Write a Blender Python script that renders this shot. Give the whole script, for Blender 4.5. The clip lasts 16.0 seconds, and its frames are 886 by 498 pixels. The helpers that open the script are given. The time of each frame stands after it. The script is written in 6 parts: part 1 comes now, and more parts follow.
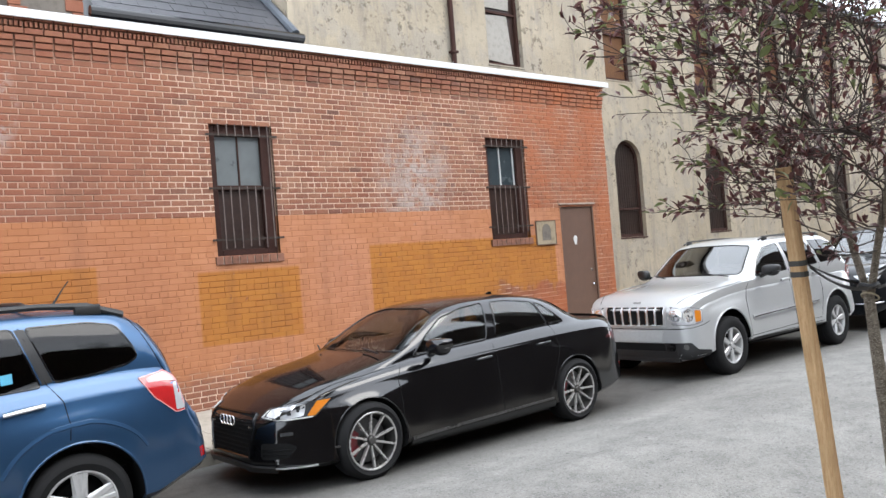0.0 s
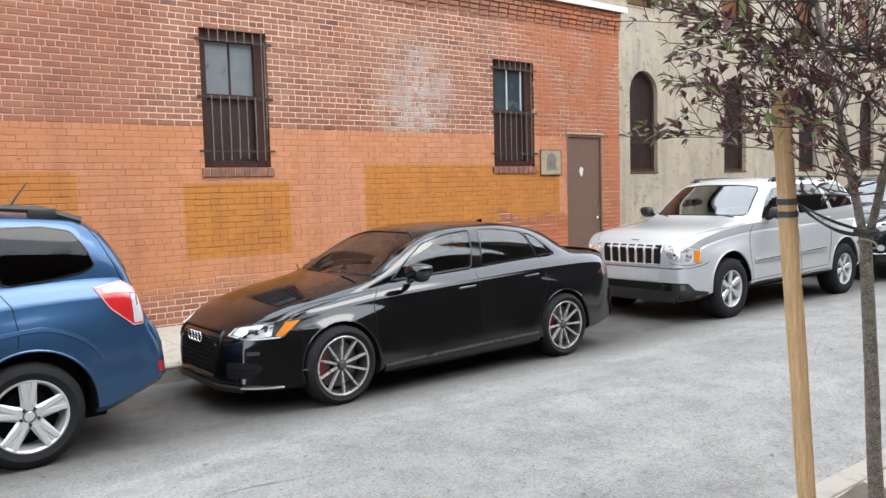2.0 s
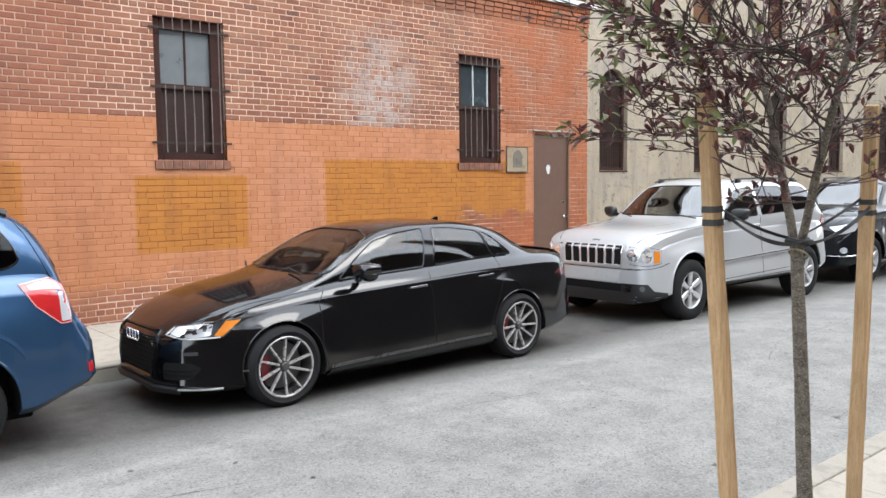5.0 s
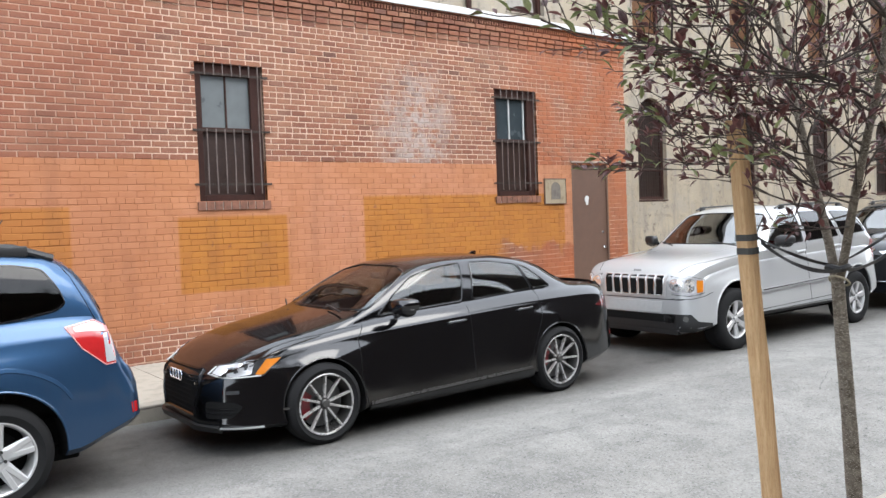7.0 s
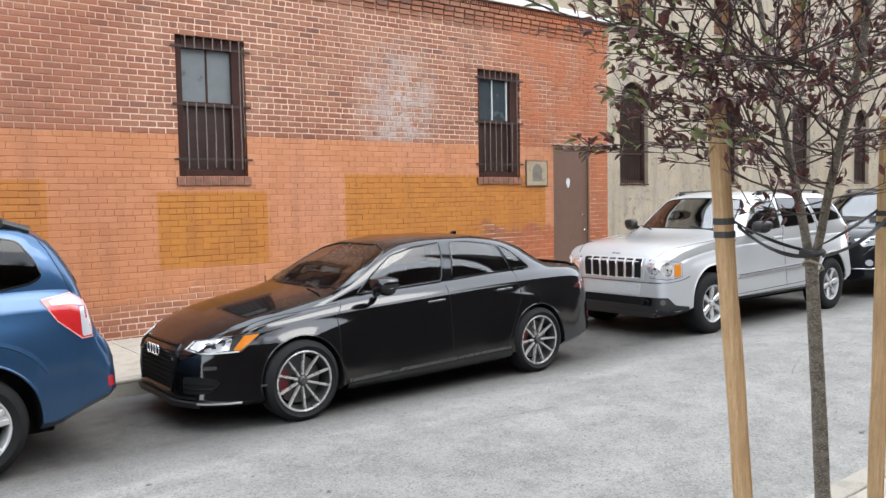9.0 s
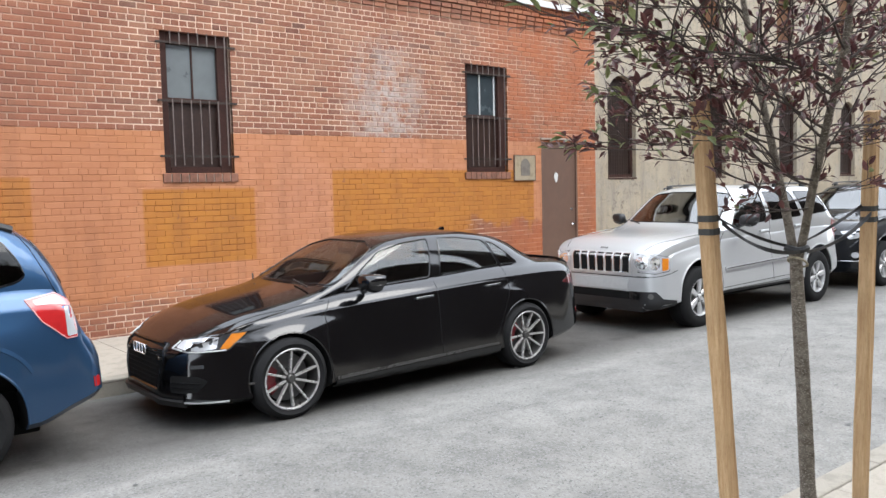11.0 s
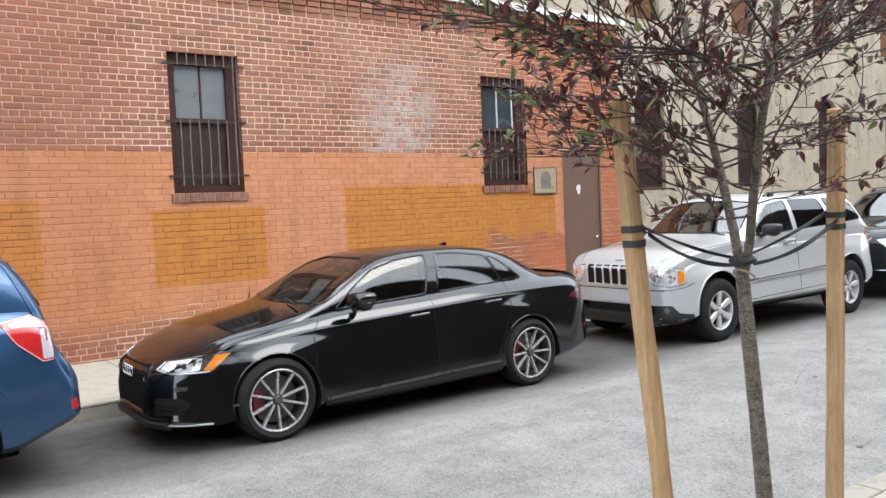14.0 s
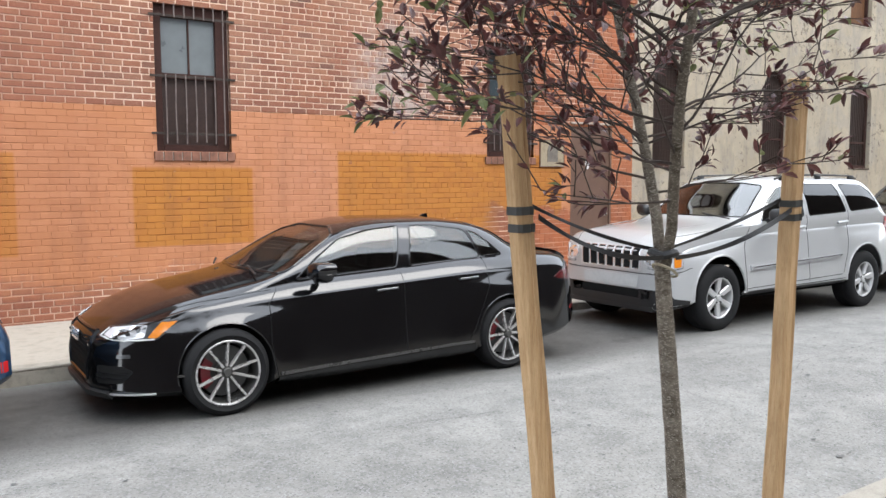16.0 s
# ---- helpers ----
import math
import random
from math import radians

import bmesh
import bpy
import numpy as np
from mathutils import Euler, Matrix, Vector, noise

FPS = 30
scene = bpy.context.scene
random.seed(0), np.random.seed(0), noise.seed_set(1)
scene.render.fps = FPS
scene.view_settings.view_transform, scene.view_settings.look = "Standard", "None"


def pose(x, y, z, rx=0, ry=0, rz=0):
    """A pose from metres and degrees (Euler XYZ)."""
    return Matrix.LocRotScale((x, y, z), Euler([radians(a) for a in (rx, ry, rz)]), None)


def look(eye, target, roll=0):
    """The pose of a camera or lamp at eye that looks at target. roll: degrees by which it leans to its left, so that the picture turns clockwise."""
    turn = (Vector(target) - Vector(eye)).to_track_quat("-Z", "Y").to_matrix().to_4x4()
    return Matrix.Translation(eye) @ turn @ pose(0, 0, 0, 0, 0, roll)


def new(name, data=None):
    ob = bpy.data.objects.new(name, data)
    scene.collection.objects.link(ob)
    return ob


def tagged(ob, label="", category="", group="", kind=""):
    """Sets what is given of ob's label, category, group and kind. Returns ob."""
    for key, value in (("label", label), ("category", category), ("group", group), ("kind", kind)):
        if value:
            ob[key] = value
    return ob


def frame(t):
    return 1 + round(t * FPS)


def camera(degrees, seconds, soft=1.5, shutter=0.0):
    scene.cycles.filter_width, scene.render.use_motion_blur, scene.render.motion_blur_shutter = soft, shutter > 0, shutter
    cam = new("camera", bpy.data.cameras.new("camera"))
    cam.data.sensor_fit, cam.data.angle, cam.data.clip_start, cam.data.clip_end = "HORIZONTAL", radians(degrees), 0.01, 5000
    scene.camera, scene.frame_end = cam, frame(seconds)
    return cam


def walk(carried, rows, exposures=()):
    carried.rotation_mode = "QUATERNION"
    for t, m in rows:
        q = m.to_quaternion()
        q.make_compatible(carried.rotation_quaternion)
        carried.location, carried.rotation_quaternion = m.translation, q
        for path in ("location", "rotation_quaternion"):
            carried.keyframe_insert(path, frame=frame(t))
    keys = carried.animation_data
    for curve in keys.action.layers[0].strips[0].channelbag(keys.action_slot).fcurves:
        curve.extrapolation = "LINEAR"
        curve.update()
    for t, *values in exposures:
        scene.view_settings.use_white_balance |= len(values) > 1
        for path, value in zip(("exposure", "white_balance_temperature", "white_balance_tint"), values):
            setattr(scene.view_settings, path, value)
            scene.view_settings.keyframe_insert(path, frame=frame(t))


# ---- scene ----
cam = camera(57.8, 16.0)
PATH = [
    (0, (-0.136, 0.331, 1.786), (1.148, 1.864, 1.815), -4.6),
    (0.5, (0.013, 0.285, 1.806), (1.233, 1.871, 1.794), -2.1),
    (1, (0.128, 0.269, 1.785), (1.294, 1.893, 1.725), -2.3),
    (1.5, (0.226, 0.375, 1.758), (1.43, 1.97, 1.678), -1.1),
    (2, (0.289, 0.438, 1.74), (1.536, 1.994, 1.589), -1.5),
    (2.5, (0.355, 0.399, 1.756), (1.589, 1.965, 1.605), -1.5),
    (3, (0.449, 0.321, 1.769), (1.609, 1.944, 1.622), -1.4),
    (3.5, (0.526, 0.312, 1.769), (1.682, 1.932, 1.571), -2.4),
    (4, (0.562, 0.383, 1.738), (1.811, 1.939, 1.588), -0.7),
    (4.2, (0.562, 0.416, 1.752), (1.852, 1.934, 1.578), -0.4),
    (6.3, (0.628, 0.389, 1.764), (1.897, 1.932, 1.658), -1.7),
    (6.5, (0.609, 0.383, 1.764), (1.861, 1.939, 1.675), -1.6),
    (7, (0.615, 0.389, 1.765), (1.826, 1.978, 1.686), -2.1),
    (7.5, (0.595, 0.381, 1.769), (1.794, 1.98, 1.697), -2.2),
    (8, (0.596, 0.388, 1.766), (1.785, 1.994, 1.666), -1.5),
    (8.5, (0.601, 0.385, 1.758), (1.807, 1.976, 1.647), -1.1),
    (9, (0.613, 0.382, 1.758), (1.86, 1.941, 1.629), -1.0),
    (11.3, (0.637, 0.381, 1.774), (1.906, 1.92, 1.627), -1.3),
    (11.5, (0.64, 0.374, 1.76), (1.936, 1.891, 1.623), -0.6),
    (12, (0.664, 0.378, 1.758), (1.988, 1.872, 1.637), -1.4),
    (12.5, (0.749, 0.354, 1.76), (2.009, 1.901, 1.624), -1.9),
    (13, (0.849, 0.229, 1.782), (2.023, 1.839, 1.613), -3.2),
    (13.5, (0.949, 0.186, 1.776), (2.104, 1.812, 1.626), -3.2),
    (14, (1.115, 0.244, 1.751), (2.29, 1.859, 1.649), -2.5),
    (14.5, (1.258, 0.295, 1.745), (2.464, 1.881, 1.57), -3.3),
    (15, (1.43, 0.253, 1.746), (2.593, 1.869, 1.55), -2.7),
    (15.5, (1.584, 0.213, 1.763), (2.73, 1.837, 1.542), -0.4),
    (16, (1.733, 0.302, 1.744), (2.847, 1.954, 1.568), -0.1),
]
walk(cam, [(t, look(eye, target, roll)) for t, eye, target, roll in PATH], ((0, 1.93), (0.8, 2.05), (2.0, 2.10), (5, 2.08), (12.4, 2.02), (14.5, 2.09), (16, 2.07)))

# ---- light: overcast sky with a wide soft sun ----
world = bpy.data.worlds.new("overcast_sky")
scene.world = world
world.use_nodes = True
wn, wl = world.node_tree.nodes, world.node_tree.links
sky = wn.new("ShaderNodeTexSky")
sky.sky_type, sky.sun_disc = "NISHITA", False
SUN_ELEVATION, SUN_TURN = 58, 150
sky.sun_elevation, sky.sun_rotation = radians(SUN_ELEVATION), radians(SUN_TURN)
grey = wn.new("ShaderNodeHueSaturation")
grey.inputs["Saturation"].default_value = 0.37
wl.new(sky.outputs[0], grey.inputs["Color"])
# an even cloud layer over the clear sky
cloud = wn.new("ShaderNodeMix")
cloud.data_type = "RGBA"
cloud.inputs[0].default_value = 0.6
cloud.inputs[7].default_value = (6.25, 6.75, 7.45, 1)
wl.new(grey.outputs[0], cloud.inputs[6])
wl.new(cloud.outputs[2], wn["Background"].inputs["Color"])
wn["Background"].inputs["Strength"].default_value = 0.15
sun = new("sun", bpy.data.lights.new("sun", "SUN"))
sun.data.energy, sun.data.angle, sun.data.color = 0.5, radians(40), (1.0, 0.97, 0.92)
sd = Vector((math.sin(radians(SUN_TURN)) * math.cos(radians(SUN_ELEVATION)), math.cos(radians(SUN_TURN)) * math.cos(radians(SUN_ELEVATION)), math.sin(radians(SUN_ELEVATION))))
sun.matrix_world = look(sd * 50, (0, 0, 0))
scene.view_settings.exposure = 2.08

# ---- materials ----
class Mat:
    """A node material, with short ways to add nodes."""

    def __init__(self, name, color=(0.5, 0.5, 0.5), rough=0.6, metal=0.0, spec=0.5, coat=0.0):
        self.m = bpy.data.materials.new(name)
        self.m.use_nodes = True
        self.n, self.l = self.m.node_tree.nodes, self.m.node_tree.links
        self.b = self.n["Principled BSDF"]
        self.set("Base Color", (*color, 1))
        self.set("Roughness", rough)
        self.set("Metallic", metal)
        self.set("Specular IOR Level", spec)
        self.set("Coat Weight", coat)
        self.set("Coat Roughness", 0.03)
        self.set("Coat IOR", 1.45)

    def set(self, key, v):
        if hasattr(v, "links") or hasattr(v, "is_linked"):
            self.l.new(v, self.b.inputs[key])
        else:
            self.b.inputs[key].default_value = v

    def node(self, kind, **inputs):
        n = self.n.new(kind)
        for k, v in inputs.items():
            self.put(n, k, v)
        return n

    def put(self, n, k, v):
        s = n.inputs[int(k[1:])] if k[0] == "i" and k[1:].isdigit() else n.inputs[k.replace("_", " ")]
        if hasattr(v, "is_linked"):
            self.l.new(v, s)
        else:
            s.default_value = v

    def pos(self, obj=False):
        if obj:
            return self.n.new("ShaderNodeTexCoord").outputs["Object"]
        return self.n.new("ShaderNodeNewGeometry").outputs["Position"]

    def noise(self, scale, detail=4.0, rough=0.55, vec=None, stretch=None):
        vec = vec or self.pos()
        if stretch:
            mp = self.node("ShaderNodeMapping", Vector=vec, Scale=stretch)
            vec = mp.outputs[0]
        return self.node("ShaderNodeTexNoise", Vector=vec, Scale=scale, Detail=detail, Roughness=rough).outputs["Fac"]

    def ramp(self, fac, stops):
        r = self.n.new("ShaderNodeValToRGB")
        while len(r.color_ramp.elements) < len(stops):
            r.color_ramp.elements.new(0.5)
        for e, (p, c) in zip(r.color_ramp.elements, stops):
            e.position = p
            e.color = (*c, 1) if isinstance(c, tuple) else (c, c, c, 1)
        self.l.new(fac, r.inputs[0])
        return r.outputs[0]

    def mix(self, fac, a, b, how="MIX"):
        x = self.n.new("ShaderNodeMix")
        x.data_type, x.blend_type = "RGBA", how
        for i, v in ((0, fac), (6, a), (7, b)):
            if hasattr(v, "is_linked"):
                self.l.new(v, x.inputs[i])
            else:
                x.inputs[i].default_value = (*v, 1) if isinstance(v, tuple) else v
        return x.outputs[2]

    def math(self, op, a, b=0.0, clamp=False):
        x = self.n.new("ShaderNodeMath")
        x.operation, x.use_clamp = op, clamp
        for i, v in ((0, a), (1, b)):
            if hasattr(v, "is_linked"):
                self.l.new(v, x.inputs[i])
            else:
                x.inputs[i].default_value = v
        return x.outputs[0]

    def xyz(self):
        s = self.n.new("ShaderNodeSeparateXYZ")
        self.l.new(self.pos(), s.inputs[0])
        return s.outputs

    def bump(self, h, strength=0.4, dist=0.01):
        b = self.node("ShaderNodeBump", Height=h, Strength=strength, Distance=dist)
        self.l.new(b.outputs[0], self.b.inputs["Normal"])
        return self

    def step(self, v, edge, soft):
        """0 below edge, 1 above, over a band of width soft."""
        return self.math("DIVIDE", self.math("SUBTRACT", v, edge - soft / 2), soft, True)

    def box(self, u, v, u0, u1, v0, v1, soft=0.02):
        a = self.math("MULTIPLY", self.step(u, u0, soft), self.math("SUBTRACT", 1.0, self.step(u, u1, soft)))
        b = self.math("MULTIPLY", self.step(v, v0, soft), self.math("SUBTRACT", 1.0, self.step(v, v1, soft)))
        return self.math("MULTIPLY", a, b)


def plain(name, color, rough=0.6, metal=0.0, spec=0.5, vary=0.12, scale=30.0, bump=0.0, coat=0.0):
    """A surface with slight two-scale mottling in colour and gloss."""
    k = Mat(name, color, rough, metal, spec, coat)
    o = k.pos(True)
    n = k.mix(0.5, k.noise(scale, 5, vec=o), k.noise(scale * 0.12, 3, vec=o))
    dark = tuple(c * (1 - vary) for c in color)
    lite = tuple(min(1, c * (1 + vary)) for c in color)
    k.set("Base Color", k.ramp(n, [(0.3, dark), (0.7, lite)]))
    k.set("Roughness", k.ramp(n, [(0.3, max(0.0, rough - 0.06)), (0.7, min(1.0, rough + 0.06))]))
    if bump:
        k.bump(n, bump, 0.004)
    return k.m


# wall's front plane, paint line and paint patches (x0, x1, z0, z1)
WALL_Y = 10.085
PAINT_TOP = 2.58


def brickwork(name, mortar):
    k = Mat(name, rough=0.85, spec=0.25)
    x, y, z = k.xyz()
    rnd = k.n.new("ShaderNodeObjectInfo").outputs["Random"]
    isl = k.n.new("ShaderNodeNewGeometry").outputs["Random Per Island"]
    mixr = k.math("FRACT", k.math("ADD", k.math("MULTIPLY", rnd, 7.31), k.math("MULTIPLY", isl, 5.77)))
    big, mid, fine = k.noise(0.7, 4), k.noise(5.0, 5), k.noise(60.0, 5, 0.7)
    if mortar:
        raw = k.mix(big, (0.56, 0.376, 0.281), (0.64, 0.489, 0.381))
    else:
        raw = k.ramp(mixr, [(0.0, (0.165, 0.0583, 0.0378)), (0.03, (0.105, 0.0489, 0.036)), (0.10, (0.185, 0.0639, 0.0378)), (0.35, (0.215, 0.079, 0.045)), (0.6, (0.25, 0.0996, 0.0558)), (0.8, (0.272, 0.124, 0.0702)), (0.92, (0.205, 0.0846, 0.0513)), (1.0, (0.17, 0.0602, 0.036))])
        raw = k.mix(k.ramp(big, [(0.35, 0.0), (0.7, 0.4)]), raw, (0.269, 0.12, 0.0778))
        raw = k.mix(k.ramp(fine, [(0.35, 0.35), (0.6, 0.0)]), raw, (0.0832, 0.0331, 0.0219))
        raw = k.mix(k.ramp(k.noise(22.0, 6, 0.75), [(0.54, 0.0), (0.74, 0.5)]), raw, (0.371, 0.228, 0.156))
    # pale salts leached through the upper wall
    du = k.math("DIVIDE", k.math("SUBTRACT", x, 7.60), 0.85)
    dv = k.math("DIVIDE", k.math("SUBTRACT", z, 3.10), 1.15)
    rr = k.math("ADD", k.math("MULTIPLY", du, du), k.math("MULTIPLY", dv, dv))
    salt = k.math("MULTIPLY", k.math("SUBTRACT", 1.0, rr, True), k.ramp(k.noise(7.0, 6, 0.7), [(0.40, 0.0), (0.60, 0.95)]))
    du = k.math("DIVIDE", k.math("SUBTRACT", x, 1.75), 0.35)
    dv = k.math("DIVIDE", k.math("SUBTRACT", z, 3.85), 0.6)
    r2 = k.math("ADD", k.math("MULTIPLY", du, du), k.math("MULTIPLY", dv, dv))
    salt2 = k.math("MULTIPLY", k.math("SUBTRACT", 1.0, r2, True), k.ramp(k.noise(5.0, 6, 0.7), [(0.5, 0.0), (0.58, 1.0)]))
    haze = k.math("MULTIPLY", k.ramp(k.noise(1.6, 6, 0.7), [(0.42, 0.0), (0.72, 0.30)]), k.step(z, 2.6, 0.1))
    raw = k.mix(haze, raw, (0.346, 0.211, 0.144))
    rusty = k.math('MULTIPLY', k.step(x, 9.7, 1.2), k.ramp(k.noise(1.8, 5, 0.6), [(0.32, 0.1), (0.6, 0.75)]))
    raw = k.mix(rusty, raw, (0.333, 0.102, 0.0403))
    # the brick is mixed darker towards the left end, below about x 3.6
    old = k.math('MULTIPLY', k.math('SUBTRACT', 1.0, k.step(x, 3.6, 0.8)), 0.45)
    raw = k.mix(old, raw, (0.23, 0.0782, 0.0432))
    raw = k.mix(k.math("MAXIMUM", salt, salt2), raw, (0.371, 0.306, 0.271))
    # peach paint to shoulder height, ochre patches over it, worn off near the pavement
    peach = k.mix(mid, (0.39, 0.168, 0.0893), (0.448, 0.211, 0.124))
    peach = k.mix(k.ramp(big, [(0.3, 0.0), (0.7, 0.6)]), peach, (0.397, 0.163, 0.0634))
    ochre = k.mix(mid, (0.333, 0.126, 0.0242), (0.384, 0.16, 0.0346))
    o = k.box(x, z, 3.98, 5.43, 0.94, 1.875, 0.03)
    o = k.math("MAXIMUM", o, k.box(x, z, 6.63, 10.66, 0.75, 2.10, 0.03))
    o = k.math("MAXIMUM", o, k.box(x, z, -3.0, 2.76, 0.9, 2.03, 0.03))
    o = k.math("MULTIPLY", o, k.ramp(fine, [(0.25, 0.75), (0.4, 1.0)]))
    # the paint is likewise mixed darker left of about x 3.8
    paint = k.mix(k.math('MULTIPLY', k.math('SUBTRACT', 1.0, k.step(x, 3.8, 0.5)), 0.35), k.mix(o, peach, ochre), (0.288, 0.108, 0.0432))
    if mortar:
        paint = k.mix(k.math("MULTIPLY", o, 0.65), paint, (0.17, 0.055, 0.014))
    else:
        paint = k.mix(k.math("MULTIPLY", mixr, 0.25), paint, (0.23, 0.0782, 0.0288))
    low = k.math("ADD", z, k.math("MULTIPLY", k.math("SUBTRACT", k.noise(2.2, 5, 0.6), 0.5), 1.0))
    keep = k.math("MULTIPLY", k.step(low, 0.52, 0.30), k.math("SUBTRACT", 1.0, k.step(z, PAINT_TOP, 0.015)))
    bare = k.math("MULTIPLY", k.step(x, 9.2, 0.4), k.math("SUBTRACT", 1.0, k.step(low, 1.22, 0.1)))
    keep = k.math("MULTIPLY", keep, k.math("SUBTRACT", 1.0, k.math("MAXIMUM", bare, k.math("MULTIPLY", k.step(x, 11.82, 0.05), 0.8))))
    chips = k.ramp(k.noise(9.0, 6, 0.7), [(0.28, 0.0), (0.36, 1.0)])
    keep = k.math("MULTIPLY", keep, chips)
    # painted mortar gets darker patches, imitating shade under the brick edges
    col = k.mix(keep, raw, k.mix(k.ramp(k.noise(6.0, 5, 0.7), [(0.38, 0.30), (0.54, 0.0)]), paint, (0.192, 0.0602, 0.0202)) if mortar else paint)
    k.set("Base Color", k.mix(k.ramp(k.noise(1.1, 6, 0.65, stretch=(3, 1, 0.5)), [(0.5, 0.0), (0.8, 0.3)]), col, (0.0768, 0.0421, 0.0288)))
    k.bump(k.mix(0.5, fine, mid), 0.5, 0.006)
    return k.m


M_BRICK, M_MORTAR = brickwork("weathered_brick", False), brickwork("lime_mortar", True)


def stucco():
    k = Mat("cream_stucco", rough=0.95, spec=0.15)
    a, b, c = k.noise(0.6, 6, 0.6), k.noise(6, 6, 0.65), k.noise(40, 5, 0.6)
    col = k.mix(k.ramp(a, [(0.3, 0.0), (0.7, 1.0)]), (0.292, 0.246, 0.182), (0.385, 0.330, 0.252))
    # newer grey render in cloudy patches, yellowed skim elsewhere
    col = k.mix(k.ramp(k.noise(1.5, 4, 0.6), [(0.50, 0.0), (0.56, 0.45)]), col, (0.285, 0.258, 0.222))
    col = k.mix(k.ramp(k.noise(2.7, 5, 0.65), [(0.55, 0.0), (0.68, 0.5)]), col, (0.415, 0.345, 0.240))
    col = k.mix(k.ramp(b, [(0.30, 0.6), (0.40, 0.0)]), col, (0.225, 0.198, 0.155))
    # chips and pits
    col = k.mix(k.math("MULTIPLY", k.ramp(k.noise(6.5, 6, 0.78), [(0.555, 0.0), (0.60, 0.85)]), k.ramp(k.noise(1.1, 3), [(0.45, 0.25), (0.6, 1.0)])), col, (0.115, 0.096, 0.075))
    col = k.mix(k.ramp(k.noise(1.4, 6, 0.7, stretch=(2.5, 1, 0.4)), [(0.50, 0.0), (0.68, 0.7)]), col, (0.190, 0.172, 0.150))
    k.set("Base Color", col)
    k.bump(k.mix(0.3, k.mix(0.5, b, k.noise(14, 6, 0.7)), c), 0.7, 0.04)
    return k.m


def asphalt():
    k = Mat("worn_asphalt", rough=0.9, spec=0.2)
    x, y, z = k.xyz()
    a, b, c = k.noise(0.35, 5, 0.6), k.noise(3.0, 6, 0.65), k.noise(120, 3, 0.8)
    col = k.mix(k.ramp(a, [(0.3, 0.0), (0.7, 1.0)]), (0.168, 0.162, 0.15), (0.234, 0.228, 0.212))
    # long wear bands along the street, and blotches
    col = k.mix(k.ramp(k.noise(1.0, 5, 0.6, stretch=(0.25, 1.6, 1)), [(0.42, 0.0), (0.62, 0.55)]), col, (0.261, 0.254, 0.234))
    col = k.mix(k.ramp(b, [(0.38, 0.45), (0.56, 0.0)]), col, (0.109, 0.106, 0.101))
    col = k.mix(k.ramp(k.noise(14, 6, 0.75), [(0.30, 0.55), (0.46, 0.0)]), col, (0.0897, 0.0874, 0.0827))
    grit = k.node("ShaderNodeTexVoronoi", Vector=k.pos(), Scale=85.0).outputs["Color"]
    g = k.n.new("ShaderNodeSeparateColor")
    k.l.new(grit, g.inputs[0])
    col = k.mix(k.ramp(g.outputs[0], [(0.0, 0.5), (0.3, 0.0), (0.7, 0.0), (1.0, 0.42)]), col, k.ramp(g.outputs[1], [(0.4, 0.05), (0.6, 0.29)]))
    # oil and dirt where cars stand, with the shade under them painted in
    oil_and_shade = k.math("MULTIPLY", k.box(y, x, 5.75, 7.9, -20.0, 60.0, 0.8), k.ramp(b, [(0.3, 0.6), (0.7, 0.95)]))
    col = k.mix(oil_and_shade, col, (0.0468, 0.0445, 0.0421))
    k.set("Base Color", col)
    k.bump(k.mix(0.5, c, g.outputs[2]), 0.7, 0.007)
    return k.m


def concrete(name, lo, hi, bump=0.4):
    k = Mat(name, rough=0.9, spec=0.2)
    a, b, c = k.noise(0.8, 6, 0.6), k.noise(9, 6, 0.6), k.noise(90, 4, 0.7)
    col = k.mix(a, lo, hi)
    col = k.mix(k.ramp(b, [(0.35, 0.4), (0.5, 0.0)]), col, tuple(v * 0.65 for v in lo))
    col = k.mix(k.ramp(c, [(0.3, 0.3), (0.5, 0.0)]), col, tuple(v * 0.5 for v in lo))
    k.set("Base Color", col)
    k.bump(k.mix(0.5, b, c), bump, 0.006)
    return k.m


def wood(name, lo, hi, axis=2, scale=6.0):
    k = Mat(name, rough=0.75, spec=0.3)
    st = [14, 14, 14]
    st[axis] = 0.7
    o = k.pos(True)
    g = k.noise(scale, 6, 0.65, vec=o, stretch=tuple(st))
    f = k.noise(scale * 6, 4, 0.7, vec=o, stretch=tuple(st))
    col = k.mix(k.ramp(g, [(0.3, 0.0), (0.7, 1.0)]), lo, hi)
    col = k.mix(k.ramp(f, [(0.3, 0.5), (0.5, 0.0)]), col, tuple(v * 0.45 for v in lo))
    k.set("Base Color", k.mix(k.ramp(k.noise(3, 4, vec=o), [(0.45, 0.0), (0.8, 0.5)]), col, tuple(v * 0.6 for v in lo)))
    k.bump(g, 0.3, 0.004)
    return k.m


def bark():
    k = Mat("grey_bark", rough=0.9, spec=0.2)
    o = k.pos()
    a = k.noise(26, 6, 0.7, vec=o, stretch=(1, 1, 1.6))
    b = k.noise(120, 4, 0.7, vec=o, stretch=(1, 1, 2.2))
    col = k.mix(k.ramp(a, [(0.35, 0.0), (0.65, 1.0)]), (0.064, 0.0531, 0.0397), (0.173, 0.15, 0.122))
    col = k.mix(k.ramp(b, [(0.54, 0.0), (0.62, 0.8)]), col, (0.32, 0.294, 0.256))
    k.set("Base Color", col)
    k.bump(k.mix(0.5, a, b), 0.7, 0.006)
    return k.m


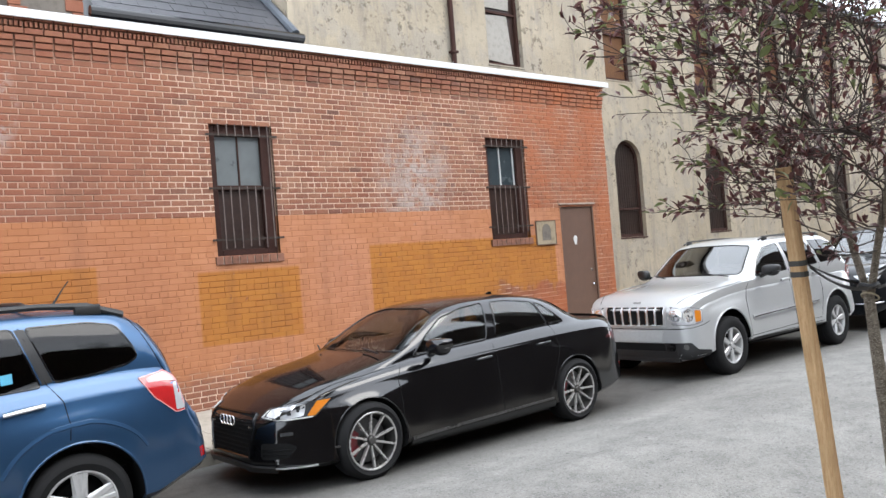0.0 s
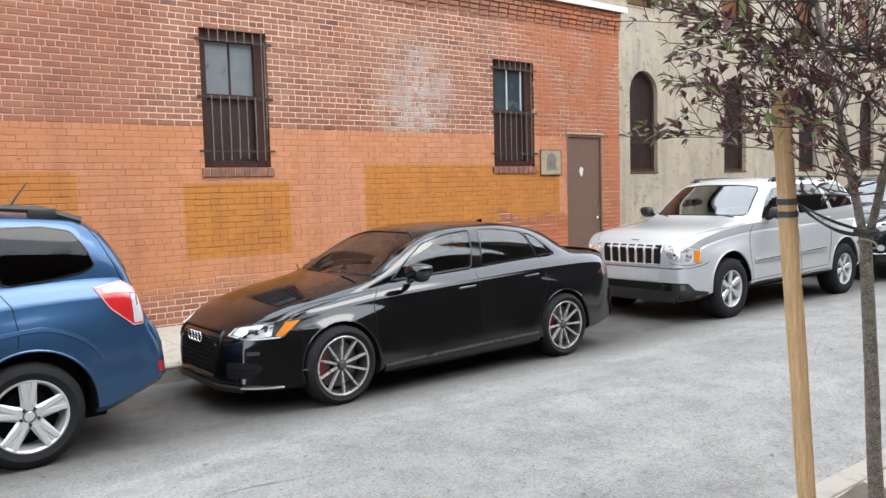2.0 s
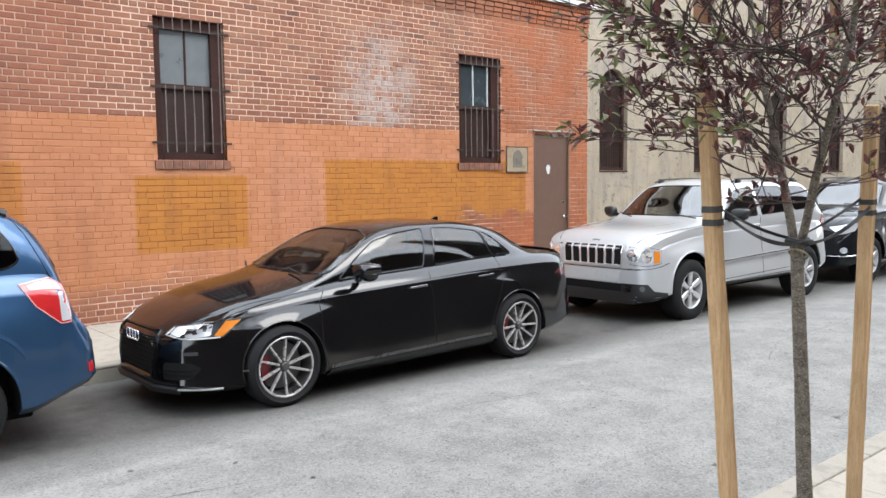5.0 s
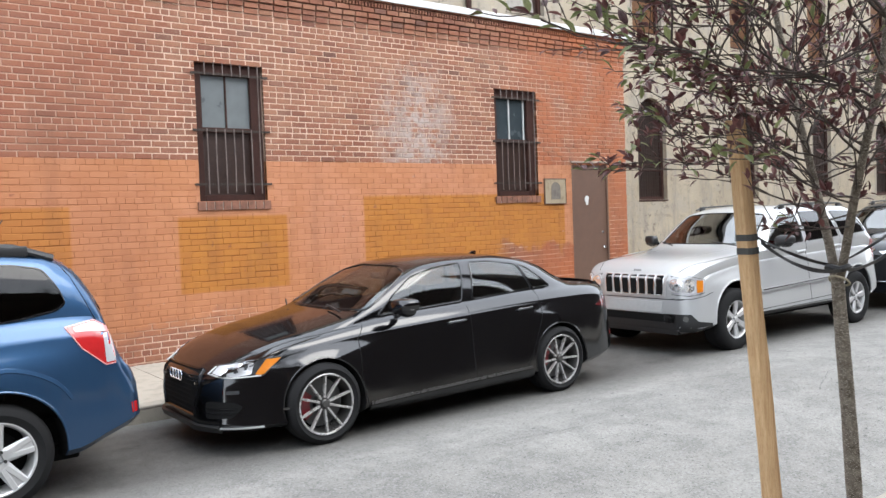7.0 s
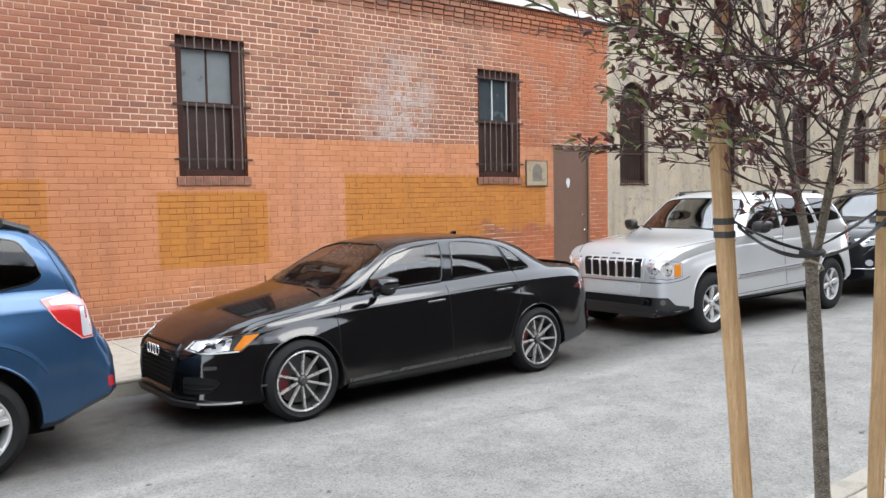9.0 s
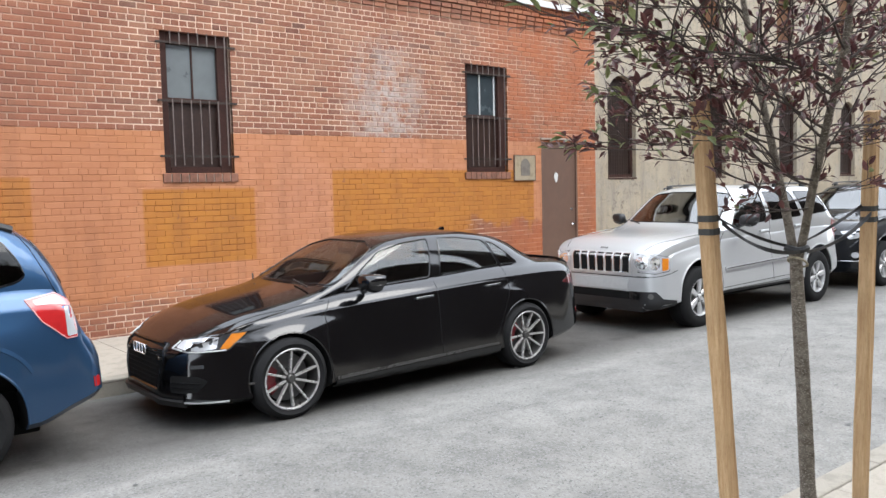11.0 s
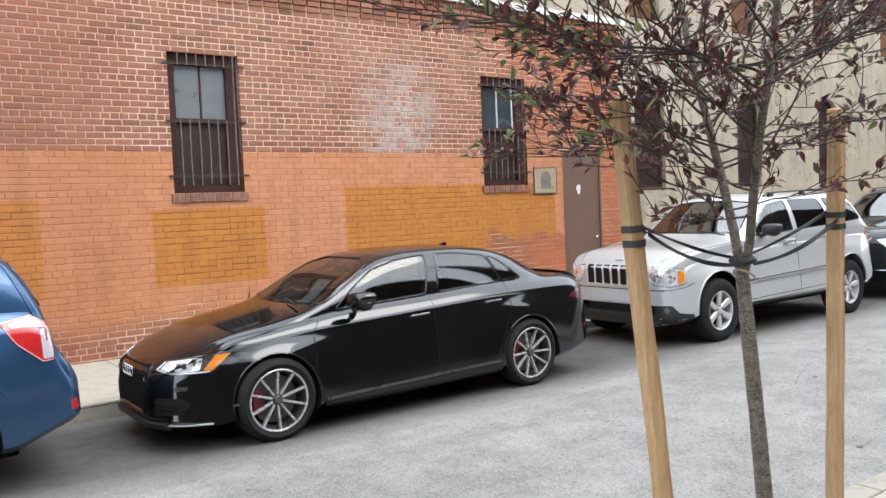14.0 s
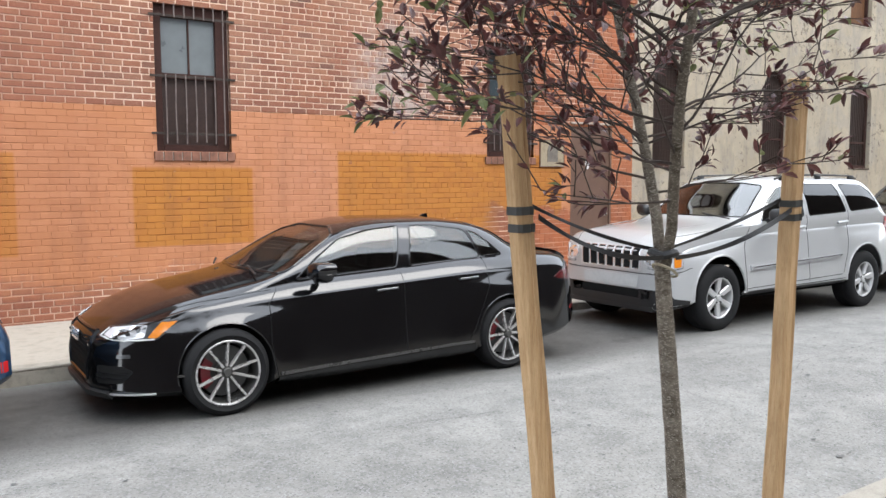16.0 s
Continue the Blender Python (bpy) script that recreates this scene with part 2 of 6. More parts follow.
def leaf(name, lo, hi):
    k = Mat(name, rough=0.42, spec=0.5)
    r = k.math("FRACT", k.math("ADD", k.n.new("ShaderNodeNewGeometry").outputs["Random Per Island"], k.n.new("ShaderNodeObjectInfo").outputs["Random"]))
    col = k.mix(r, lo, hi)
    k.set("Base Color", k.mix(k.ramp(k.noise(60, 4), [(0.4, 0.0), (0.7, 0.4)]), col, tuple(v * 0.6 for v in lo)))
    k.set("Subsurface Weight", 0.0)
    t = k.n.new("ShaderNodeBsdfTranslucent")
    k.l.new(col, t.inputs[0])
    s = k.n.new("ShaderNodeMixShader")
    s.inputs[0].default_value = 0.25
    k.l.new(k.b.outputs[0], s.inputs[1])
    k.l.new(t.outputs[0], s.inputs[2])
    k.l.new(s.outputs[0], k.n["Material Output"].inputs[0])
    return k.m


def carpaint(name, color, metal=0.0, rough=0.35, flake=0.0, ior=1.45, coat=1.0, spec=0.1, haze=0.0):
    k = Mat(name, color, rough, metal, spec, coat=coat)
    k.set("Coat IOR", ior)
    o = k.pos(True)
    n = k.noise(2.5, 5, 0.6, vec=o)
    f = k.noise(900, 2, 0.5, vec=o)
    c = k.mix(k.ramp(n, [(0.3, 0.0), (0.7, 0.18)]), color, tuple(min(1, v * 0.8 + 0.012) for v in color))
    if flake:
        c = k.mix(k.ramp(f, [(0.5, 0.0), (0.7, flake)]), c, tuple(min(1, v * 1.6 + 0.03) for v in color))
    k.set("Base Color", c)
    k.set("Coat Roughness", k.ramp(n, [(0.3, 0.045 + haze), (0.7, 0.085 + haze)]))
    return k.m


def carglass(name, tint, clear, gloss=0.075):
    """Tinted glass: part of the light passes, the rest is tint; the surface mirrors as glass does."""
    k = Mat(name, tint, 0.02, 0.0, 0.5)
    tr = k.n.new("ShaderNodeBsdfTransparent")
    tr.inputs[0].default_value = (clear, clear * 1.03, clear, 1)
    gl = k.n.new("ShaderNodeBsdfGlossy")
    gl.inputs["Roughness"].default_value = 0.015
    lw = k.n.new("ShaderNodeLayerWeight")
    lw.inputs[0].default_value = 0.5
    s = k.n.new("ShaderNodeMixShader")
    k.l.new(k.math("ADD", k.math("MULTIPLY", k.math("POWER", lw.outputs["Facing"], 4.0), 0.9), gloss, True), s.inputs[0])
    k.l.new(tr.outputs[0], s.inputs[1])
    k.l.new(gl.outputs[0], s.inputs[2])
    k.l.new(s.outputs[0], k.n["Material Output"].inputs[0])
    return k.m


M_STUCCO, M_ASPHALT = stucco(), asphalt()
M_WALK = concrete("pavement_concrete", (0.269, 0.243, 0.205), (0.352, 0.32, 0.269))
M_KERB = concrete("kerb_concrete", (0.23, 0.211, 0.179), (0.32, 0.294, 0.25), 0.6)
M_GROUND = concrete("far_ground", (0.128, 0.122, 0.109), (0.192, 0.179, 0.16))
M_SOIL = concrete("pit_soil", (0.064, 0.0512, 0.0384), (0.128, 0.106, 0.0832), 1.0)
M_COPING = plain("white_metal_coping", (0.56, 0.555, 0.545), 0.45, 0.0, vary=0.06)
M_IRON = plain("rusted_iron", (0.0384, 0.0294, 0.0243), 0.75, 0.0, spec=0.2, vary=0.5, scale=60, bump=0.3)
M_LINTEL = plain("rusty_drip_strip", (0.30, 0.24, 0.19), 0.6, vary=0.3, scale=20)
M_FRAME = plain("dark_brown_paint", (0.040, 0.018, 0.014), 0.8, spec=0.2, vary=0.35, scale=40)
M_DOOR = plain("brown_door_paint", (0.109, 0.0608, 0.0416), 0.5, vary=0.15, scale=8, bump=0.1)
M_TIMBER = wood("stake_timber", (0.33, 0.200, 0.098), (0.50, 0.345, 0.190))
M_BARK = bark()
M_LEAF_R = leaf("maroon_leaf", (0.048, 0.0154, 0.0179), (0.147, 0.0544, 0.0499))
M_LEAF_G = leaf("green_leaf", (0.109, 0.134, 0.0448), (0.23, 0.256, 0.109))
M_RUBBER = plain("tyre_rubber", (0.009, 0.009, 0.0095), 0.85, spec=0.25, vary=0.3, scale=50)
M_BAND = plain("worn_webbing_band", (0.034, 0.034, 0.032), 0.75, vary=0.35, scale=40)
M_STRAP = plain("black_strap", (0.00896, 0.0096, 0.0115), 0.55, vary=0.3)
M_TRIM = plain("black_plastic_trim", (0.0102, 0.0102, 0.0109), 0.5, vary=0.25)
M_GLOSSBLACK = plain("gloss_black", (0.008, 0.008, 0.009), 0.12, vary=0.2)
M_CHROME = plain("chrome", (0.82, 0.83, 0.85), 0.10, 1.0, vary=0.04)
M_ALLOY = plain("silver_alloy", (0.48, 0.48, 0.48), 0.32, 0.45, vary=0.06)
M_ALLOY_GREY = plain("machined_alloy", (0.42, 0.41, 0.40), 0.28, 0.5, vary=0.08)
M_ALLOY_DARK = plain("grey_alloy", (0.10, 0.098, 0.095), 0.3, 0.7, vary=0.1)
M_WELL = plain("wheel_well_black", (0.008, 0.008, 0.008), 0.9, spec=0.12, vary=0.2)
M_RED = plain("red_brake_paint", (0.16, 0.008, 0.014), 0.35, vary=0.1)
M_DISC = plain("brake_steel", (0.10, 0.10, 0.10), 0.45, 0.8, vary=0.1)
M_LAMP_RED = plain("red_lamp_lens", (0.36, 0.015, 0.016), 0.12, vary=0.15, coat=1.0)
M_LAMP_SMOKED = plain("smoked_red_lens", (0.070, 0.004, 0.006), 0.12, vary=0.15, coat=1.0)
M_LAMP_CLEAR = plain("clear_lamp_lens", (0.55, 0.56, 0.58), 0.12, 0.3, vary=0.08, scale=14, coat=1.0)
M_LAMP_AMBER = plain("amber_lamp_lens", (0.50, 0.16, 0.015), 0.15, vary=0.15, coat=1.0)
M_LAMP_DARK = plain("dark_lamp_housing", (0.05, 0.052, 0.055), 0.15, 0.3, vary=0.3, coat=1.0)
M_SEAT = plain("dark_upholstery", (0.02, 0.02, 0.022), 0.8, vary=0.2)
M_GLASS = carglass("clear_car_glass", (0.02, 0.02, 0.02), 0.58, 0.075)
M_GLASS_DARK = carglass("privacy_glass", (0.01, 0.01, 0.01), 0.10, 0.035)
M_SCREEN = carglass("windscreen_glass", (0.02, 0.02, 0.02), 0.62, 0.085)
M_SCREEN_SKY = carglass("shaded_windscreen_glass", (0.02, 0.02, 0.02), 0.42, 0.20)
M_TWIG = plain("dark_twig_bark", (0.0544, 0.0435, 0.0384), 0.85, spec=0.2, vary=0.5, scale=60, bump=0.4)
M_BLACK_PAINT = carpaint("black_car_paint", (0.002, 0.002, 0.0025), 0.0, 0.3, ior=1.66, coat=1.0, spec=0.0, haze=0.015)
M_BLUE_PAINT = carpaint("blue_car_paint", (0.026, 0.070, 0.145), 0.8, 0.40, flake=0.2, ior=1.42)
M_SILVER_PAINT = carpaint("silver_car_paint", (0.43, 0.435, 0.435), 0.42, 0.36, flake=0.2, ior=1.38)
M_DARK_PAINT = carpaint("charcoal_car_paint", (0.006, 0.007, 0.009), 0.2, 0.32, flake=0.2)
# this grey stands in for what the upper pane reflects
M_PANE = plain("dusty_window_glass", (0.102, 0.112, 0.112), 0.3, vary=0.2, scale=5)
M_PANE_DARK = plain("dark_window_glass", (0.030, 0.016, 0.012), 0.4, spec=0.3, vary=0.3)
M_PANE_BLUE = plain("blue_grey_glass", (0.032, 0.0416, 0.0461), 0.25, vary=0.25, scale=5)
M_BOARD = wood("brown_boarding", (0.0704, 0.0288, 0.0115), (0.16, 0.0704, 0.0256), 2, 4)
M_LATTICE = plain("brown_wire_screen", (0.0384, 0.0256, 0.0205), 0.7, vary=0.3, scale=30, bump=0.4)
M_SLATE = plain("grey_slate", (0.048, 0.0499, 0.0576), 0.5, vary=0.35, scale=6, bump=0.3)
M_LEAD = plain("lead_flashing", (0.0832, 0.096, 0.115), 0.5, 0.2, vary=0.25)
M_STONE = concrete("grey_stone", (0.102, 0.0896, 0.0768), (0.192, 0.166, 0.141), 0.8)
M_OPPOSITE = concrete("house_fronts_brick", (0.030, 0.022, 0.019), (0.055, 0.040, 0.034))
M_WHITE = plain("white_sticker", (0.512, 0.512, 0.499), 0.5, vary=0.05)
M_PLAQUE = concrete("faded_notice", (0.20, 0.15, 0.095), (0.34, 0.285, 0.20))
M_YELLOW = concrete("yellow_road_paint", (0.215, 0.195, 0.125), (0.26, 0.235, 0.15))
M_PLATE = plain("number_plate", (0.397, 0.403, 0.397), 0.4, vary=0.1)
M_TWINE = plain("pale_twine", (0.288, 0.256, 0.179), 0.9, vary=0.2)
M_CRACK = plain("tar_crack", (0.096, 0.0928, 0.0896), 0.9, vary=0.3)

# ---- mesh helpers ----
def part(name, bm, mat, parent=None, label="", smooth=False, angle=0.6):
    """Links a bmesh as one mesh object, under a parent if given."""
    me = bpy.data.meshes.new(name)
    if bm.faces:
        bmesh.ops.recalc_face_normals(bm, faces=bm.faces)
    if smooth:
        for f in bm.faces:
            f.smooth = True
        for e in bm.edges:
            if len(e.link_faces) == 2 and e.calc_face_angle(0) > angle:
                e.smooth = False
    bm.to_mesh(me)
    bm.free()
    me.materials.append(mat)
    ob = new(name, me)
    if parent is not None:
        ob.parent = parent
    if label:
        ob["label"] = label
    return ob


def thing(name, at, label, category, group="", kind=""):
    ob = new(name)
    ob.empty_display_size = 0.1
    ob.matrix_world = at
    return tagged(ob, label, category, group, kind)


def add_box(bm, x0, x1, y0, y1, z0, z1, bevel=0.0):
    vs = [bm.verts.new((x, y, z)) for x in (x0, x1) for y in (y0, y1) for z in (z0, z1)]
    fs = [bm.faces.new([vs[i] for i in f]) for f in ((0, 1, 3, 2), (4, 6, 7, 5), (0, 4, 5, 1), (2, 3, 7, 6), (0, 2, 6, 4), (1, 5, 7, 3))]
    if bevel:
        bmesh.ops.bevel(bm, geom=list({e for f in fs for e in f.edges}), offset=bevel, segments=2, affect="EDGES", profile=0.5)
    return vs


def box(x0, x1, y0, y1, z0, z1, bevel=0.0):
    bm = bmesh.new()
    add_box(bm, x0, x1, y0, y1, z0, z1, bevel)
    return bm


def add_tube(bm, pts, radii, sides=8, cap=True):
    """A tube through points, each with its radius."""
    pts = [Vector(p) for p in pts]
    if not hasattr(radii, "__len__"):
        radii = [radii] * len(pts)
    rings, side = [], None
    for i, p in enumerate(pts):
        d = (pts[min(i + 1, len(pts) - 1)] - pts[max(i - 1, 0)]).normalized()
        if side is None:
            side = d.orthogonal().normalized()
        side = (side - d * side.dot(d)).normalized()
        up = d.cross(side)
        rings.append([bm.verts.new(p + (side * math.cos(a) + up * math.sin(a)) * radii[i]) for a in (2 * math.pi * k / sides for k in range(sides))])
    for a, b in zip(rings, rings[1:]):
        for k in range(sides):
            bm.faces.new((a[k], a[(k + 1) % sides], b[(k + 1) % sides], b[k]))
    if cap and sides > 2:
        bm.faces.new(rings[0][::-1])
        bm.faces.new(rings[-1])


def tube(pts, radii, sides=8):
    bm = bmesh.new()
    add_tube(bm, pts, radii, sides)
    return bm


def prism(outline, axis, a, b):
    """A flat outline of (u, v) pulled along an axis from a to b. axis 0: u=y, v=z; 1: u=x, v=z; 2: u=x, v=y."""
    bm = bmesh.new()

    def at(u, v, w):
        return ((w, u, v), (u, w, v), (u, v, w))[axis]

    lo = [bm.verts.new(at(u, v, a)) for u, v in outline]
    hi = [bm.verts.new(at(u, v, b)) for u, v in outline]
    n = len(outline)
    bm.faces.new(lo)
    bm.faces.new(hi[::-1])
    for i in range(n):
        bm.faces.new((lo[i], hi[i], hi[(i + 1) % n], lo[(i + 1) % n]))
    bmesh.ops.recalc_face_normals(bm, faces=bm.faces)
    return bm


def arch(x0, x1, z0, z1, n=14):
    """An outline with a round head, top at z1."""
    r, c = (x1 - x0) / 2, (x0 + x1) / 2
    return [(x0, z0), (x1, z0)] + [(c + r * math.cos(math.pi * i / n), z1 - r + r * math.sin(math.pi * i / n)) for i in range(n + 1)]


def rounded(pts, r=0.03, n=4):
    """Rounds the corners of an outline."""
    out = []
    for i, p in enumerate(pts):
        p, a, b = Vector(p), Vector(pts[i - 1]), Vector(pts[(i + 1) % len(pts)])
        ra = min(r, (a - p).length * 0.45)
        rb = min(r, (b - p).length * 0.45)
        s, e = p + (a - p).normalized() * ra, p + (b - p).normalized() * rb
        for k in range(n + 1):
            t = k / n
            q = s * (1 - t) ** 2 + p * 2 * t * (1 - t) + e * t * t
            out.append((q.x, q.y))
    return out


def cut(ob, bms, mat=None):
    """Cuts solids out of a mesh object for good."""
    bpy.context.view_layer.update()
    for bm in bms:
        me = bpy.data.meshes.new("cutter")
        bm.to_mesh(me)
        bm.free()
        me.materials.append(mat or ob.data.materials[0])
        c = bpy.data.objects.new("cutter", me)
        scene.collection.objects.link(c)
        c.matrix_world = ob.matrix_world
        md = ob.modifiers.new("cut", "BOOLEAN")
        md.operation, md.solver, md.object, md.material_mode = "DIFFERENCE", "EXACT", c, "TRANSFER"
        bpy.context.view_layer.update()
        dg = bpy.context.evaluated_depsgraph_get()
        done = bpy.data.meshes.new_from_object(ob.evaluated_get(dg))
        ob.modifiers.remove(md)
        old = ob.data
        ob.data = done
        done.name = old.name
        bpy.data.meshes.remove(old)
        bpy.data.objects.remove(c)
        bpy.data.meshes.remove(me)


def structure(name, bm, mat, label, category):
    return tagged(part(name, bm, mat), label, category, kind="structure")


def lathe_bm(profile, at, n=20):
    """A turned form about the y axis from (radius, y) points, moved to a place."""
    bm = bmesh.new()
    rings = [[bm.verts.new((at[0] + r * math.cos(a), at[1] + y, at[2] + r * math.sin(a))) for r, y in profile] for a in (2 * math.pi * k / n for k in range(n))]
    for k in range(n):
        a, b = rings[k], rings[(k + 1) % n]
        for i in range(len(profile) - 1):
            bm.faces.new((a[i], a[i + 1], b[i + 1], b[i]))
    return bm

# ---- ground, road, pavements ----
KERB_FAR, KERB_NEAR, WALK_Z = 7.80, 2.43, 0.15
structure("ground", box(-400, 400, -400, 400, -0.60, -0.05), M_GROUND, "bare grey ground reaching the horizon", "ground")
def road_z(x, y):
    """The road's camber, and its slight rise past the sedan."""
    t = min(1.0, max(0.0, (x - 6.6) / 2.2))
    u = min(1.0, max(0.0, (6.1 - y) / 3.9))
    return 0.05 * t * t * (3 - 2 * t) + 0.075 * math.sin(math.pi * u ** 0.85) ** 1.5


def road_strip(pts, width, lift, jag=0.02):
    """A thin ragged strip lying on the road."""
    bm = bmesh.new()
    path = []
    for (x0, y0), (x1, y1) in zip(pts, pts[1:]):
        n = max(2, int(math.hypot(x1 - x0, y1 - y0) / 0.05))
        path += [(x0 + (x1 - x0) * k / n, y0 + (y1 - y0) * k / n) for k in range(n)]
    rows = []
    for i, (x, y) in enumerate(path):
        a, b = path[max(0, i - 1)], path[min(len(path) - 1, i + 1)]
        d = Vector((b[0] - a[0], b[1] - a[1])).normalized()
        j = jag * noise.noise(Vector((x * 7, y * 7, 1.5)))
        w = width * (0.35 + abs(noise.noise(Vector((x * 11, y * 11, 7.7)))) * 2.2)
        rows.append([bm.verts.new((x - d.y * (j + s * w), y + d.x * (j + s * w), road_z(x, y) + lift)) for s in (-0.5, 0.5)])
    for a, b in zip(rows, rows[1:]):
        bm.faces.new((a[0], a[1], b[1], b[0]))
    return bm


bm = bmesh.new()
ys = [KERB_NEAR + (KERB_FAR - KERB_NEAR) * j / 44 for j in range(45)]
xs = [-60, -30, -15] + [-8 + 0.4 * i for i in range(70)] + [24, 30, 45, 90]
rows = [[bm.verts.new((x, y, road_z(x, y) + 0.004 * noise.noise(Vector((x, y, 0)) * 1.3))) for y in ys] for x in xs]
for a, b in zip(rows, rows[1:]):
    for j in range(len(ys) - 1):
        bm.faces.new((a[j], b[j], b[j + 1], a[j + 1]))
for f in bm.faces:
    f.smooth = True
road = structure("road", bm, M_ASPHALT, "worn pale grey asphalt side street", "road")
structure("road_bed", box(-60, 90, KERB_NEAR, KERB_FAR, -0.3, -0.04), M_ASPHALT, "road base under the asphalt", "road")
for q in ([(6.78, 5.85), (6.80, 5.26), (6.83, 4.77), (6.74, 4.36), (6.66, 3.95)], [(7.6, 4.05), (8.31, 4.34), (9.5, 4.37), (11.0, 4.5)], [(9.0, 3.4), (10.2, 3.3), (11.5, 3.5)], [(1.4, 4.5), (2.1, 4.62), (2.7, 4.5)], [(4.4, 4.9), (5.3, 4.75)]):
    part("crack", road_strip(q, 0.008, 0.003), M_CRACK, road, "dark crack in the asphalt")
random.seed(8)
bm = bmesh.new()
for i in range(150):
    x, y = random.uniform(0.5, 11), random.uniform(2.6, 5.9)
    r = random.uniform(0.006, 0.02) * (1.8 if random.random() < 0.08 else 1)
    a0 = random.uniform(0, 6)
    bm.faces.new([bm.verts.new((x + r * (1.4 if k % 2 else 0.9) * math.cos(a0 + k * 1.05), y + r * 0.7 * math.sin(a0 + k * 1.05), road_z(x, y) + 0.005 + 0.002 * (k % 3))) for k in range(6)])
tagged(part("litter", bm, M_CRACK, road), kind="stuff")
bm = road_strip([(2.62, 3.92), (2.80, 3.80), (3.02, 3.66)], 0.05, 0.004)
bm2 = road_strip([(2.72, 3.72), (2.90, 3.86)], 0.04, 0.0045)
part("paint_mark", bm, M_YELLOW, road, "faded yellow spray mark")
part("paint_mark", bm2, M_YELLOW, road, "faded yellow spray mark")


def pavement(name, y0, y1, kerb_side, label):
    """Concrete flags with open joints along a granite-grey kerb."""
    base = structure(name, box(-60, 90, y0, y1, -0.3, WALK_Z - 0.02), M_KERB, label, "pavement")
    bm = box(0.004, 1.496, y0 + 0.004, y1 - 0.004, WALK_Z - 0.02, WALK_Z, 0.004)
    flag = part("flag", bm, M_WALK, base)
    for i in range(-6, 18):
        f = flag if i == -6 else flag.copy()
        if i > -6:
            scene.collection.objects.link(f)
        f.location = (i * 1.5 + 0.35, 0, random.uniform(-0.002, 0.002))
    return base


pavement("pavement_far", KERB_FAR + 0.16, 11.5, -1, "pale concrete pavement along the brick wall")
pavement("pavement_near", -6.0, KERB_NEAR - 0.145, 1, "pale concrete pavement with a tree pit")
for nm, y0, y1, lab in (("kerb_far", KERB_FAR, KERB_FAR + 0.155, "worn concrete kerb under the parked cars"), ("kerb_near", KERB_NEAR - 0.14, KERB_NEAR, "worn concrete kerb beside the tree pit")):
    k = structure(nm, box(-60, 90, y0, y1, -0.3, WALK_Z - 0.03), M_KERB, lab, "kerb")
    seg = part("kerbstone", box(0.003, 2.397, y0, y1, WALK_Z - 0.03, WALK_Z + 0.003, 0.012), M_KERB, k)
    for i in range(-4, 12):
        s = seg if i == -4 else seg.copy()
        if i > -4:
            scene.collection.objects.link(s)
        s.location = (i * 2.4 + 0.62, 0, 0)

# ---- one-storey brick building ----
W1, W2 = (4.27, 5.17), (9.14, 10.06)
WIN_Z = (2.07, 3.80)
DOOR_X, DOOR_Z = (10.86, 11.80), (0.20, 2.62)
WALL_X = (-14.0, 12.30)
CAP_Z = 4.86
OPENINGS = [(*W1, *WIN_Z), (*W2, *WIN_Z), (*DOOR_X, *DOOR_Z)]
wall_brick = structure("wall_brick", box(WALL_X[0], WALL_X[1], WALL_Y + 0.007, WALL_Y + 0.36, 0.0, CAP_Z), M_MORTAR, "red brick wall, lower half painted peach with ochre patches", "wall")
cut(wall_brick, [box(x0, x1, WALL_Y - 0.3, WALL_Y + 0.6, z0, z1) for x0, x1, z0, z1 in OPENINGS])
structure("wall_brick_side", box(11.95, 12.30, WALL_Y + 0.36, 11.50, 0.0, CAP_Z), M_MORTAR, "red brick side wall of the low building", "wall")
structure("roof_flat", box(WALL_X[0], 11.95, WALL_Y + 0.36, 11.50, 4.5, 4.7), M_LEAD, "flat felted roof behind the parapet", "roof")
# the room's darkness is put into this wall's black colour
structure("room_back", box(WALL_X[0], 11.95, 11.1, 11.3, 0.15, 4.5), M_WELL, "unlit inner wall seen through the windows", "wall")
bm = box(WALL_X[0], 12.42, WALL_Y - 0.10, WALL_Y + 0.42, CAP_Z + 0.012, CAP_Z + 0.10, 0.008)
add_box(bm, WALL_X[0], 12.42, WALL_Y - 0.115, WALL_Y - 0.095, CAP_Z - 0.005, CAP_Z + 0.085, 0.004)
structure("coping", bm, M_COPING, "white painted metal coping on the parapet", "coping")

# ---- stuccoed church wall behind ----
CHURCH_Y = 11.435
ARCHES = [14.33 + 3.61 * i for i in range(7)]
UPPER = [10.70 + 3.56 * i for i in range(8)]
wall_stucco = structure("wall_stucco", box(6.35, 46.0, CHURCH_Y, CHURCH_Y + 0.5, 0.0, 8.6), M_STUCCO, "cream roughcast stucco church wall, stained and patched", "wall")
cut(wall_stucco, [prism(arch(x, x + 0.97, 1.98, 4.17), 1, CHURCH_Y - 0.3, CHURCH_Y + 0.28) for x in ARCHES] + [prism(arch(x, x + 0.97, 5.52, 8.2), 1, CHURCH_Y - 0.3, CHURCH_Y + 0.28) for x in UPPER])
structure("church_roof", prism([(CHURCH_Y - 0.2, 8.55), (CHURCH_Y - 0.2, 8.7), (CHURCH_Y + 5, 12.0), (CHURCH_Y + 5, 8.55)], 0, 6.0, 46.5), M_SLATE, "dark slate church roof with deep eaves", "roof")

# ---- house fronts across the street, behind the walk ----
structure("wall_opposite", box(-30, 15.2, -3.4, -3.0, 0.0, 5.7), M_OPPOSITE, "plain brown house fronts across the street", "wall")
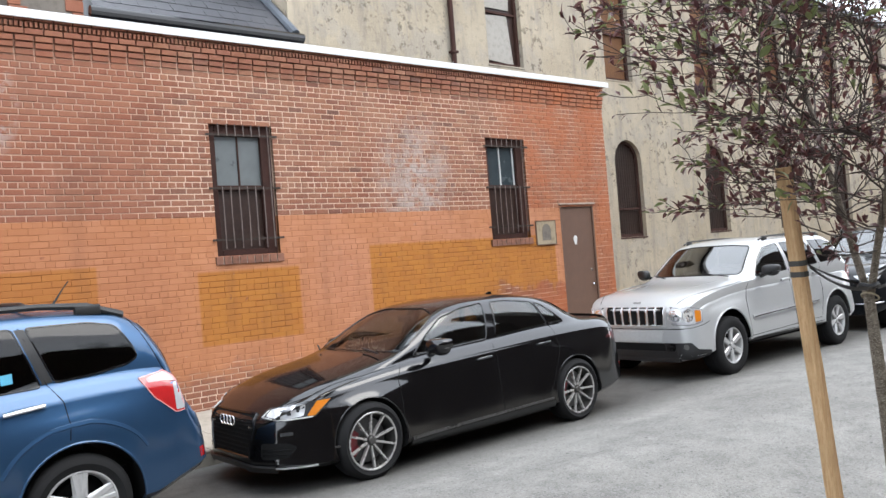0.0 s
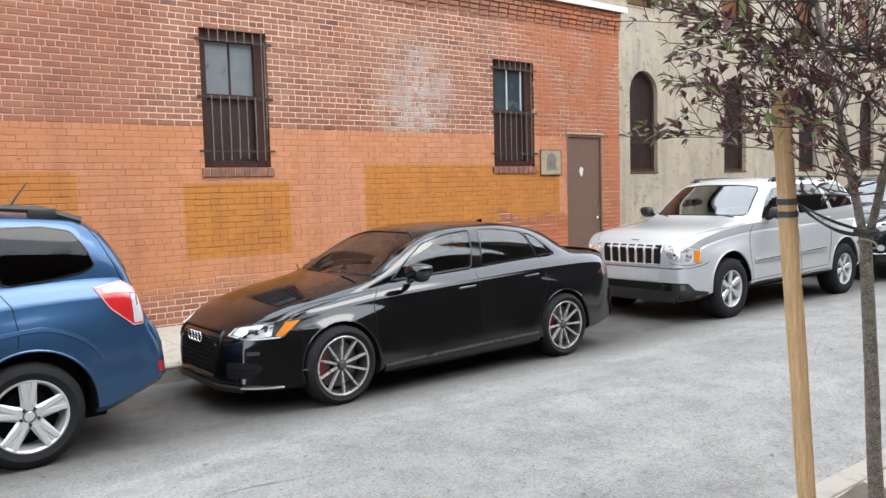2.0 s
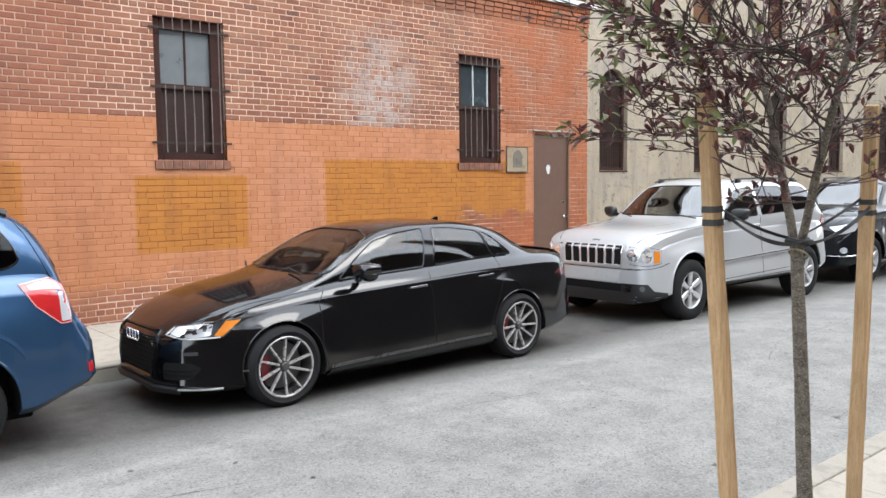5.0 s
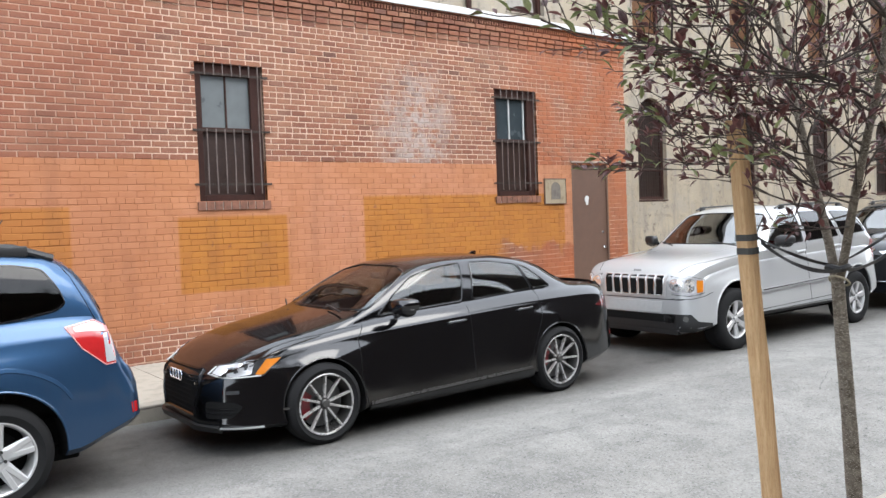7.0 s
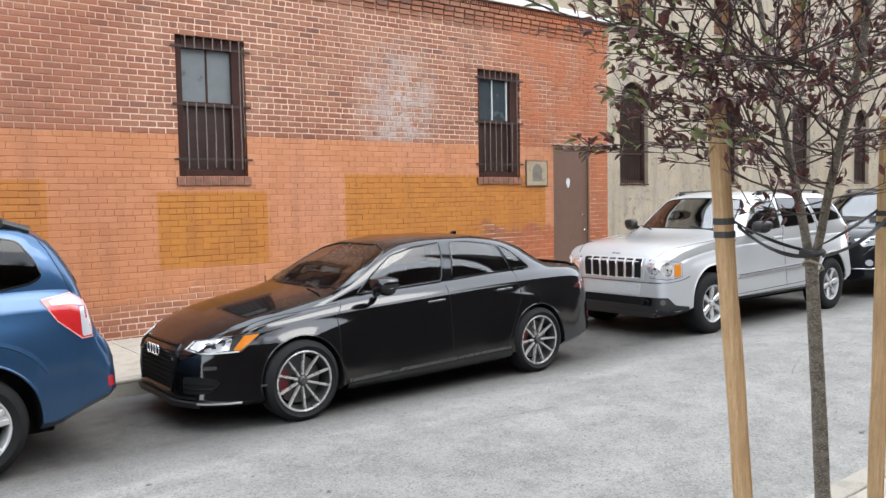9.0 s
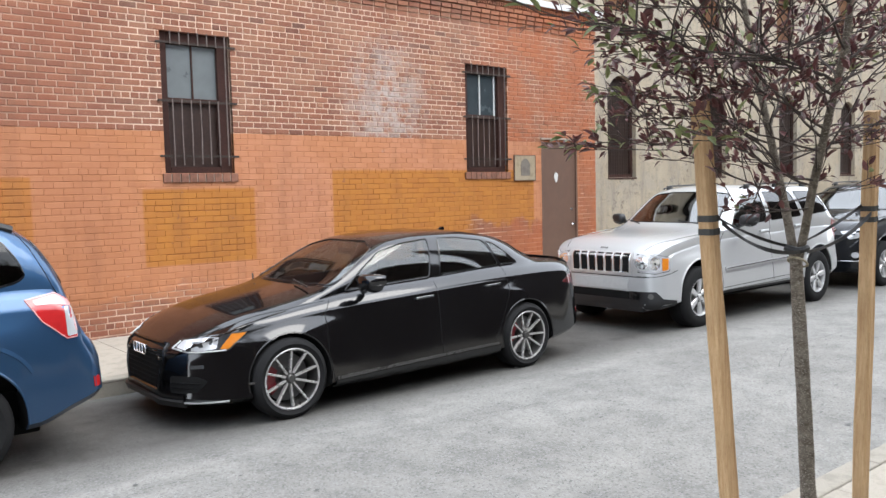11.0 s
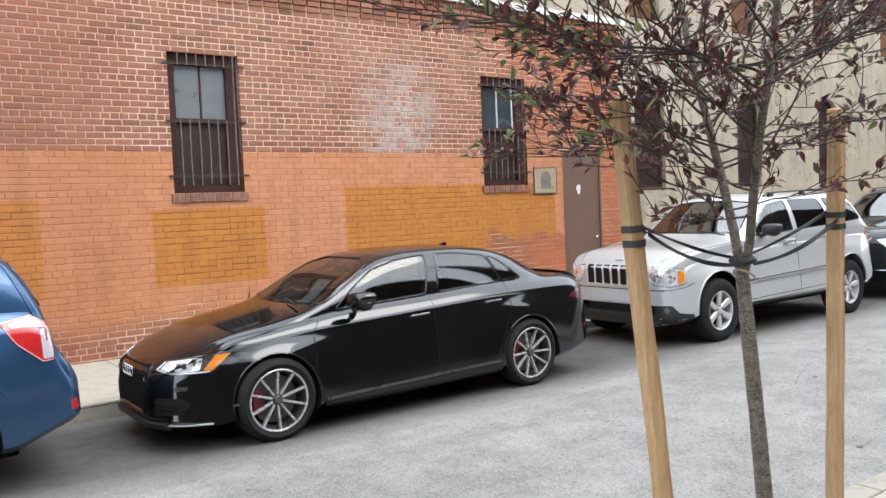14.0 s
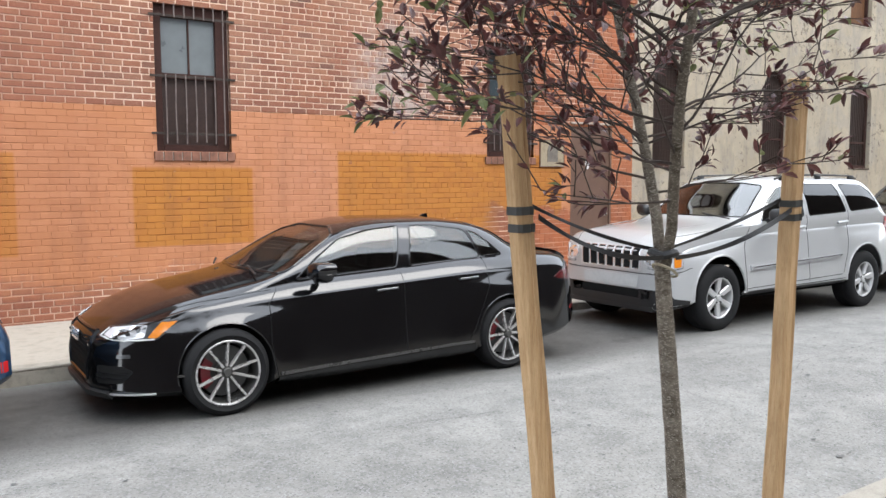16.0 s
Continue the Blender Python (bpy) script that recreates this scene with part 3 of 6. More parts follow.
# unseen block added to cut sky light and reflections on the off-roader
structure("wall_opposite_tall", box(15, 60, -2.99, -2.6, 0.0, 11.0), M_OPPOSITE, "tall unseen wall added to keep the off-roader's near side dark", "wall")


# ---- barred windows, door and notice in the brick wall ----
def barred_window(name, x0, x1, panes, glass):
    """A timber sash window in a shallow reveal, with a brick sill and an iron grille."""
    z0, z1 = WIN_Z
    yf = WALL_Y + 0.07
    w = tagged(new(name), "dark brown sash window behind a rusty iron grille", "window", kind="structure")
    w.location = (x0, WALL_Y, z0)
    bpy.context.view_layer.update()

    def put(nm, bm, mat, label="", smooth=False):
        bmesh.ops.translate(bm, verts=bm.verts, vec=(-x0, -WALL_Y, -z0))
        return part(nm, bm, mat, w, label, smooth)

    bm = bmesh.new()
    for a, b, c, d in ((x0, x0 + 0.10, z0, z1), (x1 - 0.15, x1, z0, z1), (x0 + 0.10, x1 - 0.15, z1 - 0.15, z1), (x0 + 0.10, x1 - 0.15, z0, z0 + 0.08)):
        add_box(bm, a, b, yf, yf + 0.12, c, d, 0.006)
    put("window_frame", bm, M_FRAME, "dark brown timber frame")
    mid = z0 + 0.52 * (z1 - z0)
    put("meeting_rail", box(x0 + 0.10, x1 - 0.10, yf + 0.03, yf + 0.09, mid - 0.03, mid + 0.03, 0.005), M_FRAME)
    # the upper pane is opaque, its reflection given as plain colour
    put("upper_pane", box(x0 + 0.10, x1 - 0.10, yf + 0.055, yf + 0.062, mid + 0.03, z1 - 0.15), glass, "opaque upper pane with its grey reflection put into the colour")
    put("lower_pane", box(x0 + 0.10, x1 - 0.10, yf + 0.075, yf + 0.082, z0 + 0.08, mid - 0.03), M_PANE_DARK, "dark lower glass")
    for k, (u, mat) in enumerate(panes):
        put("glazing_bar", box(x0 + u - 0.010, x0 + u + 0.010, yf + 0.035, yf + 0.06, mid + 0.03, z1 - 0.15, 0.003), mat)
    # brick sill on edge
    n = 9
    for i in range(n):
        a = x0 - 0.04 + (x1 - x0 + 0.08) * i / n
        b = x0 - 0.04 + (x1 - x0 + 0.08) * (i + 1) / n
        put("sill_brick", box(a + 0.005, b - 0.005, WALL_Y - 0.018 - random.uniform(0, 0.008), yf + 0.03, z0 - 0.115, z0 - 0.004, 0.006), M_SILL)
    put("sill_bed", box(x0 - 0.035, x1 + 0.035, WALL_Y - 0.010, yf + 0.03, z0 - 0.112, z0 - 0.010), M_KERB, "pale mortar bed")
    # iron grille across the reveal, its rails let into the wall on both sides
    yg = WALL_Y - 0.020
    g = put("grille", box(x0 - 0.06, x1 + 0.06, yg - 0.005, yg + 0.005, z1 - 0.165, z1 - 0.138, 0.002), M_IRON, "rusted iron grille")
    for zz in (z0 + 0.865, z0 + 0.195):
        put("grille_rail", box(x0 - 0.06, x1 + 0.06, yg - 0.005, yg + 0.005, zz, zz + 0.027, 0.002), M_IRON)
    for i in range(7):
        x = x0 + 0.115 + (x1 - x0 - 0.20) * i / 6
        bend = random.uniform(-0.008, 0.008)
        low = z0 + 0.10 + random.uniform(-0.012, 0.012)
        if i == 6:
            put("grille_bar", tube([(x, yg - 0.009, low), (x + bend, yg - 0.009, (z0 + z1) / 2), (x, yg - 0.009, z1 - 0.01)], 0.0075, 6), M_BAR)
        else:
            put("grille_bar", tube([(x, yg - 0.009, low), (x + bend, yg - 0.009, z0 + 0.5), (x, yg - 0.009, z0 + 0.90)], 0.0075, 6), M_BAR)
            put("grille_bar", tube([(x, yg - 0.009, z1 - 0.17), (x, yg - 0.009, z1 - 0.01)], 0.0075, 6), M_BAR)
    for xx in (x0 - 0.05, x1 + 0.05):
        for zz in (z0 + 0.208, z0 + 0.878, z1 - 0.152):
            put("grille_lug", tube([(xx, yg, zz), (xx, WALL_Y + 0.03, zz)], 0.009, 6), M_IRON)
    return w


M_SILL = plain("sill_brick", (0.154, 0.0672, 0.0416), 0.85, vary=0.6, scale=14, bump=0.5)
M_BAR = plain("pitted_iron_bar", (0.125, 0.098, 0.088), 0.7, spec=0.25, vary=0.5, scale=60, bump=0.3)
barred_window("window_1", *W1, [(0.43, M_FRAME)], M_PANE)
barred_window("window_2", *W2, [(0.40, M_WHITE), (0.72, M_WHITE)], M_PANE_BLUE)

door = tagged(new("door_1"), "brown painted steel door with knob and small sticker", "door", kind="structure")
door.location = (DOOR_X[0], WALL_Y, DOOR_Z[0])
bpy.context.view_layer.update()
dw, dh = DOOR_X[1] - DOOR_X[0], DOOR_Z[1] - DOOR_Z[0]
part("door_leaf", box(0.045, dw - 0.045, 0.03, 0.08, 0.02, dh - 0.05, 0.004), M_DOOR, door)
bm = bmesh.new()
add_box(bm, 0.0, 0.04, 0.005, 0.15, 0.0, dh, 0.004)
add_box(bm, dw - 0.04, dw, 0.005, 0.15, 0.0, dh, 0.004)
add_box(bm, 0.04, dw - 0.04, 0.005, 0.15, dh - 0.045, dh, 0.004)
part("door_frame", bm, M_DOOR, door)
part("drip_cap", box(-0.03, dw + 0.03, -0.03, 0.03, dh + 0.004, dh + 0.035, 0.006), M_LINTEL, door, "pale strip over the door")
knob = part("door_knob", lathe_bm([(0.001, -0.055), (0.022, -0.052), (0.030, -0.035), (0.024, -0.018), (0.012, -0.012), (0.012, 0.0), (0.034, 0.002), (0.034, 0.008)], (dw - 0.14, 0.03, 0.93)), M_CHROME, door, "steel knob", smooth=True)
part("lock_cylinder", lathe_bm([(0.001, -0.014), (0.022, -0.012), (0.026, 0.0)], (dw - 0.15, 0.03, 1.20)), M_CHROME, door, smooth=True)
part("sticker", prism([(0.40 + 0.05 * math.cos(a) * (1.15 if math.sin(a) > 0 else 0.75), 1.77 + 0.085 * math.sin(a)) for a in (2 * math.pi * k / 16 for k in range(16))], 1, 0.027, 0.031), M_WHITE, door, "torn white sticker")
for z in (0.25, 1.1, 1.95):
    part("hinge", tube([(0.045, 0.022, z), (0.045, 0.022, z + 0.11)], 0.010, 8), M_DOOR, door)

bm = box(10.19, 10.68, WALL_Y - 0.022, WALL_Y + 0.02, 1.93, 2.34, 0.004)
notice = tagged(part("notice_board", bm, M_PLAQUE), "faded brown notice board screwed to the brick wall", "sign")
bm = bmesh.new()
for a, b, c, d in ((10.18, 10.69, 2.34, 2.352), (10.18, 10.69, 1.918, 1.93), (10.18, 10.19, 1.93, 2.34), (10.68, 10.69, 1.93, 2.34)):
    add_box(bm, a, b, WALL_Y - 0.027, WALL_Y + 0.02, c, d, 0.002)
part("board_frame", bm, M_DOOR, notice, "thin dark frame")
part("faded_picture", prism(arch(10.33, 10.55, 2.0, 2.29, 10), 1, WALL_Y - 0.026, WALL_Y - 0.022), M_STONE, notice)


M_BLIND = concrete("faded_blind", (0.256, 0.237, 0.211), (0.352, 0.333, 0.301), 0.4)
# ---- church windows ----
def church_window(name, x0, z0, z1, lower, blind=False):
    x1 = x0 + 0.97
    yg = CHURCH_Y + 0.10
    w = tagged(new(name), "narrow arched church window with a dark wire screen" if lower else "tall church window with a pale torn blind" if blind else "tall arched church window boarded in brown", "window", kind="structure")
    w.location = (x0, CHURCH_Y, z0)
    bpy.context.view_layer.update()

    def put(nm, bm, mat, label=""):
        bmesh.ops.translate(bm, verts=bm.verts, vec=(-x0, -CHURCH_Y, -z0))
        return part(nm, bm, mat, w, label)

    put("pane", prism(arch(x0 + 0.02, x1 - 0.02, z0 + 0.02, z1 - 0.02), 1, yg + 0.06, yg + 0.08), M_PANE_DARK if lower or blind else M_BOARD)
    if blind:
        put("blind", prism([(x0 + 0.08, z0 + 0.12), (x1 - 0.16, z0 + 0.07), (x1 - 0.27, z0 + 1.05), (x0 + 0.08, z0 + 1.0)], 1, yg + 0.03, yg + 0.045), M_BLIND, "pale torn roller blind")
        put("blind", prism([(x0 + 0.08, z0 + 1.16), (x1 - 0.2, z0 + 1.16), (x1 - 0.16, z0 + 1.66), (x0 + 0.08, z0 + 1.66)], 1, yg + 0.03, yg + 0.045), M_BLIND, "pale torn roller blind")
    o, i = arch(x0, x1, z0, z1), arch(x0 + 0.07, x1 - 0.07, z0 + 0.07, z1 - 0.07)
    bm = bmesh.new()
    rows = [[bm.verts.new((u, y, v)) for u, v in pts] for pts, y in ((o, yg), (i, yg), (i, yg + 0.06), (o, yg + 0.06))]
    for a, b in zip(rows, rows[1:] + rows[:1]):
        for k in range(len(o)):
            bm.faces.new((a[k], a[(k + 1) % len(o)], b[(k + 1) % len(o)], b[k]))
    put("window_frame", bm, M_FRAME)
    bm = bmesh.new()
    for zz in ([0.62] if lower else [1.05, 1.7]):
        add_box(bm, x0 + 0.06, x1 - 0.06, yg + 0.01, yg + 0.05, z0 + zz, z0 + zz + 0.045)
    put("cross_rail", bm, M_FRAME)
    if lower:
        bm = bmesh.new()
        for k in range(1, 12):
            x = x0 + 0.97 * k / 12
            add_box(bm, x - 0.004, x + 0.004, yg + 0.015, yg + 0.023, z0 + 0.06, z1 - 0.485 + math.sqrt(max(0, 0.42 ** 2 - (x - x0 - 0.485) ** 2)))
        for k in range(1, 26):
            z = z0 + (z1 - z0) * k / 26
            half = 0.42 if z < z1 - 0.485 else math.sqrt(max(0.0004, 0.42 ** 2 - (z - z1 + 0.485) ** 2))
            add_box(bm, x0 + 0.485 - half, x0 + 0.485 + half, yg + 0.024, yg + 0.030, z - 0.004, z + 0.004)
        put("wire_screen", bm, M_LATTICE)
    put("sill", box(x0 - 0.01, x1 + 0.01, CHURCH_Y - 0.015, CHURCH_Y + 0.12, z0 - 0.035, z0 - 0.004, 0.008), M_FRAME if lower else M_STUCCO)


for i, x in enumerate(ARCHES):
    church_window("window_%d" % (3 + i), x, 1.98, 4.17, True)
for i, x in enumerate(UPPER):
    church_window("window_%d" % (10 + i), x, 5.52, 7.95, False, i == 0)
# rainwater pipe on the church wall
pipe = tagged(part("drainpipe", tube([(9.75, CHURCH_Y - 0.07, 4.6), (9.75, CHURCH_Y - 0.07, 8.5)], 0.05, 10), M_FRAME, smooth=True), "dark brown rainwater pipe down the stucco wall", "pipe", kind="structure")
for z in (5.6, 6.9, 8.1):
    part("pipe_clip", box(9.68, 9.82, CHURCH_Y - 0.13, CHURCH_Y + 0.005, z, z + 0.04, 0.004), M_FRAME, pipe)

# ---- slate-roofed wing over the parapet ----
EAVE_Y, EAVE_Z = 11.1, 5.38
wing = structure("slate_roof", prism([(EAVE_Y, EAVE_Z), (EAVE_Y, EAVE_Z + 0.05), (EAVE_Y + 3.2, EAVE_Z + 2.9), (EAVE_Y + 3.2, EAVE_Z)], 0, 3.3, 6.25), M_SLATE, "dark grey slate roof with lead hip and gutter", "roof")
bm = bmesh.new()
for r in range(14):
    for c in range(12):
        x = 3.35 + (c + 0.5 * (r % 2)) * 0.245
        y, z = EAVE_Y + 0.02 + r * 0.205, EAVE_Z + 0.065 + r * 0.182
        if x + 0.23 < 6.25:
            vs = add_box(bm, x, x + 0.237, 0, 0.30, 0, 0.010)
            bmesh.ops.transform(bm, matrix=Matrix.Translation((0, y, z + random.uniform(0, 0.006))) @ Matrix.Rotation(math.atan2(0.182, 0.205) - 0.03, 4, "X"), verts=vs)
part("slates", bm, M_SLATE, wing)["kind"] = "stuff"
part("lead_hip", tube([(6.26, EAVE_Y - 0.02, EAVE_Z + 0.08), (6.26, EAVE_Y + 3.2, EAVE_Z + 2.95)], 0.07, 8), M_LEAD, wing, "blue-grey lead hip")
part("gutter", tube([(3.2, EAVE_Y - 0.07, EAVE_Z + 0.0), (6.35, EAVE_Y - 0.07, EAVE_Z + 0.0)], 0.075, 10), M_GLOSSBLACK, wing, "black gutter", smooth=True)
part("fascia", box(3.25, 6.3, EAVE_Y + 0.0, EAVE_Y + 0.05, EAVE_Z - 0.35, EAVE_Z - 0.02), M_FRAME, wing)
part("wing_wall", box(3.4, 6.2, EAVE_Y + 0.3, EAVE_Y + 0.6, 4.5, EAVE_Z), M_STONE, wing)
pier = structure("stone_pier", box(2.3, 3.15, 11.2, 11.7, 4.6, 8.0), M_STONE, "grey stone pier with brick quoins", "wall")
for i in range(10):
    for x in (2.28, 2.96):
        wq = 0.22 if (i + (x > 2.5)) % 2 else 0.14
        xa = x if x < 2.5 else 3.17 - wq
        part("quoin", box(xa, xa + wq, 11.18, 11.24, 4.75 + i * 0.16, 4.90 + i * 0.16, 0.006), M_BRICK, pier)
structure("stone_gable", box(-6.0, 2.3, 11.3, 11.7, 4.6, 8.0), M_STONE, "grey stone gable behind the parapet", "wall")

# ---- cars: lofted bodies with cut openings ----
from mathutils.bvhtree import BVHTree


def curve(pts):
    """A smooth monotone curve through (x, value) points."""
    xs, ys = np.array([p[0] for p in pts], float), np.array([p[1] for p in pts], float)
    h, d = np.diff(xs), np.diff(ys) / np.diff(xs)
    m = np.zeros(len(xs))
    m[0], m[-1] = d[0], d[-1]
    for i in range(1, len(xs) - 1):
        if d[i - 1] * d[i] > 0:
            w1, w2 = 2 * h[i] + h[i - 1], h[i] + 2 * h[i - 1]
            m[i] = (w1 + w2) / (w1 / d[i - 1] + w2 / d[i])

    def f(x):
        x = min(max(x, xs[0]), xs[-1])
        i = min(int(np.searchsorted(xs, x, side="right")) - 1, len(h) - 1)
        t = (x - xs[i]) / h[i]
        return float((1 + 2 * t) * (1 - t) ** 2 * ys[i] + t * (1 - t) ** 2 * h[i] * m[i] + t * t * (3 - 2 * t) * ys[i + 1] + t * t * (t - 1) * h[i] * m[i + 1])

    return f


def section(s, x, inset=0.0, floor=None):
    """Half a cross-section of a car body at x, from the middle of the floor to the middle of the top."""
    g = {k: f(x) for k, f in s.items()}
    zb, zc, zs, ze, zt, hw, hb, hr = (g[k] for k in ("zb", "zc", "zs", "ze", "zt", "hw", "hb", "hr"))
    if inset:
        zb, hw, hb, hr, ze, zt = floor, hw - inset * 1.5, hb - inset, hr - inset * 0.9, ze - inset * 0.6, zt - inset * 0.75
    h, lean, b = zc - zb, g.get("lean", 0.064), g.get("bulge", 0.0)
    pts = [(0, zb), (0.8 * hw, zb), (0.93 * hw + 0.5 * b, zb + 0.025), (0.995 * hw + 0.8 * b, zb + 0.07)]
    pts += [(hw - lean * u + b * w, zb + v * h) for u, v, w in ((0.05 if lean < 0.07 else 0.2, 0.25, 0.85), (0.56, 0.65, 0.95), (0.72, 0.79, 1.0), (0.82, 0.87, 0.35))]
    pts += [(hw - lean, zc - 0.025), (hw - lean - 0.005, zc - 0.004), (hw - lean - 0.015, zc + 0.012)]
    a = pts[-1]
    for t, o in ((0.35, 0.006), (0.7, 0.006)):
        pts.append((a[0] + (hb - a[0]) * t + o, a[1] + (zs - a[1]) * t + o))
    pts += [(hb, zs)]
    gap = max(0.0, min(1.0, (ze - zs) / 0.3))
    for t, o in ((0.2, 0.014), (0.45, 0.028), (0.7, 0.028), (0.88, 0.016)):
        pts.append((hb + (hr - hb) * t + o * gap, zs + (ze - zs) * t + o * gap * 0.3))
    rise = zt - ze
    pts += [(hr + 0.002, ze), (hr * 0.965, ze + rise * 0.22), (hr * 0.88, ze + rise * 0.45), (hr * 0.7, ze + rise * 0.72), (hr * 0.4, ze + rise * 0.93), (0, zt)]
    return pts


def loft(s, stations, inset=0.0, floor=None):
    bm = bmesh.new()
    rings = []
    for x in stations:
        half = section(s, x, inset, floor)
        ring = [bm.verts.new((x, -y, z)) for y, z in half] + [bm.verts.new((x, y, z)) for y, z in half[-2:0:-1]]
        rings.append(ring)
    n = len(rings[0])
    for a, b in zip(rings, rings[1:]):
        for k in range(n):
            bm.faces.new((a[k], b[k], b[(k + 1) % n], a[(k + 1) % n]))
    for ring, flip in ((rings[0], False), (rings[-1], True)):
        # end caps as strips between the two sides
        m = n // 2
        for k in range(m):
            q = [ring[k], ring[(k + 1)], ring[(n - k - 1) % n], ring[(n - k) % n]]
            q = list(dict.fromkeys(q))
            if len(q) > 2:
                bm.faces.new(q if flip else q[::-1])
    bmesh.ops.recalc_face_normals(bm, faces=bm.faces)
    return bm


def spread(length, n=64):
    """Stations along a car, closer at both ends."""
    return [length * (0.5 - 0.5 * math.cos(math.pi * i / n)) * 0.55 + length * i / n * 0.45 for i in range(n + 1)]


def spec_of(**rows):
    return {k: curve(v) for k, v in rows.items()}


SEDAN = spec_of(
    lean=[(0, 0.06), (0.3, 0.085), (4.0, 0.085), (4.47, 0.06)],
    bulge=[(0, 0.0), (0.30, 0.0), (0.60, 0.026), (0.88, 0.040), (1.15, 0.025), (1.75, 0.0), (2.8, 0.0), (3.22, 0.022), (3.49, 0.038), (3.76, 0.026), (4.1, 0.0), (4.47, 0.0)],
    zb=[(0, 0.20), (0.3, 0.17), (0.9, 0.17), (3.6, 0.19), (4.2, 0.24), (4.47, 0.32)],
    zc=[(0, 0.50), (0.15, 0.60), (0.5, 0.745), (0.86, 0.80), (1.23, 0.832), (1.82, 0.858), (2.48, 0.886), (3.2, 0.915), (3.8, 0.925), (4.15, 0.915), (4.3, 0.89), (4.47, 0.80)],
    zs=[(0, 0.555), (0.15, 0.635), (0.35, 0.725), (0.6, 0.795), (1.2, 0.90), (1.5, 0.938), (2.35, 0.978), (3.3, 1.022), (3.9, 1.022), (4.3, 0.99), (4.47, 0.90)],
    ze=[(0, 0.575), (0.15, 0.655), (0.35, 0.745), (0.6, 0.820), (1.15, 0.918), (1.3, 0.964), (1.7, 1.17), (1.88, 1.262), (2.05, 1.322), (2.4, 1.350), (2.8, 1.350), (3.2, 1.315), (3.5, 1.235), (3.75, 1.115), (3.95, 1.038), (4.3, 1.01), (4.47, 0.92)],
    zt=[(0, 0.615), (0.12, 0.690), (0.3, 0.780), (0.6, 0.876), (1.1, 0.970), (1.28, 1.0), (1.7, 1.225), (2.05, 1.36), (2.45, 1.400), (2.85, 1.396), (3.2, 1.365), (3.5, 1.290), (3.8, 1.145), (3.98, 1.060), (4.2, 1.030), (4.36, 1.015), (4.47, 0.95)],
    hw=[(0, 0.40), (0.05, 0.53), (0.12, 0.64), (0.25, 0.755), (0.45, 0.845), (0.86, 0.89), (1.6, 0.89), (2.6, 0.89), (3.5, 0.895), (4.0, 0.865), (4.3, 0.79), (4.47, 0.66)],
    hb=[(0, 0.37), (0.05, 0.49), (0.12, 0.59), (0.25, 0.685), (0.45, 0.745), (0.86, 0.725), (1.6, 0.698), (2.6, 0.698), (3.5, 0.695), (4.0, 0.660), (4.3, 0.62), (4.47, 0.55)],
    hr=[(0, 0.30), (0.05, 0.44), (0.12, 0.52), (0.25, 0.60), (0.8, 0.69), (1.2, 0.690), (1.6, 0.635), (2.05, 0.555), (2.6, 0.532), (3.2, 0.520), (3.55, 0.535), (3.9, 0.535), (4.3, 0.56), (4.47, 0.50)],
)


def frame_of(d):
    d = Vector(d).normalized()
    u = d.cross(Vector((0, 0, 1)))
    u = u.normalized() if u.length > 0.01 else Vector((1, 0, 0))
    return d, u, u.cross(d).normalized()


def flip(pts, side):
    return [(p[0], p[1] * -side, p[2]) for p in pts]


def meet(bvh, p, d, u, v):
    o = u * p.dot(u) + v * p.dot(v) - d * 8
    hit, nrm, _, _ = bvh.ray_cast(o, d)
    if hit is None:
        hit, nrm, _, _ = bvh.find_nearest(p)
    return hit, (nrm if nrm.dot(d) < 0 else -nrm)


def conform(name, pts, d, bvh, mat, parent, off=0.003, thick=0.008, grid=0.05, label="", r=0.0):
    """A thin shell that follows the body: an outline of points, seen along d and laid on the body."""
    d, u, v = frame_of(d)
    flat = [(Vector(p).dot(u), Vector(p).dot(v)) for p in pts]
    if r:
        flat = rounded(flat, r)
    bm = bmesh.new()
    bm.faces.new([bm.verts.new((a, b, 0)) for a, b in flat])
    for i, axis in ((0, (1, 0, 0)), (1, (0, 1, 0))):
        lo, hi = min(p[i] for p in flat), max(p[i] for p in flat)
        n = int((hi - lo) / grid)
        for k in range(1, n + 1):
            c = lo + (hi - lo) * k / (n + 1)
            bmesh.ops.bisect_plane(bm, geom=bm.verts[:] + bm.edges[:] + bm.faces[:], plane_co=Vector(axis) * c, plane_no=axis)
    under = {}
    edge = [e.verts[:] for e in bm.edges if len(e.link_faces) == 1]
    faces = bm.faces[:]
    for w in bm.verts[:]:
        hit, nrm = meet(bvh, u * w.co.x + v * w.co.y, d, u, v)
        under[w] = hit + nrm * (off - thick)
        w.co = hit + nrm * off
    low = {w: bm.verts.new(c) for w, c in under.items()}
    for f in faces:
        bm.faces.new([low[w] for w in f.verts][::-1])
    for a, b in edge:
        bm.faces.new((a, b, low[b], low[a]))
    return part(name, bm, mat, parent, label, smooth=True, angle=0.5)


def conform_line(name, pts, d, bvh, mat, parent, r=0.004, off=0.0, closed=False, label="", sides=5, grid=0.04):
    """A thin bead or seam along the body."""
    d, u, v = frame_of(d)
    pts = [Vector(p) for p in pts]
    if closed:
        pts.append(pts[0])
    path = []
    for a, b in zip(pts, pts[1:]):
        n = max(1, int((b - a).length / grid))
        path += [a.lerp(b, k / n) for k in range(n)]
    path.append(pts[-1])
    out = []
    for p in path:
        hit, nrm = meet(bvh, p, d, u, v)
        out.append(hit + nrm * off)
    return part(name, tube(out, r, sides), mat, parent, label, smooth=True)


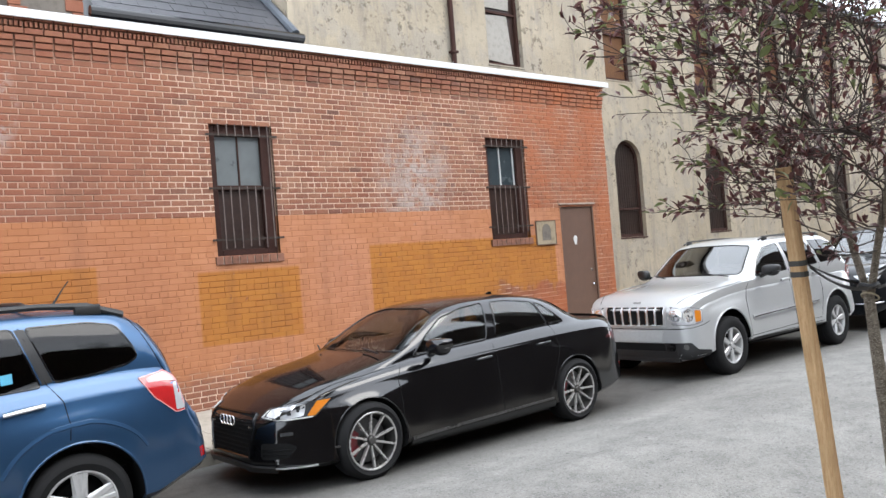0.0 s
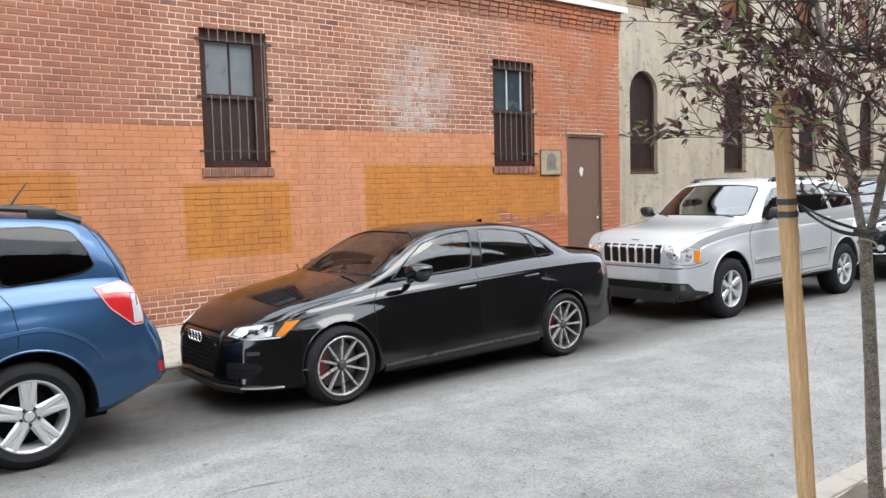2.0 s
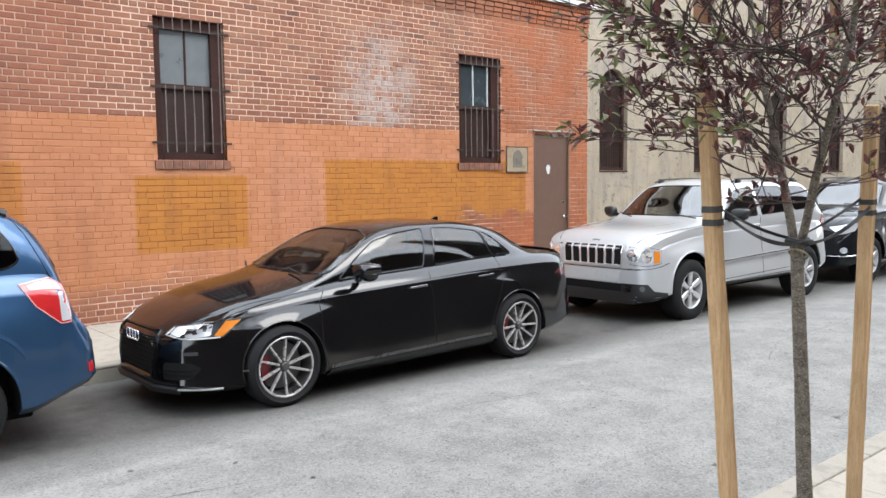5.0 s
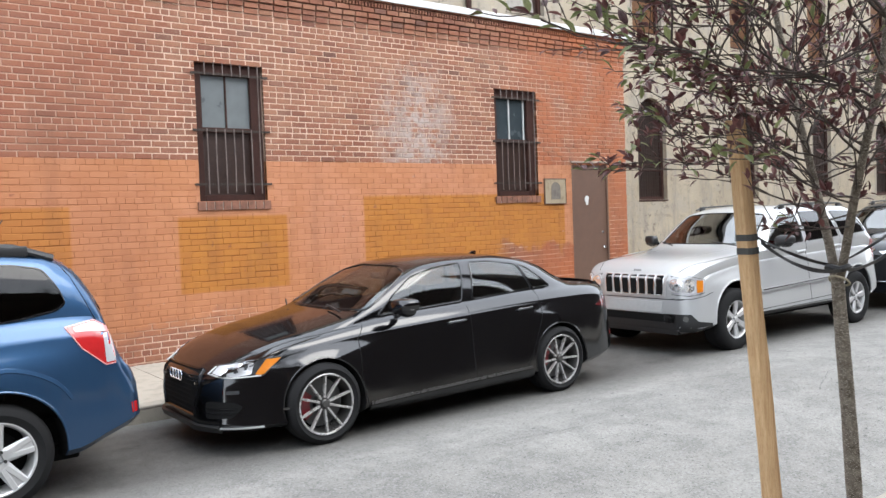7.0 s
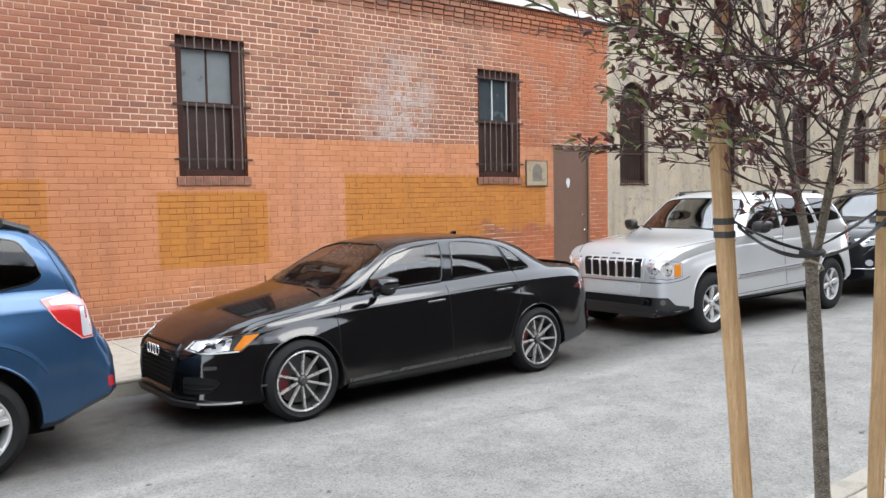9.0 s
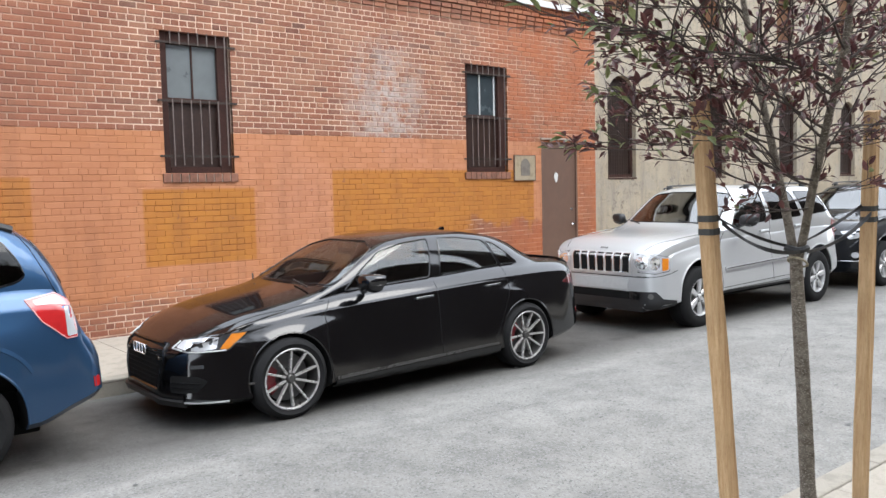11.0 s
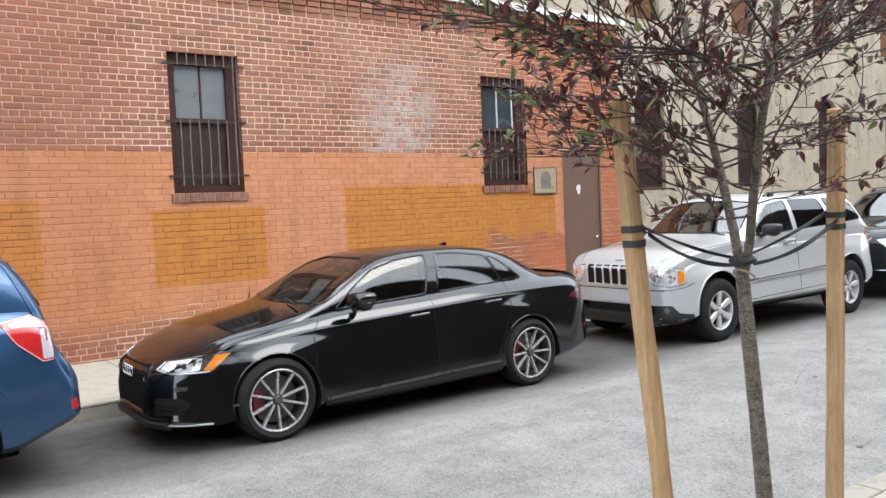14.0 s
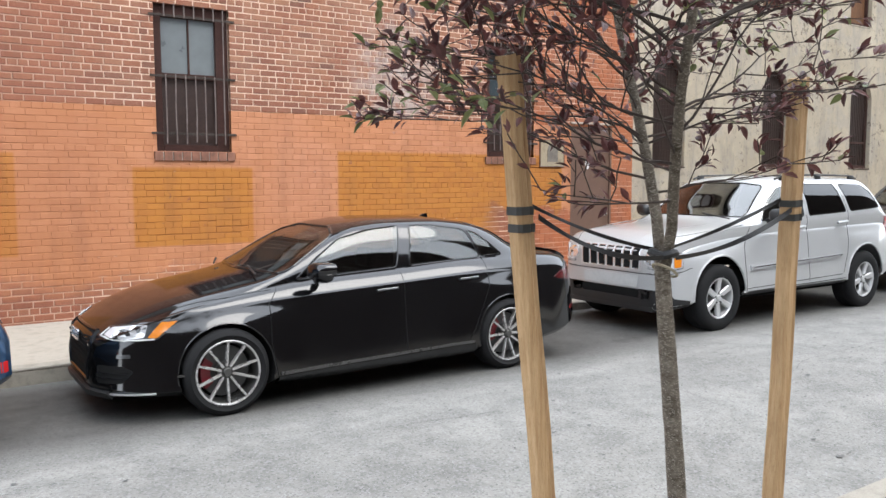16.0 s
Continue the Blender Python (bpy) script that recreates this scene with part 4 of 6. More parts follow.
def lathe(profile, n=48):
    """A ring turned about the y axis from (radius, y) points."""
    bm = bmesh.new()
    rings = [[bm.verts.new((r * math.cos(a), y, r * math.sin(a))) for r, y in profile] for a in (2 * math.pi * k / n for k in range(n))]
    for k in range(n):
        a, b = rings[k], rings[(k + 1) % n]
        for i in range(len(profile) - 1):
            bm.faces.new((a[i], a[i + 1], b[i + 1], b[i]))
    return bm


def spoke(r0, r1, w0, w1, y0, y1, thick, turn):
    """A tapered spoke, leaning from the hub at depth y0 to the rim at depth y1."""
    bm = bmesh.new()
    n = 4
    rows = []
    for i in range(n + 1):
        t = i / n
        r, w, y = r0 + (r1 - r0) * t, w0 + (w1 - w0) * t, y0 + (y1 - y0) * t
        rows.append([bm.verts.new(p) for p in ((-w * 0.72, y, r), (w * 0.72, y, r), (w, y + thick * 0.35, r), (w * 0.8, y + thick, r), (-w * 0.8, y + thick, r), (-w, y + thick * 0.35, r))])
    for a, b in zip(rows, rows[1:]):
        for k in range(6):
            bm.faces.new((a[k], a[(k + 1) % 6], b[(k + 1) % 6], b[k]))
    bm.faces.new(rows[0])
    bm.faces.new(rows[-1][::-1])
    bmesh.ops.rotate(bm, verts=bm.verts, matrix=Matrix.Rotation(turn, 3, "Y"))
    return bm


def wheel(car, at, r, rim, width, style, turn=0.0):
    """A wheel facing -y at a place in the car: hub, tyre, rim, spokes, nuts, brake."""
    h = width / 2
    alloy = M_ALLOY_DARK if style == "sedan" else M_ALLOY
    hub = part("wheel", lathe([(0.001, -h + 0.018), (0.028, -h + 0.018), (0.034, -h + 0.024), (0.036, -h + 0.05), (0.07, -h + 0.055), (0.07, h - 0.06), (0.001, h - 0.06)], 24), alloy, car, smooth=True)
    hub.matrix_local = Matrix.Translation(at)
    tyre = lathe([(rim - 0.008, -h + 0.02), (rim + 0.004, -h + 0.004), (rim + 0.02, -h), (rim + 0.45 * (r - rim), -h - 0.012), (r - 0.022, -h + 0.004), (r - 0.006, -h + 0.022), (r, -h + 0.045), (r, -h + 0.08), (r - 0.008, -h + 0.082), (r - 0.008, -h + 0.088), (r, -h + 0.09), (r, h - 0.045), (r - 0.02, h), (rim + 0.02, h), (rim - 0.008, h - 0.02), (rim - 0.008, -h + 0.02)])
    part("tyre", tyre, M_RUBBER, hub, "black rubber tyre", smooth=True)
    part("rim", lathe([(rim - 0.004, -h + 0.012), (rim + 0.003, -h + 0.006), (rim - 0.006, -h + 0.004), (rim - 0.016, -h + 0.012), (rim - 0.02, -h + 0.03), (rim - 0.03, -h + 0.07), (rim - 0.035, h - 0.03), (rim - 0.004, h - 0.01)]), alloy if style != "sedan" else M_ALLOY_DARK, hub, smooth=True)
    if style == "sedan":
        part("rim_lip", lathe([(rim + 0.002, -h + 0.003), (rim - 0.004, -h), (rim - 0.013, -h + 0.004), (rim - 0.013, -h + 0.012), (rim + 0.002, -h + 0.012)]), M_ALLOY_GREY, hub, smooth=True)
    disc = rim * (0.78 if style == "sedan" else 0.66)
    part("brake_disc", lathe([(0.06, -0.005), (disc, -0.005), (disc, 0.02), (0.06, 0.02), (0.06, -0.005)]), M_DISC if style == "sedan" else M_WELL, hub, smooth=True)
    part("backing", lathe([(0.05, 0.03), (rim - 0.03, 0.03), (rim - 0.03, 0.035), (0.05, 0.035)], 24), M_WELL, hub)
    if style == "sedan":
        bm = bmesh.new()
        rows = []
        for k in range(9):
            a = radians(142 + 76 * k / 8)
            rows.append([bm.verts.new((rr * math.cos(a), y, rr * math.sin(a))) for rr, y in ((disc * 0.60, -0.035), (disc * 0.98, -0.04), (disc * 1.03, -0.02), (disc * 1.03, 0.02), (disc * 0.6, 0.02))])
        for a, b in zip(rows, rows[1:]):
            for i in range(5):
                bm.faces.new((a[i], a[(i + 1) % 5], b[(i + 1) % 5], b[i]))
        bm.faces.new(rows[0])
        bm.faces.new(rows[-1][::-1])
        part("brake_caliper", bm, M_RED, hub, "red painted brake caliper", smooth=True)
        for i in range(5):
            for s in (-1, 1):
                part("spoke", spoke(0.045, rim - 0.008, 0.010, 0.0105, -h + 0.035, -h + 0.008, 0.03, radians(72 * i + s * 17) + turn), M_ALLOY_GREY, hub, smooth=True, angle=0.4)
        part("centre_cap", lathe([(0.001, -h + 0.012), (0.028, -h + 0.013), (0.03, -h + 0.02)], 20), M_ALLOY_DARK, hub, smooth=True)
    elif style == "wagon":
        for i in range(5):
            part("spoke", spoke(0.04, rim - 0.01, 0.046, 0.056, -h + 0.02, -h + 0.012, 0.035, radians(72 * i) + turn), M_ALLOY, hub, smooth=True, angle=0.4)
            for s in (-1, 1):
                part("spoke_rib", spoke(0.075, rim - 0.012, 0.018, 0.019, -h + 0.012, -h + 0.003, 0.02, radians(72 * i + s * 9.5) + turn), M_ALLOY, hub, smooth=True, angle=0.4)
            a = radians(72 * i + 36) + turn
            bm = lathe([(0.001, -h + 0.008), (0.010, -h + 0.008), (0.011, -h + 0.02)], 10)
            bmesh.ops.translate(bm, verts=bm.verts, vec=(0.055 * math.sin(a), 0, 0.055 * math.cos(a)))
            part("wheel_nut", bm, M_TRIM, hub)
    else:
        for i in range(6):
            part("spoke", spoke(0.035, rim - 0.01, 0.03, 0.04, -h + 0.028, -h + 0.010, 0.035, radians(60 * i) + turn), M_ALLOY, hub, smooth=True, angle=0.4)
        for i in range(5):
            a = radians(72 * i) + turn
            bm = lathe([(0.001, -h + 0.014), (0.009, -h + 0.014), (0.01, -h + 0.03)], 8)
            bmesh.ops.translate(bm, verts=bm.verts, vec=(0.057 * math.sin(a), 0, 0.057 * math.cos(a)))
            part("wheel_nut", bm, M_ALLOY_DARK, hub)
    return hub


def copy_part(ob, m):
    """A copy of a part with its sub-parts at a local pose, sharing the meshes."""
    made = {}
    for o in (ob, *ob.children_recursive):
        made[o] = o.copy()
        scene.collection.objects.link(made[o])
        made[o].parent = made.get(o.parent, o.parent)
    made[ob].matrix_local = m
    return made[ob]


def wheels(car, axles, y, r, rim, width, style, z=0.0):
    first = wheel(car, (axles[0], -y, r + z), r, rim, width, style, radians(18) if style == "sedan" else -0.32 if style == "wagon" else 0.0)
    for k, (x, s) in enumerate(((axles[1], -1), (axles[0], 1), (axles[1], 1))):
        m = Matrix.Translation((x, s * y, r + z)) @ Matrix.Rotation(0.32 + 0.4 * k, 4, "Y")
        if s > 0:
            m = m @ Matrix.Rotation(math.pi, 4, "Z")
        copy_part(first, m)
    return first


def seat_bm(x, y, w=0.25, z=0.35, top=1.05, head=True):
    bm = box(x - 0.28, x + 0.22, y - w, y + w, z, z + 0.16, 0.05)
    v0 = len(bm.verts)
    add_box(bm, x + 0.14, x + 0.28, y - w, y + w, z + 0.1, top - 0.22, 0.05)
    if head:
        add_box(bm, x + 0.24, x + 0.33, y - 0.12, y + 0.12, top - 0.19, top, 0.04)
    bm.verts.ensure_lookup_table()
    bmesh.ops.transform(bm, matrix=Matrix.Translation((x + 0.14, 0, z)) @ Matrix.Rotation(radians(12), 4, "Y") @ Matrix.Translation((-x - 0.14, 0, -z)), verts=bm.verts[v0:])
    return bm


def cabin(car, x0, x1, z, top, dash_z, hw):
    """Seats, dashboard and steering wheel behind the glass."""
    for y in (-0.36, 0.36):
        part("seat", seat_bm(x0 + 0.9, y, 0.24, z, top), M_SEAT, car, "dark upholstered front seat", smooth=True)
    part("rear_seat", seat_bm(x1 - 0.5, 0, hw - 0.15, z, top - 0.05, False), M_SEAT, car, smooth=True)
    part("dashboard", box(x0 - 0.05, x0 + 0.3, -hw + 0.1, hw - 0.1, z + 0.1, dash_z, 0.05), M_SEAT, car, smooth=True)
    ring = [(x0 + 0.38 + 0.06 * math.sin(a), -0.36 + 0.18 * math.cos(a), dash_z - 0.09 + 0.17 * math.sin(a)) for a in (2 * math.pi * k / 24 for k in range(25))]
    part("steering_wheel", tube(ring, 0.014, 6), M_SEAT, car, smooth=True)


def side_mirror(car, at, side, cap_mat, size=(0.10, 0.11, 0.075)):
    """A door mirror: rounded housing, glass at its back, and a stalk."""
    bm = bmesh.new()
    bmesh.ops.create_uvsphere(bm, u_segments=20, v_segments=12, radius=1)
    for w in bm.verts:
        # squarish housing, flat at the back and tapering towards the outer end
        c = Vector([math.copysign(abs(v) ** 0.62, v) for v in w.co])
        c.x = min(c.x, 0.35)
        w.co = Vector((at[0] + c.x * size[0] + 0.025 * c.y, at[1] + c.y * size[1] * side, at[2] + c.z * size[2] * (0.86 - 0.16 * c.y) + 0.012 * c.y))
    m = part("door_mirror", bm, cap_mat, car, smooth=True, angle=0.8)
    bm = bmesh.new()
    bmesh.ops.create_uvsphere(bm, u_segments=18, v_segments=10, radius=1)
    for w in bm.verts:
        c = w.co
        w.co = Vector((at[0] + 0.006 + min(c.x, 0.3) * size[0] * 0.98, at[1] + c.y * size[1] * side * 0.96, at[2] - 0.022 + min(c.z, 0.1) * size[2] * 0.95))
    part("mirror_base", bm, M_GLOSSBLACK, m, smooth=True)
    part("mirror_stalk", tube([(at[0] + 0.02, at[1] - side * size[1] * 0.6, at[2] - 0.05), (at[0] + 0.03, at[1] - side * (size[1] + 0.09), at[2] - 0.09)], [0.025, 0.035], 8), M_GLOSSBLACK, m, smooth=True)
    part("mirror_glass", prism([(at[1] + size[1] * 0.82 * math.cos(a), at[2] + size[2] * 0.78 * math.sin(a)) for a in (2 * math.pi * k / 20 for k in range(20))], 0, at[0] + size[0] * 0.35, at[0] + size[0] * 0.38), M_CHROME, m)
    return m


def glazing(car, body, bvh, spec, sides, screen, back, glass, back_glass, cavity, floor):
    """Cuts the cabin and its windows, and lays the glass. sides: name, outline (x, z), glass; screen, back: outline (y, z) with the x span to cut."""
    cutters = [loft(spec, cavity, 0.055, floor)]
    cutters += [prism(rounded(o, 0.03), 1, -1.2, 1.2) for _, o, _ in sides]
    cutters += [prism(rounded(o, 0.05), 0, a, b) for o, a, b in (screen, back) if o]
    cut(body, cutters, M_SEAT)
    for nm, o, g in sides:
        mx, mz = sum(p[0] for p in o) / len(o), sum(p[1] for p in o) / len(o)
        for s in (1, -1):
            big = [(x + 0.008 * (1 if x > mx else -1), -s, z + 0.008 * (1 if z > mz else -1)) for x, z in o]
            pane = conform(nm, big, (0, s, 0), bvh, g, car, 0.002, 0.005, 0.06, r=0.032)
            pane.visible_shadow = False
            d, u, v = frame_of((0, s, 0))
            ring = rounded([(Vector(p).dot(u), Vector(p).dot(v)) for p in big], 0.035)
            conform_line("window_seal", [u * a + v * b for a, b in ring], (0, s, 0), bvh, M_GLOSSBLACK, pane, 0.007, 0.001, True)
    for nm, (o, a, b), sgn, g in (("windscreen", screen, 1, glass), ("rear_window", back, -1, back_glass)):
        if o:
            pane = conform(nm, [(0, y * 1.02, z + (0.008 if z > 1.1 else -0.008)) for y, z in o], (sgn, 0, 0), bvh, g, car, 0.002, 0.005, 0.08, r=0.055)
            pane.visible_shadow = False
            ring = rounded([(y * 1.02, z) for y, z in o], 0.055)
            conform_line("window_seal", [(0, y, z) for y, z in ring], (sgn, 0, 0), bvh, M_GLOSSBLACK, pane, 0.009, 0.001, True)


def car_body(car, spec, length, paint, axles, r_arch, arch_z, hw, n=64):
    bm = loft(spec, spread(length, n))
    bvh = BVHTree.FromBMesh(bm)
    body = part("body", bm, paint, car)
    cyl = []
    for x in axles:
        for s in (-1, 1):
            a, b = (-1.3, -hw + 0.30) if s < 0 else (hw - 0.30, 1.3)
            cyl.append(prism([(x + r_arch * math.cos(t), arch_z + r_arch * math.sin(t)) for t in (2 * math.pi * k / 40 for k in range(40))], 1, a, b))
    cut(body, cyl, M_WELL)
    return body, bvh


def finish_body(body, angle=0.55):
    me = body.data
    bm = bmesh.new()
    bm.from_mesh(me)
    for f in bm.faces:
        f.smooth = True
    for e in bm.edges:
        if len(e.link_faces) == 2 and e.calc_face_angle(0) > angle:
            e.smooth = False
        elif len(e.link_faces) == 2 and e.link_faces[0].material_index != e.link_faces[1].material_index:
            e.smooth = False
    bm.to_mesh(me)
    bm.free()


def arch_flare(car, bvh, x, z, r, mat, side, width=0.03, a0=-10, a1=190):
    """A raised lip round a wheel opening."""
    pts = [(x + r * math.cos(radians(a0 + (a1 - a0) * k / 30)), -side, z + r * math.sin(radians(a0 + (a1 - a0) * k / 30))) for k in range(31)]
    return conform_line("arch_lip", pts, (0, side, 0), bvh, mat, car, width, -width * 0.62, sides=8)


# ---- black sedan ----
def black_sedan():
    car = thing("sedan", pose(2.80, 6.845, 0), "glossy black four-door sedan parked at the kerb", "car", "parked cars")
    axles, hw = (0.86, 3.49), 0.89
    body, bvh = car_body(car, SEDAN, 4.47, M_BLACK_PAINT, axles, 0.352, 0.335, hw)
    f_win = [(1.48, 0.955), (1.66, 1.105), (1.90, 1.238), (2.15, 1.298), (2.475, 1.325), (2.39, 0.996)]
    r_win = [(2.53, 1.002), (2.61, 1.325), (2.85, 1.318), (3.17, 1.272), (3.27, 1.037)]
    q_win = [(3.305, 1.040), (3.215, 1.264), (3.31, 1.232), (3.43, 1.145), (3.535, 1.048)]
    glazing(car, body, bvh, SEDAN, [("front_side_window", f_win, M_GLASS), ("rear_side_window", r_win, M_GLASS), ("quarter_window", q_win, M_GLASS)],
            ([(-0.66, 1.0), (0.66, 1.0), (0.60, 1.15), (0.53, 1.275), (0.3, 1.33), (-0.3, 1.33), (-0.53, 1.275), (-0.60, 1.15)], 1.0, 2.25),
            ([(-0.56, 1.09), (0.56, 1.09), (0.48, 1.27), (0.3, 1.325), (-0.3, 1.325), (-0.48, 1.27)], 3.05, 4.1), M_SCREEN, M_GLASS,
            [1.30 + 0.12 * i for i in range(20)], 0.42)
    finish_body(body)
    cabin(car, 1.35, 3.45, 0.42, 1.12, 0.93, 0.80)
    part("rear_view_mirror", box(1.93, 1.97, -0.12, 0.12, 1.20, 1.265, 0.015), M_TRIM, car, smooth=True)
    wheels(car, axles, hw - 0.125, 0.325, 0.242, 0.235, "sedan")
    for s in (1, -1):
        d = (0, s, 0)
        for x in axles:
            arch_flare(car, bvh, x, 0.335, 0.358, M_BLACK_PAINT, s, 0.008)
        seams = [[(1.24, -s, 0.25), (1.20, -s, 0.5), (1.21, -s, 0.8), (1.30, -s, 0.905)], [(2.40, -s, 0.27), (2.40, -s, 0.6), (2.41, -s, 0.98)], [(3.02, -s, 0.30), (3.10, -s, 0.42), (3.20, -s, 0.62), (3.28, -s, 0.80), (3.29, -s, 1.03)], [(1.24, -s, 0.27), (3.02, -s, 0.30)]]
        for q in seams:
            conform_line("door_seam", q, d, bvh, M_WELL, car, 0.0035, -0.0008)
        for x, z in ((2.24, 0.815), (3.07, 0.85)):
            conform("handle_recess", [(x - 0.11, -s, z - 0.026), (x + 0.11, -s, z - 0.02), (x + 0.11, -s, z + 0.024), (x - 0.11, -s, z + 0.02)], d, bvh, M_GLOSSBLACK, car, 0.001, 0.004, r=0.02)
            h = conform_line("door_handle", [(x - 0.10, -s, z + 0.004), (x + 0.10, -s, z + 0.012)], d, bvh, M_GLOSSBLACK, car, 0.010, 0.012, sides=8)
            conform_line("handle_trim", [(x - 0.095, -s, z + 0.013), (x + 0.095, -s, z + 0.021)], d, bvh, M_ALLOY_GREY, h, 0.0022, 0.021)
        conform("sill_blade", [(1.26, -s, 0.255), (3.08, -s, 0.295), (3.08, -s, 0.315), (1.26, -s, 0.280)], d, bvh, M_ALLOY_DARK, car, 0.010, 0.02)
        conform("sill_skirt", [(1.24, -s, 0.19), (3.10, -s, 0.21), (3.10, -s, 0.288), (1.24, -s, 0.25)], d, bvh, M_BLACK_PAINT, car, 0.016, 0.03, 0.08)
        side_mirror(car, (1.60 if s > 0 else 1.72, -s * 0.955, 1.035 if s > 0 else 0.985), -s, M_BLACK_PAINT)
        # headlight wrapping the corner
        q = (0.62, 0.78 * s, 0)
        lens = conform("headlight", [(0.08, -0.50 * s, 0.682), (0.03, -0.48 * s, 0.615), (0.15, -0.68 * s, 0.590), (0.34, -0.83 * s, 0.605), (0.49, -0.85 * s, 0.738), (0.30, -0.78 * s, 0.728)], q, bvh, M_LAMP_DARK, car, 0.004, 0.012, 0.04, "clear lens over dark reflector", 0.02)
        conform("reflector", [(0.11, -0.54 * s, 0.678), (0.07, -0.51 * s, 0.628), (0.17, -0.68 * s, 0.603), (0.27, -0.77 * s, 0.622), (0.29, -0.77 * s, 0.712)], q, bvh, M_LAMP_CLEAR, lens, 0.007, 0.006, 0.04, "", 0.015)
        conform("indicator", [(0.29, -0.785 * s, 0.620), (0.34, -0.82 * s, 0.616), (0.475, -0.85 * s, 0.730), (0.37, -0.81 * s, 0.725)], q, bvh, M_LAMP_AMBER, lens, 0.008, 0.006, 0.04, "amber turn signal", 0.012)
        conform_line("light_guide", [(0.10, -0.52 * s, 0.672), (0.05, -0.49 * s, 0.622), (0.16, -0.67 * s, 0.597), (0.33, -0.81 * s, 0.610)], q, bvh, M_WHITE, lens, 0.006, 0.008)
        conform("air_intake", [(0.06, -0.44 * s, 0.42), (0.16, -0.68 * s, 0.42), (0.22, -0.74 * s, 0.385), (0.16, -0.68 * s, 0.30), (0.06, -0.44 * s, 0.29)], q, bvh, M_WELL, car, 0.003, 0.01, 0.05, "black air intake", 0.03)
        for z in (0.33, 0.365):
            conform_line("intake_blade", [(0.06, -0.45 * s, z), (0.19, -0.70 * s, z + 0.006)], q, bvh, M_GLOSSBLACK, car, 0.005, 0.004)
        conform("fog_trim", [(0.13, -0.63 * s, 0.475), (0.20, -0.71 * s, 0.478), (0.20, -0.71 * s, 0.505), (0.13, -0.63 * s, 0.502)], q, bvh, M_LAMP_DARK, car, 0.003, 0.008, 0.05)
        conform("side_marker", [(0.50, -s, 0.335), (0.58, -s, 0.335), (0.58, -s, 0.35), (0.50, -s, 0.35)], d, bvh, M_ALLOY_DARK, car, 0.004, 0.006)
        conform_line("splitter_trim", [(0.05, -0.40 * s, 0.215), (0.16, -0.70 * s, 0.225), (0.34, -0.83 * s, 0.235)], q, bvh, M_ALLOY, car, 0.008, 0.008)
        conform("tail_light", [(4.24, -0.74 * s, 0.86), (4.44, -0.50 * s, 0.90), (4.44, -0.50 * s, 0.76), (4.33, -0.70 * s, 0.75), (4.12, -0.82 * s, 0.80)], (-0.6, s, 0), bvh, M_LAMP_SMOKED, car, 0.004, 0.01, 0.05, "dark red tail light", 0.02)
        conform("rear_reflector", [(4.30, -0.72 * s, 0.47), (4.40, -0.60 * s, 0.47), (4.40, -0.60 * s, 0.50), (4.30, -0.72 * s, 0.50)], (-0.7, s, 0), bvh, M_LAMP_RED, car, 0.004, 0.008)
    # grille, emblem and lower lip
    fx = (1, 0, 0)
    grille = conform("grille", [(0, -0.36, 0.64), (0, 0.36, 0.64), (0, 0.40, 0.55), (0, 0.32, 0.30), (0, -0.32, 0.30), (0, -0.40, 0.55)], fx, bvh, M_WELL, car, 0.004, 0.01, 0.06, "black mesh grille", 0.03)
    for i in range(8):
        z = 0.335 + i * 0.038
        conform_line("grille_bar", [(0, -0.31 - 0.07 * min(1, (z - 0.3) / 0.25), z), (0, 0.31 + 0.07 * min(1, (z - 0.3) / 0.25), z)], fx, bvh, M_WELL, grille, 0.006, 0.004)
    conform_line("grille_frame", [(0, -0.37, 0.645), (0, 0.37, 0.645), (0, 0.41, 0.55), (0, 0.33, 0.295), (0, -0.33, 0.295), (0, -0.41, 0.55)], fx, bvh, M_GLOSSBLACK, grille, 0.012, 0.006, True)
    for i in range(4):
        c = (i - 1.5) * 0.062
        ring = [(-0.022, c + 0.041 * math.cos(a), 0.585 + 0.041 * math.sin(a)) for a in (2 * math.pi * k / 20 for k in range(21))]
        part("emblem_ring", tube(ring, 0.006, 6), M_CHROME, grille, smooth=True)
    conform("front_lip", [(0, -0.58, 0.205), (0, 0.58, 0.205), (0, 0.58, 0.24), (0, -0.58, 0.24)], fx, bvh, M_TRIM, car, 0.03, 0.05)
    for s in (1, -1):
        conform_line("bonnet_seam", [(0.10, 0.50 * s, 2), (0.4, 0.66 * s, 2), (0.9, 0.72 * s, 2), (1.25, 0.74 * s, 2)], (0, 0, -1), bvh, M_WELL, car, 0.0035, -0.0008)
        part("wiper", tube([(1.20, -0.55 + 0.5 * (s + 1), 1.0), (1.27, -0.2 + 0.4 * (s + 1), 1.03)], 0.008, 6), M_TRIM, car)
    conform("boot_spoiler", [(4.30, -0.58, 3), (4.42, -0.56, 3), (4.42, 0.56, 3), (4.30, 0.58, 3)], (0, 0, -1), bvh, M_BLACK_PAINT, car, 0.022, 0.03, 0.08)
    part("roof_fin", prism([(3.02, 1.36), (3.16, 1.345), (3.15, 1.405), (3.12, 1.405)], 1, -0.012, 0.012), M_BLACK_PAINT, car)
    part("floor_pan", box(0.5, 4.0, -0.62, 0.62, 0.15, 0.22, 0.02), M_WELL, car)


black_sedan()

